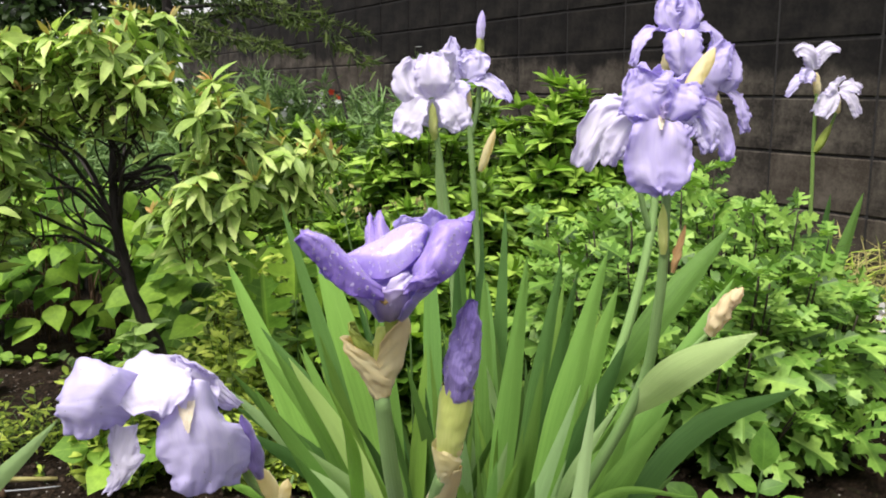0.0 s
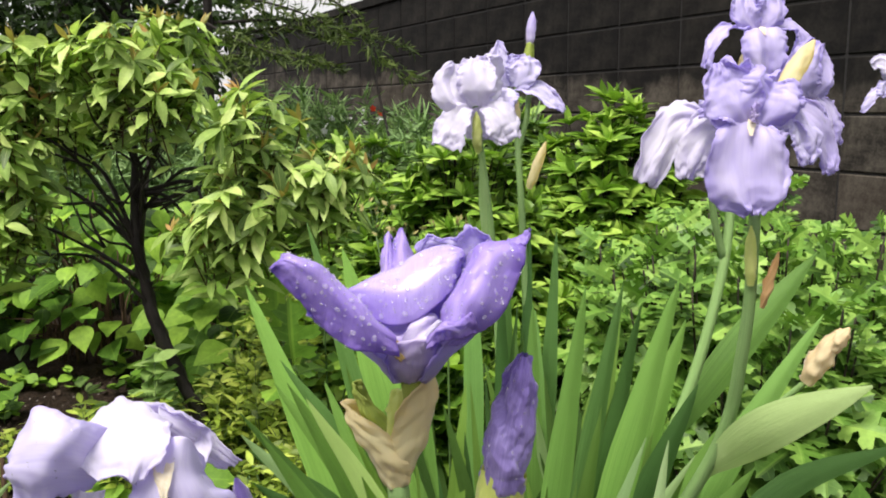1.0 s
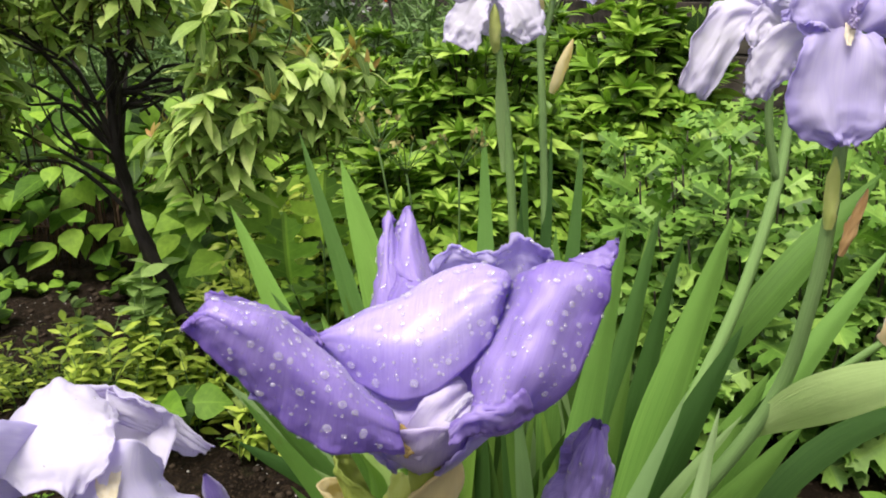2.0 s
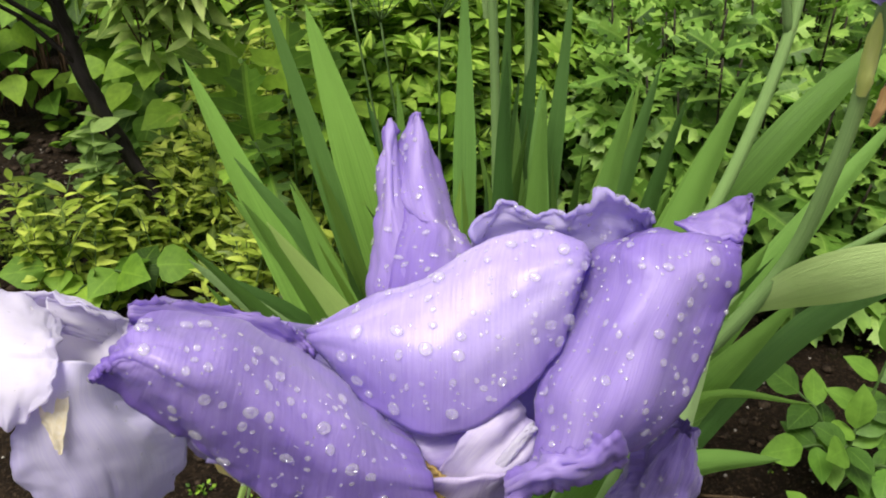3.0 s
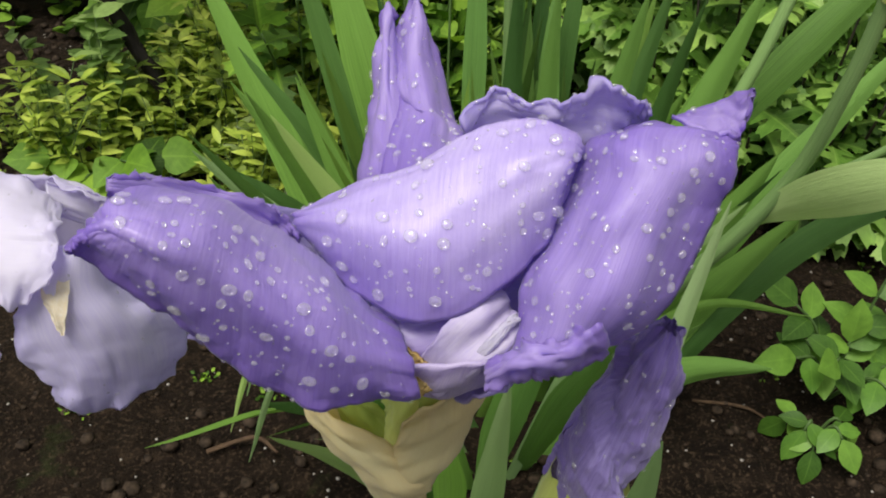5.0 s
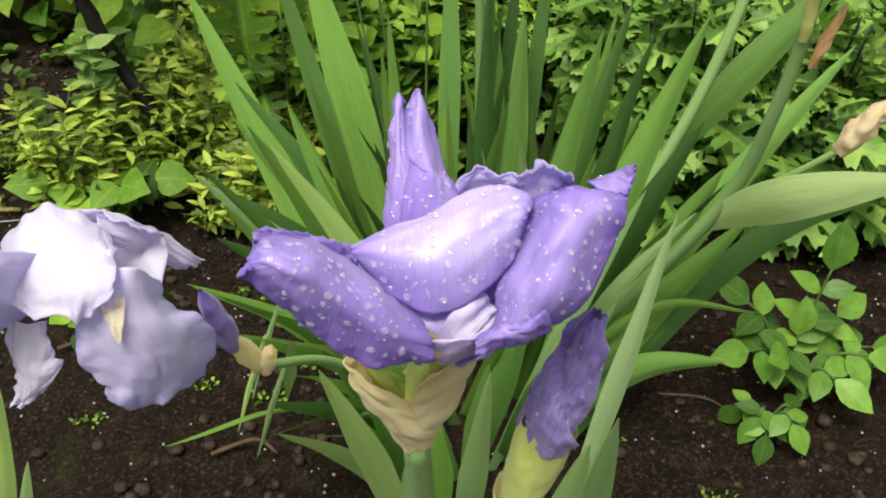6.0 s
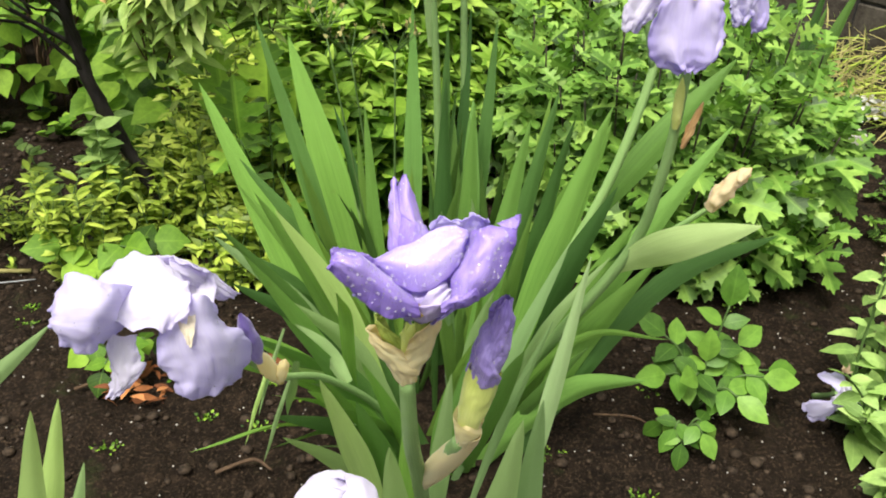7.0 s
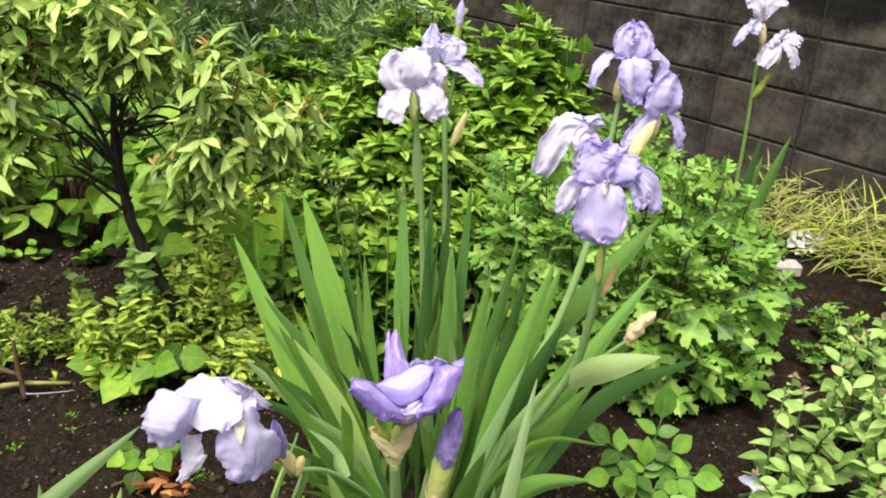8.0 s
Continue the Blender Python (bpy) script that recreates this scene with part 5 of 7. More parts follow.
def pale_iris():
    """The large near-white bloom on a fallen stem, with a dark bud beside it."""
    at = np.array((-0.24, 0.66, 0.49))
    f = thing("pale_iris", (-0.03, 0.97, 0.0), "near-white lilac iris bloom on a leaning stem", "flower")
    for name, rows, mat, seed in (("fall", W_LEFT, PALE_LILAC, 1.0), ("standard", W_TOP, WHITE, 2.0), ("fall", W_BACK, WHITE, 3.0), ("fall", W_FRONT, PALE_LILAC, 4.0), ("fall", W_NARROW, WHITE, 5.0)):
        p = ruffle(patch(cage(rows, at), 72, 52), 0.0038, 3.2, 0.0006, seed * 3.3, True, 0.0011, 0.0012, 1.6)
        p = frayed(ruffle(p, 0.0010, 9, 0.0, seed), 0.0022, 4, seed)
        ob = part(name, sheet(p), mat, f, "", 0.0008)
        water_drops(p, 26, int(seed) + 40, ob, big=0.0011)
    # standards that close the bloom behind
    for k, rows in enumerate(((((20, 20, -16), (30, 26, -10), (40, 20, -14)), ((-20, 40, 8), (10, 52, 12), (40, 46, 4)), ((-18, 26, 34), (6, 32, 36), (28, 32, 26))), (((4, 10, -16), (10, 4, -18), (16, 12, -16)), ((-30, 24, 0), (-14, 4, -6), (10, 0, -8)), ((-52, 16, 16), (-36, 0, 8), (-10, -10, 14))))):
        p = ruffle(patch(cage(rows, at), 28, 26), 0.0025, 7, 0.0008, 20.0 + k, True, 0.002)
        part("standard", sheet(p), WHITE, f, "", 0.0008)
    p = petal_strip(at + np.array(((31, -20, 22), (33, -28, 14), (35, -33, 5), (36, -36, -6))) / 1000, (0.0075, 0.0070, 0.0045, 0.0010), cup=0.2, rim=0.0006, freq=14, nu=24, nv=14)
    part("beard", sheet(p), BEARD_PALE, f, "pale yellow beard")
    p = petal_strip(at + np.array(((26, -19, 16), (28, -24, 11), (30, -28, 4))) / 1000, (0.0040, 0.0046, 0.0012), cup=0.2, rim=0.0006, freq=14, nu=18, nv=12)
    part("beard", sheet(p), BEARD_MAT, f, "golden root of the beard")
    part("perianth_tube", tube([at + (0.05, 0.07, -0.09), at + (0.03, 0.04, -0.05), at + (0.01, 0.012, -0.015), at + (0.005, 0.005, 0.0)], (0.006, 0.007, 0.010, 0.014), 12), STYLE_MAT, f)
    spindle_bud(f, (-0.172, 0.716, 0.398), (-0.178, 0.689, 0.471), 0.0085, BUD_VIOLET, "bud", "dark violet furled bud", 1.6)
    spindle_bud(f, (-0.162, 0.745, 0.352), (-0.174, 0.718, 0.408), 0.0080, SPATHE, "spathe", "papery cream spathe")
    spindle_bud(f, (-0.160, 0.742, 0.350), (-0.150, 0.735, 0.385), 0.0065, SPATHE, "spathe", "papery cream spathe")
    part("stem", tube([(-0.163, 0.748, 0.352), (-0.12, 0.82, 0.29), (-0.06, 0.90, 0.17), (-0.02, 0.98, 0.0)], (0.0038, 0.0042, 0.005, 0.006), 10, 24), STEM, f)
    part("side_stalk", tube([(-0.163, 0.748, 0.352), (-0.185, 0.74, 0.38), (-0.19, 0.73, 0.40)], (0.005, 0.005, 0.005), 8), STEM, f)
    part("bract_leaf", blade((-0.15, 0.80, 0.33), (-0.175, 0.86, 0.20), 0.012, 0.0, 20), BLADE_PALE, f)
    part("bract_leaf", blade((-0.10, 0.85, 0.26), (-0.16, 0.87, 0.33), 0.03, 0.05, 30), BLADE_PALE, f)


pale_iris()


def shaped_bloom(f, heart, petals, seed, spathe=None, sheath=None):
    """A bloom of separately shaped petals. petals: name, material, midline in millimetres from the heart, half widths, and where it faces."""
    at = np.array(heart, float)
    for k, (name, mat, line, halves, *face) in enumerate(petals):
        p = petal_strip(at + np.array(line, float) / 1000, [w / 1000 for w in halves], face[0] if face else (0, -1, 0.35), 0.06 if name == "fall" else 0.12, 0.0042, 5.0, seed + 1.7 * k)
        part(name, sheet(p), mat, f, "", 0.0007)
    if spathe:
        low, high, r = spathe
        spindle_bud(f, at + np.array(low) / 1000, at + np.array(high) / 1000, r / 1000, sheath or SPATHE, "spathe", "papery cream spathe", 0.8)


def beard(f, heart, line, w):
    p = petal_strip(np.array(heart) + np.array(line, float) / 1000, [w / 1000 * k for k in (0.8, 1.0, 0.9, 0.4)], cup=0.3, rim=0.0008, nu=16, nv=10)
    part("beard", sheet(p), BEARD_PALE, f, "pale yellow beard")


def standing_irises():
    # the tall lilac one in front
    f = thing("lilac_iris", (0.10, 1.08, 0.0), "tall lilac bearded iris with a large bloom", "flower")
    heart = (0.242, 0.905, 0.712)
    shaped_bloom(f, heart, (
        ("fall", LILAC, ((-2, 4, 0), (-5, -12, 4), (-8, -25, -12), (-9, -31, -40), (-6, -33, -62), (-3, -32, -76)), (7, 22, 35, 38, 30, 10)),
        ("fall", WHITE, ((-14, 4, 2), (-36, 2, -2), (-52, 4, -22), (-58, 6, -48)), (8, 14, 16, 8), (-0.5, -0.8, 0.3)),
        ("fall", LILAC, ((14, 4, 5), (38, 4, 15), (58, 5, 3), (72, 8, -20), (76, 8, -44)), (8, 14, 17, 17, 11), (0.6, -0.75, 0.35)),
        ("fall", PALE_LILAC, ((16, 2, 4), (36, -2, 6), (46, -6, -12), (50, -6, -34)), (7, 13, 15, 9), (0.3, -0.9, 0.3)),
        ("standard", LILAC, ((-6, -8, 0), (-18, -16, 18), (-24, -12, 38), (-32, -4, 58)), (14, 28, 27, 7)),
        ("standard", LILAC, ((6, -5, 2), (12, -11, 20), (16, -7, 36), (22, 3, 47)), (14, 28, 30, 18)),
        ("standard", LILAC, ((0, 8, 4), (-2, 18, 28), (-6, 16, 46), (-4, 8, 53)), (14, 32, 34, 22)),
        ("standard", LILAC, ((-16, -10, 6), (-28, -12, 14), (-40, -8, 16), (-48, -2, 12)), (8, 13, 11, 5), (0, -0.6, 0.8)),
        ("style_arm", STYLE_MAT, ((0, 0, 4), (-2, -14, 12), (-5, -24, 12)), (5, 8, 6)),
    ), 3.0, ((6, 2, -44), (3, 0, -2), 5.5))
    beard(f, heart, ((-3, -8, 7), (-5, -16, 6), (-7, -22, 0), (-8, -26, -7)), 3.5)
    part("stem", tube([(0.248, 0.908, 0.68), (0.250, 0.908, 0.60), (0.249, 0.920, 0.50), (0.238, 0.955, 0.38), (0.17, 1.02, 0.19), (0.10, 1.08, -0.01)], (0.0048, 0.0052, 0.006, 0.007, 0.0085, 0.010), 10, 40), STEM, f)
    part("bract_leaf", blade((0.229, 0.970, 0.345), (0.321, 0.808, 0.502), 0.042, 0.0, 55, 0.05, 0.2, 24, True), BOAT_LEAF, f, "pale green boat-shaped bract")
    part("side_stalk", tube([(0.243, 0.955, 0.385), (0.275, 0.925, 0.43), (0.305, 0.90, 0.476)], (0.004, 0.0035, 0.003), 8), STEM, f)
    spindle_bud(f, (0.303, 0.90, 0.472), (0.325, 0.888, 0.527), 0.0100, DRY, "dried_bloom", "dried cream shrivelled bloom", 2.2, 0.16)
    spindle_bud(f, (0.316, 0.893, 0.503), (0.333, 0.886, 0.530), 0.0075, DRY, "dried_bloom", "dried cream shrivelled bloom", 2.6, 0.16)
    spindle_bud(f, (0.258, 0.900, 0.545), (0.268, 0.893, 0.600), 0.0036, DRY_BROWN, "dried_bract", "brown withered bract", 2.0, 0.3)
    spindle_bud(f, (0.248, 0.905, 0.565), (0.245, 0.902, 0.622), 0.0056, SHEATH, "bract", "cream papery bract", 1.0)
    spindle_bud(f, (0.272, 0.935, 0.735), (0.309, 0.950, 0.790), 0.0100, SPATHE, "spathe", "papery cream spathe", 0.8)
    part("side_stalk", tube([(0.250, 0.912, 0.60), (0.262, 0.93, 0.68), (0.273, 0.935, 0.738)], (0.004, 0.004, 0.004), 8), STEM, f)
    # the one behind it with three blooms
    f = thing("lilac_iris", (0.12, 1.2, 0.0), "tall lilac iris with a bloom at the top and side blooms", "flower")
    heart = (0.348, 1.255, 0.822)
    shaped_bloom(f, heart, (
        ("fall", LILAC, ((2, -2, 0), (3, -20, 2), (5, -32, -18), (8, -34, -46), (12, -32, -72)), (8, 24, 30, 24, 12)),
        ("fall", LILAC, ((-12, -4, 4), (-42, -16, 6), (-62, -28, -14), (-70, -32, -46)), (7, 10, 12, 8), (-0.4, -0.5, 0.8)),
        ("fall", LILAC, ((18, 0, 4), (46, 2, 8), (60, 2, -12), (52, 0, -38)), (8, 12, 14, 9), (0.4, -0.6, 0.7)),
        ("standard", LILAC, ((-4, -6, 2), (-14, -13, 18), (-17, -8, 38), (-6, 2, 58)), (9, 18, 17, 6)),
        ("standard", LILAC, ((6, -6, 2), (14, -11, 18), (16, -8, 40), (5, 2, 62)), (9, 19, 17, 6)),
        ("standard", LILAC, ((0, 8, 2), (0, 18, 24), (0, 14, 46), (0, 6, 60)), (12, 28, 26, 10)),
    ), 5.0, ((-16, -2, -70), (-12, -6, -22), 9))
    beard(f, heart, ((1, -8, 5), (2, -15, 5), (3, -22, 1), (4, -27, -6)), 3.5)
    heart = (0.405, 1.225, 0.739)
    shaped_bloom(f, heart, (
        ("standard", LILAC, ((-4, -8, -2), (-12, -18, 18), (-6, -14, 46), (8, -4, 70)), (16, 24, 20, 8)),
        ("standard", LILAC, ((8, -4, -2), (18, -6, 20), (18, -2, 46), (14, 0, 64)), (14, 20, 17, 8), (0.5, -0.85, 0.2)),
        ("standard", LILAC, ((0, 8, 0), (4, 16, 24), (8, 10, 50), (12, 4, 64)), (14, 24, 18, 8)),
        ("fall", LILAC, ((10, 0, 2), (28, -2, -12), (38, -4, -38), (42, -2, -62)), (6, 10, 13, 7), (0.4, -0.9, 0.2)),
        ("fall", LILAC, ((-8, -2, 2), (-24, -8, -16), (-44, -12, -46), (-58, -10, -66)), (8, 15, 18, 10), (-0.3, -0.9, 0.2)),
    ), 6.0, ((-8, 6, -44), (0, 2, -4), 8))
    knee = (0.234, 1.195, 0.726)
    shaped_bloom(f, knee, (
        ("fall", WHITE, ((54, 4, -26), (30, 0, -12), (4, -8, -14), (-18, -12, -48), (-36, -13, -92)), (8, 15, 21, 23, 17)),
        ("fall", WHITE, ((52, 0, -24), (38, -14, -16), (28, -20, -28), (24, -22, -46)), (9, 17, 16, 7)),
        ("standard", WHITE, ((48, 8, -20), (24, 10, -6), (2, 8, -8), (-18, 4, -26)), (10, 15, 17, 12)),
        ("fall", WHITE, ((46, 0, -16), (38, -6, -48), (28, -6, -84)), (9, 14, 9)),
        ("standard", PALE_LILAC, ((54, 4, -16), (46, -10, 0), (60, -8, 8)), (10, 18, 10)),
    ), 7.0, ((52, 10, -60), (50, 4, -18), 8))
    part("stem", tube([(0.345, 1.262, 0.80), (0.325, 1.24, 0.64), (0.305, 1.21, 0.50), (0.25, 1.2, 0.30), (0.12, 1.2, -0.01)], (0.004, 0.0055, 0.0065, 0.008, 0.010), 10, 34), STEM, f)
    part("side_stalk", tube([(0.310, 1.215, 0.53), (0.29, 1.205, 0.60), (0.286, 1.20, 0.67)], (0.005, 0.0045, 0.004), 8), STEM, f)
    part("side_stalk", tube([(0.325, 1.24, 0.62), (0.37, 1.236, 0.67), (0.398, 1.23, 0.705)], (0.005, 0.0045, 0.004), 8), STEM, f)
    part("bract_leaf", blade((0.235, 1.2, 0.27), (0.453, 1.276, 0.528), 0.046, 0.02, 10, 0.0, 0.3, 18, True), BLADE, f)
    # two near-white ones at the back of the clump
    f = thing("white_iris", (0.03, 1.4, 0.0), "tall near-white iris bloom on a slender stem", "flower", "white irises")
    heart = (-0.016, 1.385, 0.728)
    shaped_bloom(f, heart, (
        ("fall", WHITE, ((-6, -4, 2), (-22, -18, 2), (-36, -27, -24), (-46, -30, -56)), (8, 19, 27, 26), (-0.3, -0.9, 0.35)),
        ("fall", WHITE, ((6, -6, 2), (24, -20, 2), (40, -28, -22), (50, -30, -46)), (8, 19, 28, 24), (0.3, -0.9, 0.35)),
        ("fall", WHITE, ((0, 6, 2), (4, 24, 2), (6, 36, -22), (6, 38, -46)), (8, 20, 26, 20), (0, 0.9, 0.35)),
        ("standard", WHITE, ((-8, -4, 2), (-30, -14, 16), (-40, -10, 44), (-30, 0, 68)), (12, 26, 26, 12)),
        ("standard", WHITE, ((4, -8, 4), (2, -22, 26), (0, -14, 56), (-2, 4, 76)), (14, 28, 30, 18)),
        ("standard", WHITE, ((4, 6, 4), (12, 18, 32), (12, 12, 60), (6, 0, 72)), (14, 28, 28, 18)),
    ), 9.0, ((2, -2, -66), (0, -6, -4), 8), SHEATH)
    part("stem", tube([(-0.014, 1.383, 0.70), (0.005, 1.39, 0.54), (0.02, 1.4, 0.3), (0.03, 1.4, -0.01)], (0.005, 0.006, 0.007, 0.009), 10, 26), STEM, f)
    part("bract_leaf", blade((0.0, 1.39, 0.50), (-0.010, 1.375, 0.66), 0.016, 0, 10), BLADE_PALE, f)
    f = thing("white_iris", (0.07, 1.45, 0.0), "tall near-white iris with an upright violet bud", "flower", "white irises")
    heart = (0.038, 1.49, 0.758)
    shaped_bloom(f, heart, (
        ("fall", PALE_LILAC, ((10, -4, 2), (36, -14, 2), (60, -18, -14), (84, -20, -36)), (7, 17, 18, 9), (0.2, -0.7, 0.7)),
        ("fall", PALE_LILAC, ((-4, -8, 2), (-10, -24, -8), (-12, -28, -40)), (10, 21, 14)),
        ("standard", PALE_LILAC, ((-8, -4, 2), (-20, -10, 24), (-22, -6, 50), (-20, 0, 76)), (10, 20, 17, 5)),
        ("standard", PALE_LILAC, ((8, -8, 2), (16, -16, 18), (20, -10, 38), (14, 0, 52)), (12, 26, 25, 12)),
        ("standard", PALE_LILAC, ((0, 8, 4), (4, 14, 30), (2, 8, 54)), (12, 28, 20)),
    ), 10.0, ((8, 2, -64), (4, 0, -4), 9))
    part("stem", tube([(0.046, 1.49, 0.71), (0.056, 1.47, 0.54), (0.066, 1.45, 0.3), (0.07, 1.45, -0.01)], (0.005, 0.006, 0.007, 0.009), 10, 26), STEM, f)
    part("side_stalk", tube([(0.050, 1.485, 0.66), (0.064, 1.49, 0.72), (0.066, 1.50, 0.785)], (0.005, 0.0045, 0.004), 8), STEM, f)
    spindle_bud(f, (0.064, 1.50, 0.778), (0.070, 1.505, 0.842), 0.0088, SEPAL, "bud_sheath", "yellow-green bud sheath", 0.5)
    spindle_bud(f, (0.068, 1.504, 0.825), (0.073, 1.51, 0.880), 0.0078, LILAC, "bud", "lilac closed bud", 1.0)
    spindle_bud(f, (0.066, 1.46, 0.60), (0.092, 1.45, 0.675), 0.0085, SPATHE, "bract", "cream papery bract", 0.6)
    # a lone one by the wall
    f = thing("white_iris", (1.08, 2.4, 0.0), "white iris with two blooms beside the block wall", "flower", "white irises")
    shaped_bloom(f, (1.048, 2.38, 0.771), (
        ("standard", WHITE, ((0, -5, 5), (-15, -15, 40), (-38, -10, 60), (-56, 0, 48)), (12, 26, 26, 14), (0, -0.9, 0.5)),
        ("standard", WHITE, ((5, 5, 10), (20, 5, 48), (46, 0, 64), (70, -4, 56)), (10, 22, 21, 10), (0, -0.8, 0.6)),
        ("standard", WHITE, ((0, -2, 0), (-8, -8, 28), (-14, -6, 48)), (14, 26, 18)),
        ("fall", PALE_LILAC, ((-4, -5, 2), (-22, -20, -6), (-30, -26, -34)), (12, 26, 18)),
        ("fall", PALE_LILAC, ((-20, -8, 2), (-56, -20, -30), (-80, -20, -72)), (10, 14, 7), (-0.3, -0.8, 0.4)),
    ), 12.0, ((18, 4, -70), (8, 0, -4), 11))
    shaped_bloom(f, (1.114, 2.37, 0.715), (
        ("fall", WHITE, ((-8, -5, 2), (-30, -20, -26), (-56, -25, -70)), (13, 30, 24), (-0.2, -0.9, 0.3)),
        ("fall", WHITE, ((8, -5, 2), (36, -15, -22), (60, -18, -72)), (13, 20, 14), (0.2, -0.9, 0.3)),
        ("standard", WHITE, ((0, -5, 4), (-10, -14, 12), (-20, -8, 24)), (20, 34, 24)),
        ("standard", WHITE, ((8, 0, 4), (42, 0, 14), (70, 0, -2)), (13, 22, 14), (0.1, -0.8, 0.5)),
    ), 13.0, ((6, 4, -66), (2, 0, -6), 11))
    part("stem", tube([(1.062, 2.38, 0.72), (1.065, 2.385, 0.58), (1.075, 2.39, 0.35), (1.08, 2.4, -0.01)], (0.0045, 0.005, 0.006, 0.008), 10, 24), STEM_DARK, f)
    part("side_stalk", tube([(1.066, 2.385, 0.54), (1.10, 2.38, 0.59), (1.118, 2.37, 0.66)], (0.0045, 0.004, 0.0035), 8), STEM_DARK, f)
    spindle_bud(f, (1.07, 2.38, 0.54), (1.105, 2.37, 0.62), 0.012, SEPAL, "bract", "green bract", 0.6)
    for tip, w in (((1.02, 2.36, 0.36), 0.04), ((1.12, 2.37, 0.42), 0.03), ((1.22, 2.38, 0.42), 0.04), ((0.98, 2.4, 0.28), 0.04), ((1.16, 2.42, 0.34), 0.035)):
        part("leaf", blade((1.08 + (tip[0] - 1.08) * 0.3, 2.4, -0.01), tip, w, 0.0, rnd(-30, 30)), BLADE, f)
    # a bloom low at the front
    f = thing("pale_iris", (-0.09, 0.6, 0.0), "near-white iris bloom low in front of the clump", "flower")
    for k, (dx, dy, dz, a0, a1) in enumerate(((-0.004, 0.0, 0.0, 0.0, 6.2832), (0.012, 0.006, -0.004, -2.2, 1.8), (0.0, 0.012, -0.006, 0.2, 3.4))):
        rows = []
        for th in (0.0, 0.5, 0.95, 1.35, 1.7):
            rows.append([(-0.088 + dx + 0.024 * math.sin(th) * math.cos(q), 0.525 + dy + 0.024 * math.sin(th) * math.sin(q), 0.410 + dz + 0.026 * math.cos(th)) for q in np.linspace(a0, a1, 7)])
        part("standard", sheet(ruffle(patch(rows, 26, 26), 0.0025, 5, 0.0006, 31.0 + k, True, 0.0012)), WHITE, f, "", 0.0007)
    part("stem", tube([(-0.09, 0.53, 0.425), (-0.09, 0.55, 0.2), (-0.09, 0.6, -0.01)], (0.005, 0.006, 0.008), 10), STEM, f)


standing_irises()


# ---- iris leaves ----
def iris_clump():
    c = thing("iris_clump", (0.02, 1.08, 0.0), "dense clump of green sword-shaped iris leaves", "plant")

    def leaf(base, tip, width, bow=0.0, turn=0.0, side=0.0, mat=BLADE):
        part("leaf", blade((*base, -0.01), tip, (0.78 if base[1] > 0.9 else 0.85) * width, bow, turn + rnd(-28, 28), side, rnd(0.12, 0.34)), mat, c)

    leaf((-0.14, 1.14), (-0.318, 1.178, 0.505), 0.052, 0.04, 8, 0, BLADE_LIT)
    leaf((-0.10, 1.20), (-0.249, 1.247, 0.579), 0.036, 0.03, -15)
    leaf((-0.08, 1.28), (-0.219, 1.343, 0.525), 0.070, 0.03, 5, 0, BLADE_LIT)
    leaf((-0.06, 1.12), (-0.092, 1.129, 0.498), 0.032, 0.0, 30)
    leaf((-0.06, 1.00), (-0.255, 0.935, 0.423), 0.044, 0.10, 10)
    leaf((-0.05, 1.02), (-0.215, 0.980, 0.440), 0.042, 0.08, -10)
    leaf((-0.05, 0.98), (-0.235, 0.880, 0.315), 0.046, 0.12, 20)
    leaf((-0.02, 1.35), (-0.030, 1.431, 0.561), 0.044, 0.0, 12, 0, BLADE_LIT)
    leaf((0.03, 1.38), (0.030, 1.45, 0.520), 0.030, 0.0, -25)
    leaf((0.05, 1.38), (0.068, 1.47, 0.545), 0.030, 0.0, 10)
    leaf((0.08, 1.36), (0.108, 1.42, 0.540), 0.034, 0.0, 25)
    leaf((0.03, 1.22), (0.020, 1.24, 0.500), 0.040, 0.0, -15)
    leaf((0.06, 1.20), (0.062, 1.22, 0.470), 0.040, 0.0, 15)
    leaf((0.05, 1.07), (0.100, 0.942, 0.557), 0.040, 0.02, 6, 0, BLADE_LIT)
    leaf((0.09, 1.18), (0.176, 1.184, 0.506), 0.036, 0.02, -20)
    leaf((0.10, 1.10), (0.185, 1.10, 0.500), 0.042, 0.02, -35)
    leaf((0.09, 1.04), (0.207, 1.010, 0.549), 0.050, 0.04, 8, 0, BLADE_LIT)
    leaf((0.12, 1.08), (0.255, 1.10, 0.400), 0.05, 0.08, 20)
    leaf((0.14, 1.05), (0.415, 1.146, 0.475), 0.050, 0.06, 10, 0, BLADE_LIT)
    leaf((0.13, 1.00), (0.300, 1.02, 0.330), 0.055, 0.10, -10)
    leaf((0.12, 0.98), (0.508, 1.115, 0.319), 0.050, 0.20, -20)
    leaf((0.07, 0.97), (0.309, 0.995, 0.146), 0.060, 0.20, 0, 0, BLADE_LIT)
    leaf((0.06, 1.0), (0.33, 1.0, 0.215), 0.018, 0.30, 10)
    leaf((0.115, 0.85), (0.170, 0.866, 0.427), 0.026, 0.0, 10, 0, BOAT_LEAF)
    leaf((0.06, 0.90), (0.140, 0.88, 0.330), 0.017, 0.06, 15, 0, BLADE_PALE)
    leaf((-0.04, 0.92), (-0.130, 0.821, 0.294), 0.036, 0.06, 0)
    leaf((-0.05, 0.88), (-0.168, 0.782, 0.239), 0.030, 0.10, 0, 0, BLADE_PALE)
    leaf((0.05, 0.72), (0.070, 0.638, 0.396), 0.040, 0.02, 10, 0, BLADE_PALE)
    leaf((0.095, 0.72), (0.088, 0.650, 0.410), 0.036, 0.0, -5, 0, BLADE_PALE)
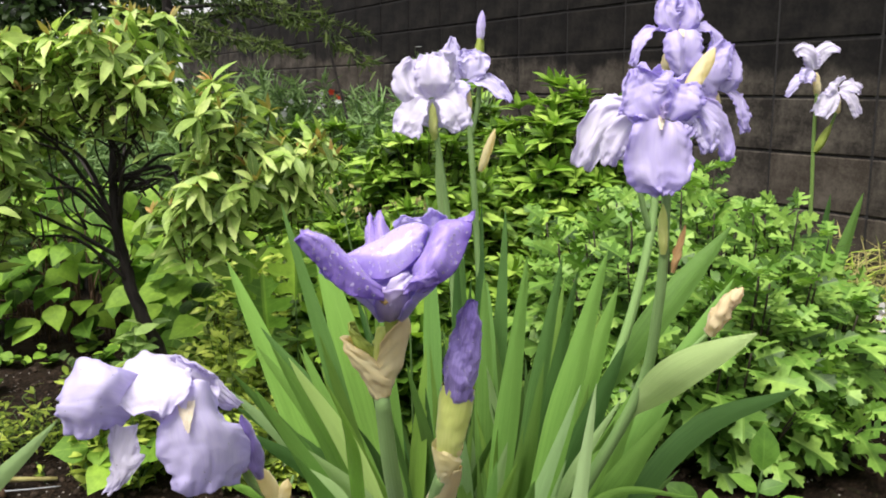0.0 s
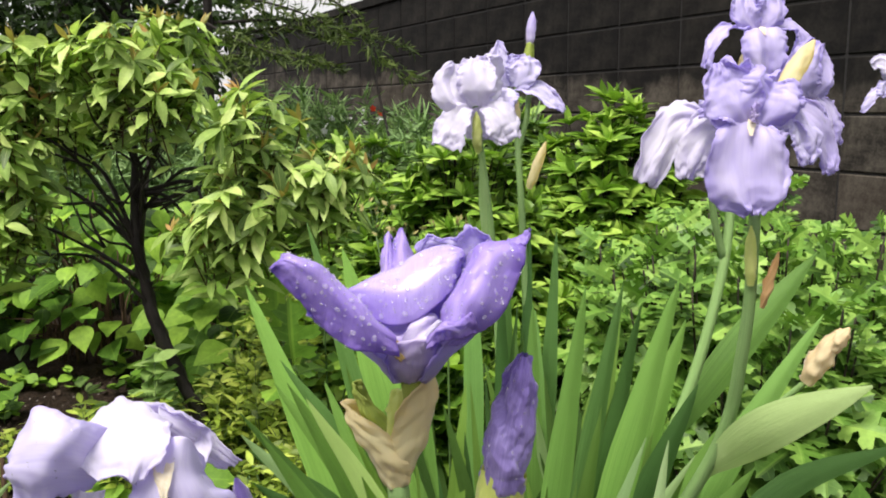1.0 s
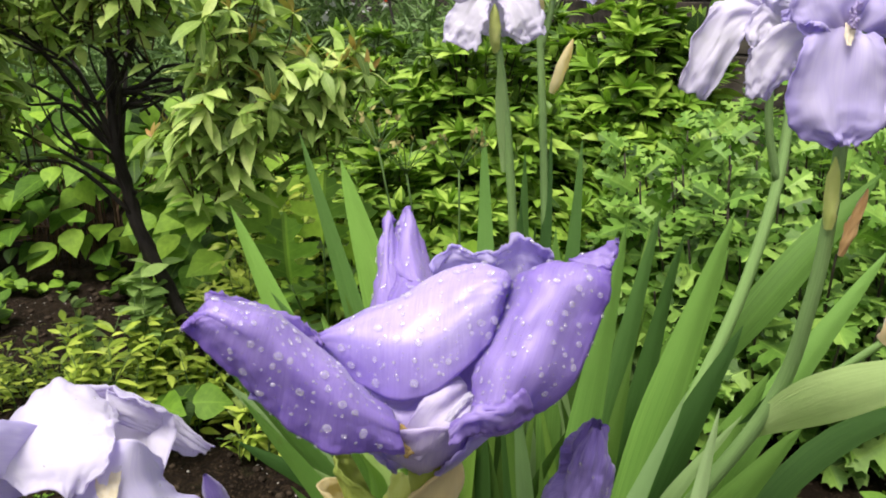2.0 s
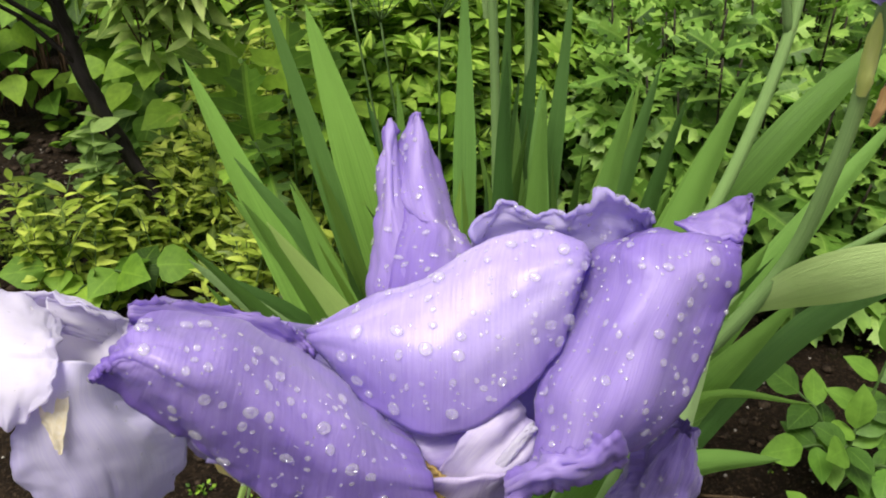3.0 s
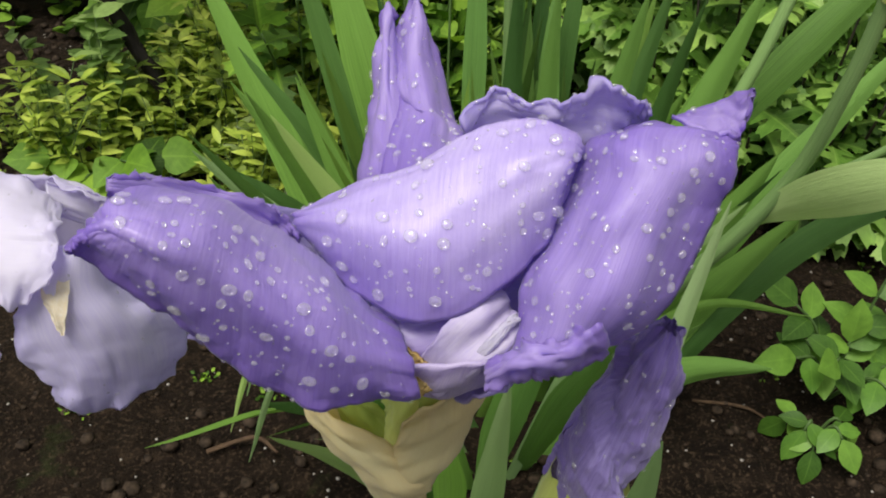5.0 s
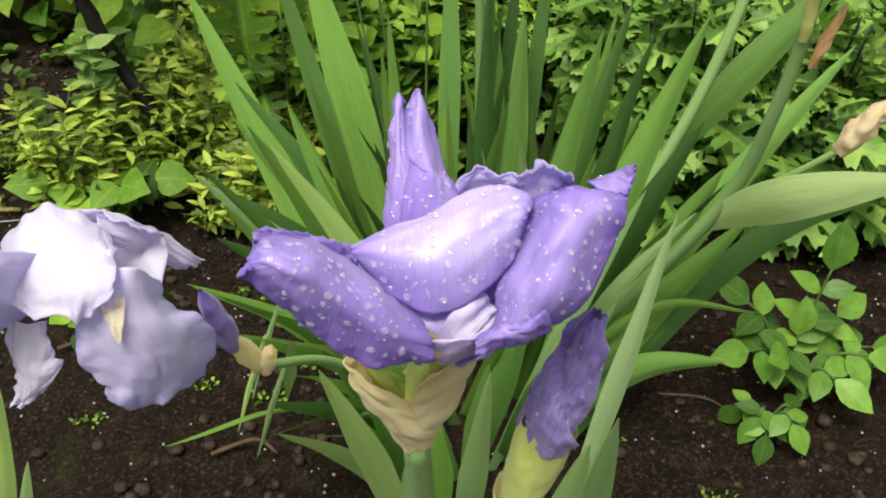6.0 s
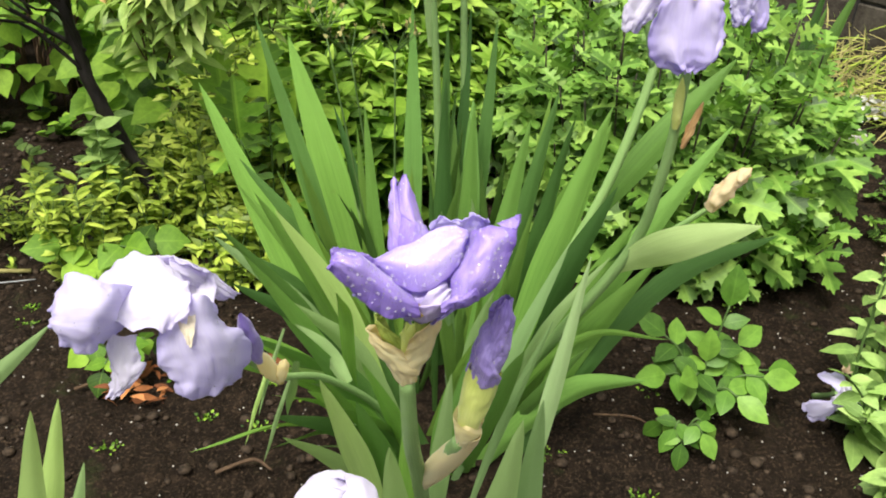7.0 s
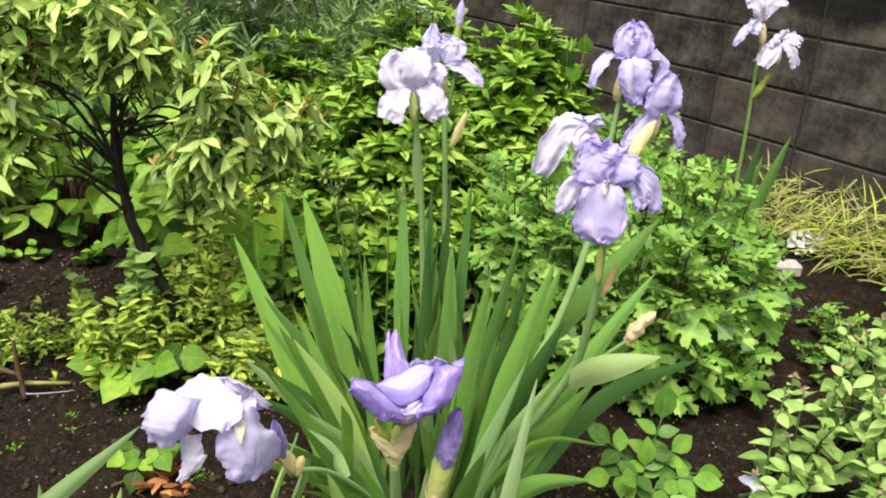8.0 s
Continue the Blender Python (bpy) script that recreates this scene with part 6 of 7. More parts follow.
    leaf((0.0, 0.82), (0.010, 0.708, 0.391), 0.030, 0.0, 15, 0, BLADE_PALE)
    leaf((-0.03, 0.78), (-0.048, 0.687, 0.317), 0.038, 0.0, 5, 0, BLADE_PALE)
    leaf((-0.05, 0.84), (-0.12, 0.75, 0.347), 0.042, 0.03, 15, 0, BLADE_PALE)
    leaf((-0.04, 0.98), (-0.272, 0.781, 0.215), 0.038, 0.16, 12)
    leaf((-0.04, 0.98), (-0.201, 0.867, 0.140), 0.036, 0.18, 12)
    leaf((-0.03, 1.0), (-0.15, 0.90, 0.215), 0.050, 0.15, -10, 0, BLADE_PALE)
    leaf((-0.02, 0.97), (-0.10, 0.84, 0.205), 0.055, 0.14, 10, 0, BLADE_PALE)
    leaf((0.0, 1.02), (-0.225, 1.02, 0.300), 0.040, 0.20, -15)
    leaf((-0.06, 1.06), (-0.285, 1.05, 0.330), 0.040, 0.18, 12)
    leaf((-0.06, 1.06), (-0.200, 1.10, 0.400), 0.036, 0.05, -12)
    for bx, by, tx, ty, tz, w in ((-0.03, 1.0, -0.235, 0.905, 0.36, 0.036), (-0.02, 0.99, -0.205, 0.86, 0.28, 0.034), (-0.05, 1.03, -0.27, 0.98, 0.38, 0.034), (-0.02, 0.96, -0.185, 0.82, 0.235, 0.03), (-0.04, 1.04, -0.25, 1.05, 0.415, 0.036), (-0.01, 0.98, -0.165, 0.89, 0.345, 0.034), (0.0, 0.95, -0.12, 0.80, 0.27, 0.032), (-0.03, 1.02, -0.19, 0.96, 0.43, 0.034), (-0.02, 1.0, -0.26, 0.90, 0.25, 0.032), (-0.06, 1.08, -0.26, 1.12, 0.42, 0.032), (-0.02, 0.94, -0.15, 0.85, 0.16, 0.034)):
        leaf((bx, by), (tx, ty, tz), w, rnd(0.08, 0.16), rnd(-25, 25), 0.0, BLADE_PALE if w == 0.034 else BLADE)
    # low front leaves in the lit copy, brightened by colour alone
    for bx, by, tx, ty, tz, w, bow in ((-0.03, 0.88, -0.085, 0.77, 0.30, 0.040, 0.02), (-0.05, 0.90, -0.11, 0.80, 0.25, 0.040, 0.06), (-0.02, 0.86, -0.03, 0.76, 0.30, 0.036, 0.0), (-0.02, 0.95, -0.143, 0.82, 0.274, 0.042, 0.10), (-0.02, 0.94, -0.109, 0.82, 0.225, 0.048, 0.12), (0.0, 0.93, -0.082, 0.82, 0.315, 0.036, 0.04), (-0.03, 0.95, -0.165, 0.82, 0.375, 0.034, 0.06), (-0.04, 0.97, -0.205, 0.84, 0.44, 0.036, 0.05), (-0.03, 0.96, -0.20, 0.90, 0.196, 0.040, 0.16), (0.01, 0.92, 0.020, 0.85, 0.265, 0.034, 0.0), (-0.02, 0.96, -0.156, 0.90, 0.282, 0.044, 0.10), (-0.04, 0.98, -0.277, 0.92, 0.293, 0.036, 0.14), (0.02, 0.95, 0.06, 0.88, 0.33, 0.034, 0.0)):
        leaf((bx, by), (tx, ty, tz), w, bow, 10, 0.0, BLADE_LIT)
    # withered leaf ends hanging at the clump's foot
    for tx, ty, tz in ((-0.227, 0.85, 0.159), (-0.195, 0.80, 0.18), (-0.21, 0.86, 0.20)):
        part("leaf", blade((tx + 0.035, ty + 0.02, tz + 0.115), (tx, ty, tz), 0.0055, 0.03, 20), BLADE_PALE, c)
    # a narrow leaf that arches over to a dry tip
    part("arched_leaf", blade((-0.10, 0.93, 0.05), (-0.105, 0.80, 0.42), 0.018, 0.22, 30), BLADE, c)
    for k in range(44):
        x, y = rnd(-0.12, 0.16), rnd(1.05, 1.45)
        h = rnd(0.24, 0.42)
        part("leaf", blade((x, y, -0.01), (x + rnd(-0.10, 0.10) + (x - 0.02) * 0.5, y + rnd(-0.05, 0.08), h), rnd(0.012, 0.028), rnd(0, 0.05), rnd(-60, 60), 0, 0.18, 10), GRASSY, c)
    for k in range(30):
        x, y = rnd(-0.10, 0.15), rnd(0.94, 1.25)
        part("leaf", blade((x, y, -0.01), (x + rnd(-0.16, 0.12) + (x - 0.02) * 0.8, y + rnd(-0.1, 0.05), rnd(0.2, 0.42)), rnd(0.010, 0.022), rnd(0, 0.12), rnd(-60, 60), 0, 0.25, 12), GRASSY if k % 3 else BLADE_PALE, c)
    for k in range(8):
        a = rnd(0, 6.28)
        x, y = 0.03 + 0.12 * math.cos(a), 1.12 + 0.16 * math.sin(a)
        part("leaf", blade((x, y, -0.01), (x + 0.16 * math.cos(a) + rnd(-0.05, 0.05), y + 0.12 * math.sin(a) + rnd(-0.05, 0.05), rnd(0.3, 0.45)), rnd(0.03, 0.045), rnd(0.02, 0.08), rnd(-40, 40)), BLADE, c)
    d = thing("iris_clump", (-0.47, 0.72, 0.0), "small clump of iris leaves at the bed's edge", "plant")
    for base, tip, w, bow in (((-0.66, 0.62), (-0.322, 0.650, 0.485), 0.040, 0.12), ((-0.47, 0.76), (-0.406, 0.789, 0.285), 0.034, 0), ((-0.46, 0.70), (-0.372, 0.675, 0.370), 0.040, 0), ((-0.44, 0.72), (-0.37, 0.74, 0.24), 0.030, 0), ((-0.50, 0.72), (-0.47, 0.70, 0.36), 0.038, 0), ((-0.55, 0.75), (-0.62, 0.74, 0.36), 0.04, 0.04)):
        part("leaf", blade((*base, -0.01), tip, 0.75 * w, bow, rnd(-25, 25)), BLADE_PALE, d)


iris_clump()

# ---- low plants and clutter in the bed ----
def weed_patch(x0, x1, y0, y1, count, seed, hmin, hmax, leaf, label, material=None, template=SLIM, skip=None):
    rng = np.random.default_rng(seed)
    w = thing("weed_patch", ((x0 + x1) / 2, (y0 + y1) / 2, 0.0), label, "weeds", "low weeds")
    spots, stalks = [], []
    for _ in range(count):
        x, y = rng.uniform(x0, x1), rng.uniform(y0, y1)
        if wave(x * 5 + seed, y * 5, 1.0) < -0.12 or (skip and skip(x, y)):
            continue
        if ((2 * x - x0 - x1) / (x1 - x0)) ** 4 + ((2 * y - y0 - y1) / (y1 - y0)) ** 4 > 0.75 + 0.6 * wave(x * 7, y * 7, seed):
            continue
        if 0.854 * (x - 1.22) + 0.52 * (y - 3.10) > -0.06:
            continue
        h = rng.uniform(hmin, hmax) * (0.8 + 0.5 * wave(x * 3, y * 3, seed))
        top = np.array((x + rng.normal() * 0.02, y + rng.normal() * 0.02, h))
        line = spline([(x, y, 0), (x, y, h * 0.5), top], 9)
        stalks.append(tube([line[0], line[4], line[8]], (0.0014, 0.0012, 0.0008), 4, 5))
        n = max(6, int(h / 0.010))
        for k in range(n):
            i = min(8, int(1 + 8 * k / n))
            a = rng.uniform(0, 6.28)
            d = np.array((math.cos(a), math.sin(a), rng.uniform(0.0, 1.1)))
            spots.append((line[i], d, np.array((0, -0.2, 1)) + rng.normal(size=3) * 0.3, leaf * rng.uniform(0.6, 1.2), 1.6 if template is SLIM else 1.5))
    part("stem_tangle", join(stalks), GREEN_STALK, w, kind="stuff")
    part("foliage", leaves(template, spots), material or LEAF_WEED, w, kind="stuff")


def clear_of_clump(x, y):
    return x > -0.2 and y < 1.5


weed_patch(-0.76, -0.16, 1.40, 1.84, 1000, 81, 0.06, 0.24, 0.034, "yellow-green low weeds round the shrub's foot", skip=clear_of_clump)
weed_patch(-0.54, -0.12, 1.56, 1.94, 380, 82, 0.16, 0.34, 0.032, "yellow-green weeds behind the iris leaves")
weed_patch(-1.05, -0.74, 1.44, 1.7, 130, 83, 0.04, 0.13, 0.028, "yellow-green low weeds on bare soil")
weed_patch(-0.80, -0.60, 1.48, 1.66, 100, 84, 0.12, 0.32, 0.042, "grey-green weeds beside the black trunk", LEAF_GREY, LANCE)
weed_patch(-1.6, -0.85, 1.9, 2.35, 45, 85, 0.03, 0.07, 0.04, "small weeds on the dark soil", LEAF_ROUND, OVAL)
weed_patch(1.28, 1.85, 1.4, 2.0, 420, 86, 0.1, 0.24, 0.05, "grey-green leafy plants along the path", LEAF_GREY, OVAL)
weed_patch(1.5, 2.0, 1.95, 2.3, 160, 87, 0.1, 0.24, 0.04, "green and yellow weeds before the wall", LEAF_WEED, SLIM)
weed_patch(0.95, 1.25, 1.55, 1.95, 26, 88, 0.04, 0.12, 0.035, "small weeds on the dark soil", LEAF_MUM, LOBED)
weed_patch(-0.32, 0.0, 1.5, 1.7, 60, 89, 0.15, 0.3, 0.05, "green leafy plants behind the iris leaves", LEAF_ROUND, OVAL)
weed_patch(-3.2, -1.4, 1.2, 2.6, 300, 90, 0.05, 0.25, 0.05, "low green plants at the bed's edge", LEAF_ROUND, OVAL)
weed_patch(1.5, 2.6, 0.5, 1.7, 220, 91, 0.05, 0.25, 0.05, "low green plants at the bed's edge", LEAF_GREY, OVAL)


def seedling(at, tops, leaf, name, label, material, template=OVAL, leaflets=5):
    """A young plant of a few compound leaves: terminal leaflet and pairs below it."""
    rng = np.random.default_rng(int(abs(at[0]) * 1000))
    s = thing(name, (*at, 0.0), label, "plant")
    base = np.array((*at, 0.0))
    for top in tops:
        top = np.array(top, float)
        line = spline([base, (base + top) / 2 + (0, 0, 0.03), top], 12)
        part("leaf_stalk", tube([line[0], line[6], line[11]], (0.0024, 0.002, 0.0014), 6, 10), GREEN_STALK, s)
        t = unit(line[11] - line[8])
        side = unit(np.cross(t, (0.1, -0.4, 1)))
        spots = [(top, t * 0.5 + (0, 0, 0.8), np.array((0, -1.0, 0.4)), leaf * 1.35, 1.25) if top[2] > 0.15 else (top, t + (0, 0, -0.1), np.array((0, -0.7, 0.7)), leaf * 1.15, 1.2)]
        for k in range(1, leaflets // 2 + 1):
            i = 11 - 3 * k
            for sgn in (1, -1):
                spots.append((line[max(i, 2)], sgn * side + 0.45 * t + rng.normal(size=3) * 0.12, np.array((0, -0.4, 1)) + rng.normal(size=3) * 0.15, leaf * rng.uniform(0.8, 1.05), 1.2))
        for q in spots:
            part("leaflet", leaves(template, [q]), material, s)


seedling((0.44, 1.10), ((0.464, 1.12, 0.192), (0.373, 1.12, 0.135), (0.529, 1.08, 0.085), (0.410, 1.06, 0.105), (0.363, 1.06, 0.105), (0.48, 1.05, 0.07), (0.55, 1.11, 0.075), (0.44, 1.10, 0.10), (0.50, 1.13, 0.11)), 0.049, "rose_seedling", "young plant with fresh green toothed leaflets", LEAF_ROSE)
seedling((0.39, 1.02), ((0.37, 1.0, 0.05), (0.41, 0.99, 0.05), (0.38, 0.985, 0.035), (0.42, 1.015, 0.045), (0.36, 1.025, 0.04)), 0.036, "young_plant", "small rosette of round green leaves on dark soil", LEAF_ROSE, OVAL, 3)
seedling((-0.60, 1.46), ((-0.67, 1.42, 0.10), (-0.55, 1.42, 0.10), (-0.62, 1.40, 0.07), (-0.51, 1.46, 0.09), (-0.69, 1.48, 0.08)), 0.056, "young_plant", "broad-leaved young plant among the weeds", LEAF_ROUND, BROAD, 3)
seedling((-0.50, 1.19), ((-0.54, 1.16, 0.06), (-0.47, 1.15, 0.065), (-0.51, 1.13, 0.04), (-0.45, 1.2, 0.05)), 0.034, "young_plant", "small dark green plant on the bare soil", LEAF_ROUND, BROAD, 3)
seedling((0.44, 2.3), ((0.43, 2.2, 0.64), (0.48, 2.22, 0.68), (0.45, 2.2, 0.60)), 0.036, "sapling", "thin sapling with a few round leaves above the azalea", LEAF_ROUND, BROAD, 3)
seedling((-0.30, 1.58), ((-0.36, 1.5, 0.33), (-0.28, 1.48, 0.36), (-0.24, 1.52, 0.31), (-0.33, 1.46, 0.30)), 0.085, "young_plant", "broad lobed-leaf plant beside the shrub", LEAF_ROUND, LOBED, 3)


def campion(at, tops, seed):
    """A loose plant with paired grey-green leaves and faded flower heads."""
    rng = np.random.default_rng(seed)
    s = thing("campion", (*at, 0.0), "loose grey-green plant with faded pinkish flower heads", "plant", "campions")
    for top in tops:
        base = np.array((at[0] + rng.normal() * 0.02, at[1] + rng.normal() * 0.02, 0.0))
        top = np.array(top, float)
        line = spline([base, (base + top) / 2 + (rng.normal() * 0.015, rng.normal() * 0.015, 0), top], 14)
        part("stalk", tube([line[0], line[7], line[13]], (0.0026, 0.0022, 0.0014), 6, 12), GREEN_STALK, s)
        spots = []
        for i in (2, 5, 7, 9, 11, 12):
            a = rng.uniform(0, 3.14)
            for q in (a, a + 3.14):
                d = np.array((math.cos(q), math.sin(q), rng.uniform(-0.25, 0.9)))
                spots.append((line[i], d, np.array((0, -0.3, 1)) + rng.normal(size=3) * 0.35, rng.uniform(0.038, 0.076) * (1.2 - i / 18), 1.1))
        for q in spots:
            part("leaf", leaves(LANCE, [(*q[:4], 1.25)]), LEAF_GREY, s)
        head = [(line[13], any_dir() + (0, 0, 0.6), any_dir(), rng.uniform(0.008, 0.015), 1.0) for _ in range(9)]
        part("flower_head", leaves(LANCE, head), BLOSSOM_PINK if rng.uniform() < 0.55 else LEAF_GREY, s)


campion((0.66, 1.03), ((0.60, 1.0, 0.16), (0.66, 1.03, 0.22), (0.70, 0.98, 0.19), (0.62, 0.95, 0.12), (0.649, 1.056, 0.297)), 95)
campion((0.78, 1.15), ((0.72, 1.12, 0.26), (0.80, 1.14, 0.30), (0.86, 1.10, 0.27), (0.78, 1.08, 0.22), (0.84, 1.2, 0.31), (0.74, 1.2, 0.24)), 96)
campion((0.70, 0.88), ((0.64, 0.86, 0.15), (0.70, 0.85, 0.2), (0.76, 0.9, 0.21), (0.66, 0.92, 0.13)), 97)
campion((0.95, 1.32), ((0.9, 1.28, 0.28), (0.96, 1.3, 0.32), (1.02, 1.34, 0.3), (0.94, 1.38, 0.26), (1.06, 1.28, 0.27)), 98)
for cx, cy, sd in ((0.90, 1.06, 101), (1.02, 1.24, 102), (1.12, 1.42, 103), (1.24, 1.58, 104), (0.82, 0.92, 105), (1.2, 1.3, 106), (1.34, 1.78, 107)):
    campion((cx, cy), [(cx + rnd(-0.1, 0.1), cy + rnd(-0.1, 0.08), rnd(0.17, 0.3)) for _ in range(7)], sd)
campion((1.08, 1.12), ((1.02, 1.08, 0.28), (1.1, 1.1, 0.3), (1.14, 1.16, 0.26), (1.06, 1.18, 0.3)), 99)

fallen = thing("fallen_bloom", (0.635, 1.04, 0.0), "faded grey-lilac iris bloom low among the leaves", "flower")
bloom(fallen, (0.64, 1.045, 0.07), 0.46, -150, (PALE_LILAC, WHITE), 33, tilt=50, wide=0.9, spathe=False)
part("stem", tube([(0.635, 1.05, 0.08), (0.645, 1.09, 0.04), (0.66, 1.14, -0.005)], (0.004, 0.005, 0.006), 8), STEM, fallen)

umbel = thing("seed_head", (-0.05, 1.20, 0.0), "thin stalks with small pale seed heads above the leaves", "plant")
for sx, sy, sz in ((-0.114, 1.20, 0.60), (-0.054, 1.22, 0.60), (-0.149, 1.22, 0.625)):
    part("stalk", tube([(-0.05, 1.20, 0.0), ((sx - 0.05) / 2, 1.20, 0.3), (sx, sy, sz - 0.06)], (0.0022, 0.0018, 0.0012), 5), GREEN_STALK, umbel)
    rays = [(np.array((sx, sy, sz - 0.06)), any_dir() * (1, 1, 0.3) + (0, 0, 1.0)) for _ in range(9)]
    for o, d in rays:
        part("ray", tube([o, o + unit(d) * 0.03, o + unit(d) * 0.05], (0.0008, 0.0006, 0.0005), 4, 5), GREEN_STALK, umbel)
        for _ in range(2):
            part("seed", leaves(OVAL, [(o + unit(d) * rnd(0.04, 0.05), any_dir() + (0, 0, 1), any_dir(), rnd(0.006, 0.010))]), STRAW, umbel)


stick = thing("garden_stick", (-0.30, 3.05, 0.0), "thin dark stick in the bed before the wall", "stick")
part("stick_rod", tube([(-0.30, 2.9, 0.3), (-0.35, 3.0, 0.6), (-0.44, 3.1, 0.95)], (0.006, 0.005, 0.004), 7, 12, 0.3), BARK, stick)


# ---- straw, litter, grit ----
def straw_heap():
    h = thing("straw_heap", (1.6, 2.62, 0.0), "heap of dry yellow straw at the wall's foot", "straw", kind="stuff")
    spots = []
    side = np.array((-WALL_DIR[1], WALL_DIR[0]))
    for _ in range(1900):
        off = rnd(0.03, 0.26)
        xy = WALL_AT + WALL_DIR * rnd(0.35, 1.7) - side * off
        p = np.array((*xy, rnd(0.0, 0.24) * (1 - off * 2.2)))
        d = np.array((rnd(-1, 1), rnd(-0.7, 0.4), rnd(-0.3, 0.7)))
        spots.append((p, d, np.array((0, -0.5, 1)), rnd(0.04, 0.14), 0.7))
    part("straw", leaves(NARROW, spots[:1000]), STRAW, h, kind="stuff")
    part("grass", leaves(NARROW, spots[1000:]), LEAF_WEED, h, "yellow-green grass in the straw", kind="stuff")


straw_heap()


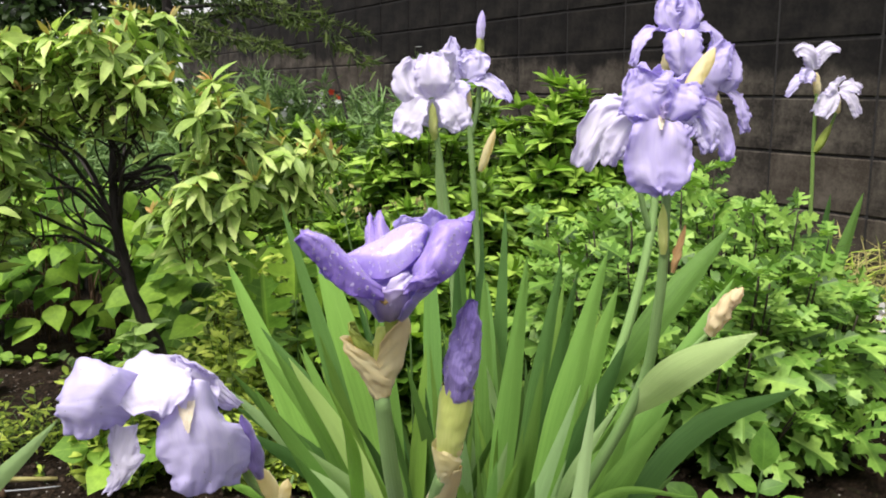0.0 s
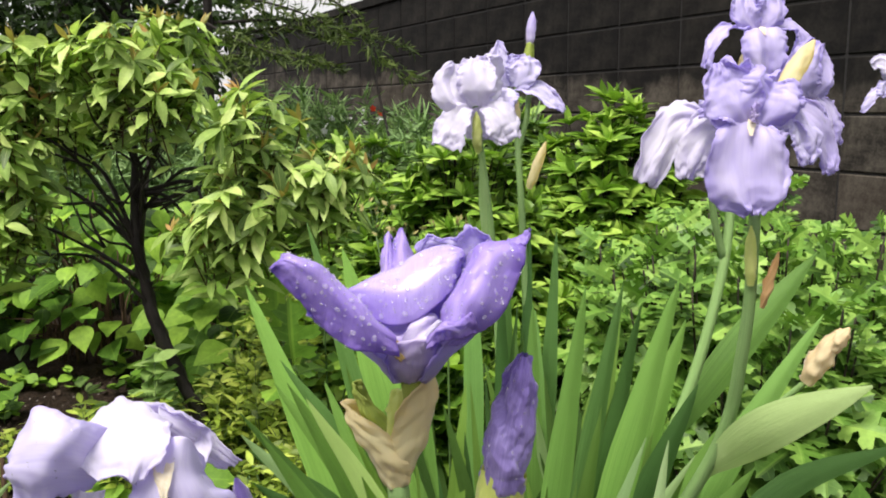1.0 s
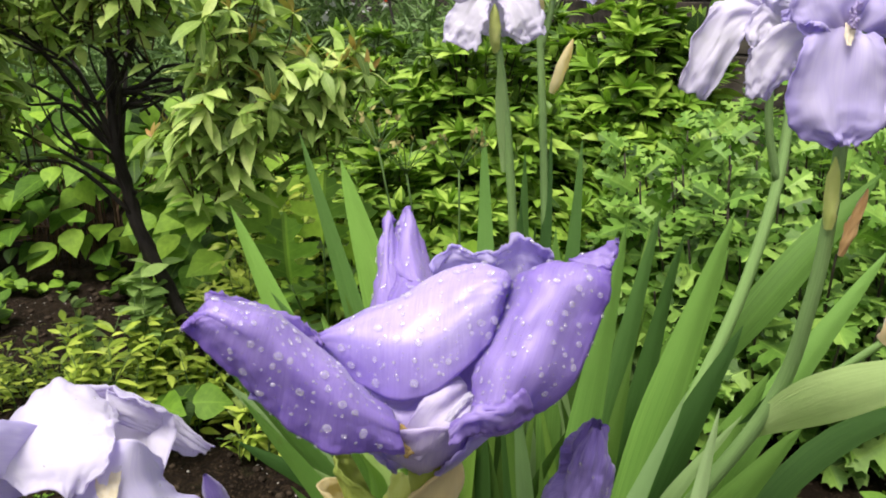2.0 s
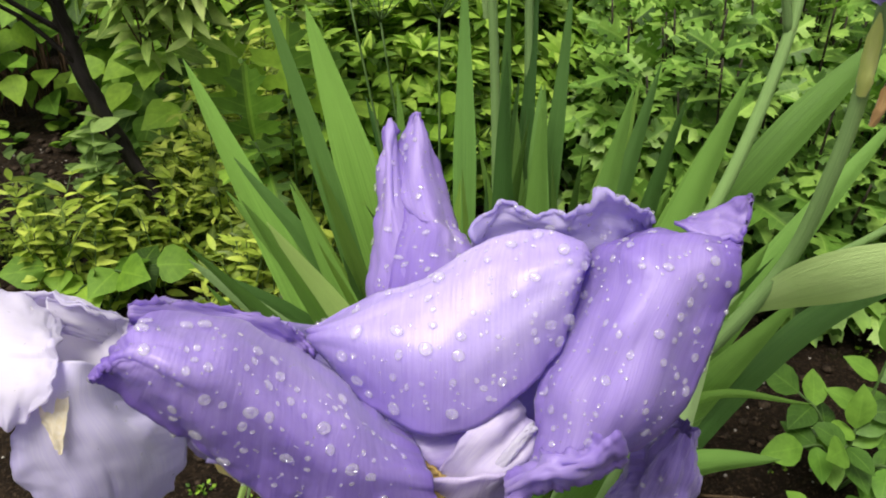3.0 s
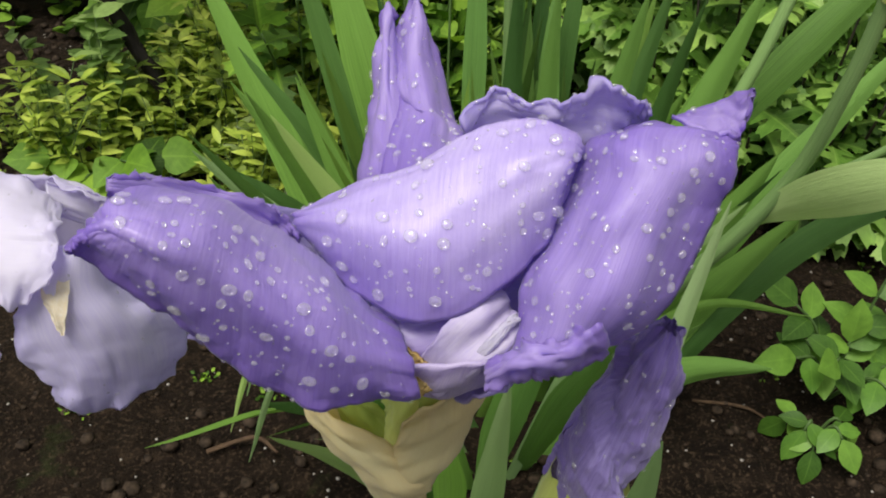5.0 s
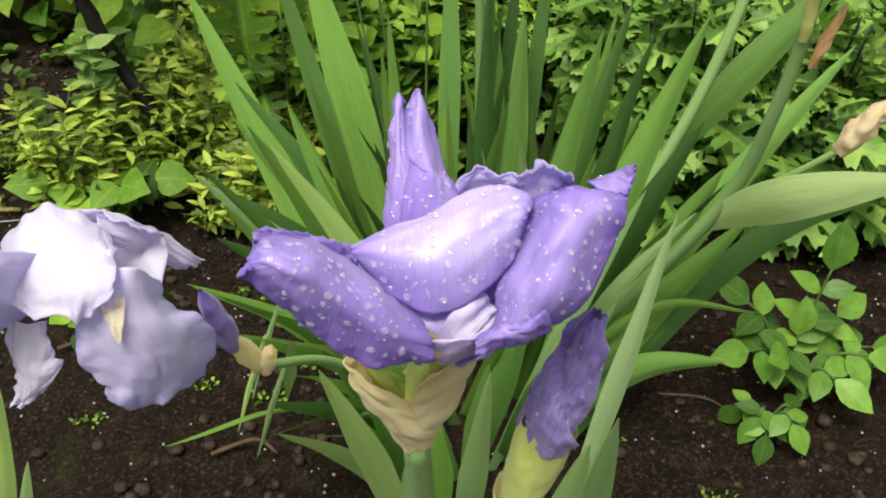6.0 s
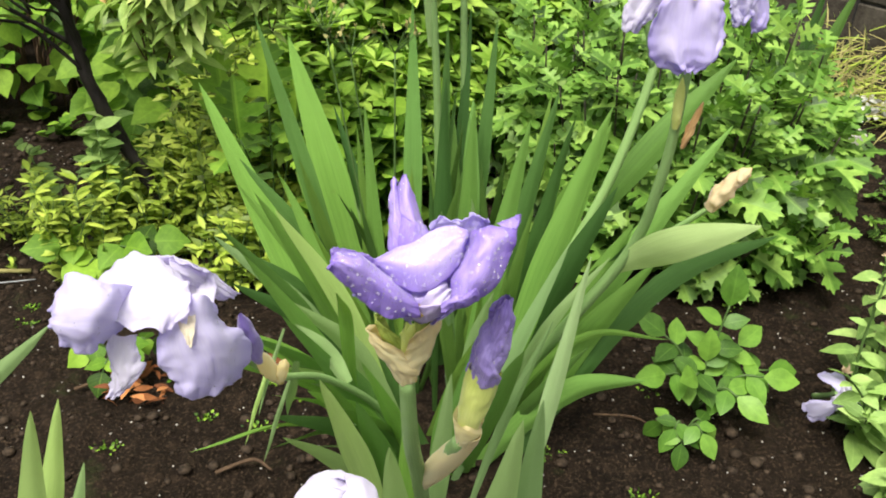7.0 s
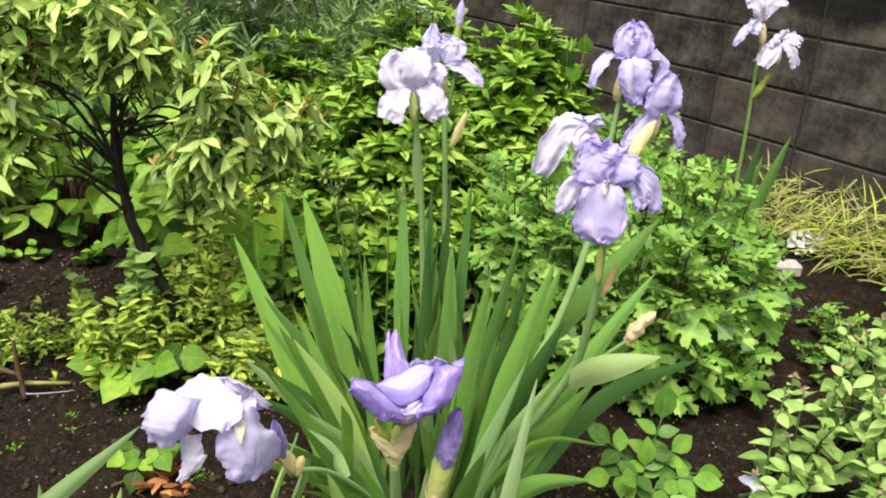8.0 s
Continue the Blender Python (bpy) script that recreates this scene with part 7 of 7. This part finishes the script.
def litter():
    dead = thing("dead_leaf", (-0.47, 1.12, 0.0), "curled rust-brown dead leaf on the soil", "leaf")
    for k in range(34):
        a = rnd(0, 6.28)
        q = ((-0.46 + rnd(-0.042, 0.042), 1.12 + rnd(-0.035, 0.035), rnd(0.006, 0.035)), (math.cos(a), math.sin(a), rnd(-0.2, 0.5)), any_dir() + (0, -0.3, 0.8), rnd(0.018, 0.04), rnd(0.6, 1.1))
        part("lobe", leaves(LANCE, [q]), RUST, dead)
    for x, y in ((-0.27, 1.2), (0.36, 1.42), (-0.2, 1.16)):
        d2 = thing("dead_leaf", (x, y, 0.0), "small brown dead leaf on the soil", "leaf", "small dead leaves")
        part("leaf_blade", leaves(BROAD, [((x, y, 0.012), (rnd(-1, 1), rnd(-1, 1), 0.1), (0.6, -0.5, 0.6), 0.03)]), RUST, d2)
    for pts, r, mat, lab in (
        ([(-1.0, 1.38, 0.01), (-0.88, 1.44, 0.022), (-0.76, 1.47, 0.012)], 0.007, STRAW, "pale dry stick on the soil"),
        ([(-0.84, 1.42, 0.0), (-0.855, 1.44, 0.06), (-0.86, 1.45, 0.13)], 0.006, TWIG, "brown broken twig stuck in the soil"),
        ([(-1.0, 1.5, 0.02), (-0.93, 1.47, 0.05), (-0.86, 1.44, 0.05)], 0.008, TWIG, "brown broken twig on the soil"),
        ([(-0.87, 1.48, 0.03), (-0.85, 1.43, 0.012), (-0.80, 1.42, 0.016), (-0.74, 1.44, 0.012)], 0.0016, WIRE, "bit of pale wire on the soil"),
        ([(-0.30, 0.95, 0.008), (-0.25, 0.97, 0.014), (-0.22, 0.955, 0.008)], 0.003, TWIG, "short twig on the soil"),
        ([(-0.56, 1.13, 0.006), (-0.51, 1.15, 0.012), (-0.45, 1.14, 0.006)], 0.003, TWIG, "short twig on the soil"),
        ([(0.27, 1.08, 0.006), (0.33, 1.07, 0.01), (0.36, 1.05, 0.006)], 0.0022, TWIG, "short twig on the soil"),
    ):
        t = thing("twig", pts[0][:2] + (0.0,), lab, "twig", "loose twigs")
        part("twig_rod", tube(pts, (r, r * 0.9, r * 0.6), 7, 12, 0.3), mat, t)
    st = thing("stone", (1.235, 2.25, 0.0), "pale flat stone on the soil", "stone")
    part("stone_body", box_geo(1.19, 1.28, 2.22, 2.28, -0.01, 0.035, 0.008), STONE, st, smooth=False)
    wh = thing("white_blossom", (1.37, 2.41, 0.0), "cluster of white blossom lying by the wall", "flower")
    part("petal_cluster", leaves(OVAL, [((1.37 + rnd(-0.07, 0.07), 2.41 + rnd(-0.03, 0.03), rnd(0.01, 0.07)), any_dir() + (0, 0, 0.5), (0, -0.3, 1), rnd(0.02, 0.035), 1.4) for _ in range(46)]), BLOSSOM_WHITE, wh, kind="stuff")
    crumbs, grit, sprouts = [], [], []
    for _ in range(8000):
        x, y = rnd(-1.3, 1.3), rnd(0.5, 2.3)
        r = 0.0012 + 0.0100 * RNG.uniform() ** 4
        crumbs.append(blob((x, y, ground_height(x, y) + r * 0.3), r, 0.7, rnd(0, 50), 1))
    for _ in range(1700):
        x, y = rnd(-1.2, 1.2), rnd(0.55, 2.2)
        grit.append(blob((x, y, ground_height(x, y) + 0.001), rnd(0.0007, 0.0026), 0.7, rnd(0, 50), 1))
    for _ in range(70):
        x, y = rnd(-0.8, 0.75), rnd(0.6, 1.5)
        if wave(x * 4, y * 4, 8.0) < 0.0:
            continue
        reach = rnd(0.008, 0.03)
        for _ in range(int(rnd(6, 34))):
            a, q = rnd(0, 6.28), rnd(0, 1)
            sx, sy = x + reach * q * math.cos(a), y + 0.6 * reach * q * math.sin(a)
            sprouts.append(((sx, sy, ground_height(sx, sy) + 0.002), (math.cos(a), math.sin(a), rnd(0.1, 1.0)), any_dir() + (0, -0.2, 1), rnd(0.003, 0.008), 1.3))
    tagged(part("soil_crumbs", join(crumbs), CRUMB), "loose dark soil crumbs", "soil", kind="stuff")
    tagged(part("white_grit", join(grit), SPECK), "scattered white grit on the soil", "grit", kind="stuff")
    tagged(part("sprouts", leaves(OVAL, sprouts), LEAF_ROUND), "tiny green sprouts on the soil", "sprouts", kind="stuff")


litter()

# ---- the wall's blocks ----
block_mesh = None
for col in range(FIRST, LAST):
    for row in range(COURSES):
        if block_mesh is None:
            first = part("block", box_geo(0.004, 0.396, 0.0, 0.1, 0.004, 0.196, 0.005), BLOCK, smooth=False)
            block_mesh = first.data
            bpy.data.objects.remove(first)
        b = new("block", block_mesh)
        b.parent = wall
        side = np.array((-WALL_DIR[1], WALL_DIR[0]))
        off = WALL_DIR * col * 0.4 - side * 0.002 * wave(col * 1.7, row * 2.3, 0.5)
        b.location = (float(off[0]), float(off[1]), COURSE_0 + row * 0.2)
        b.rotation_euler = (0, 0, radians(wall_angle))
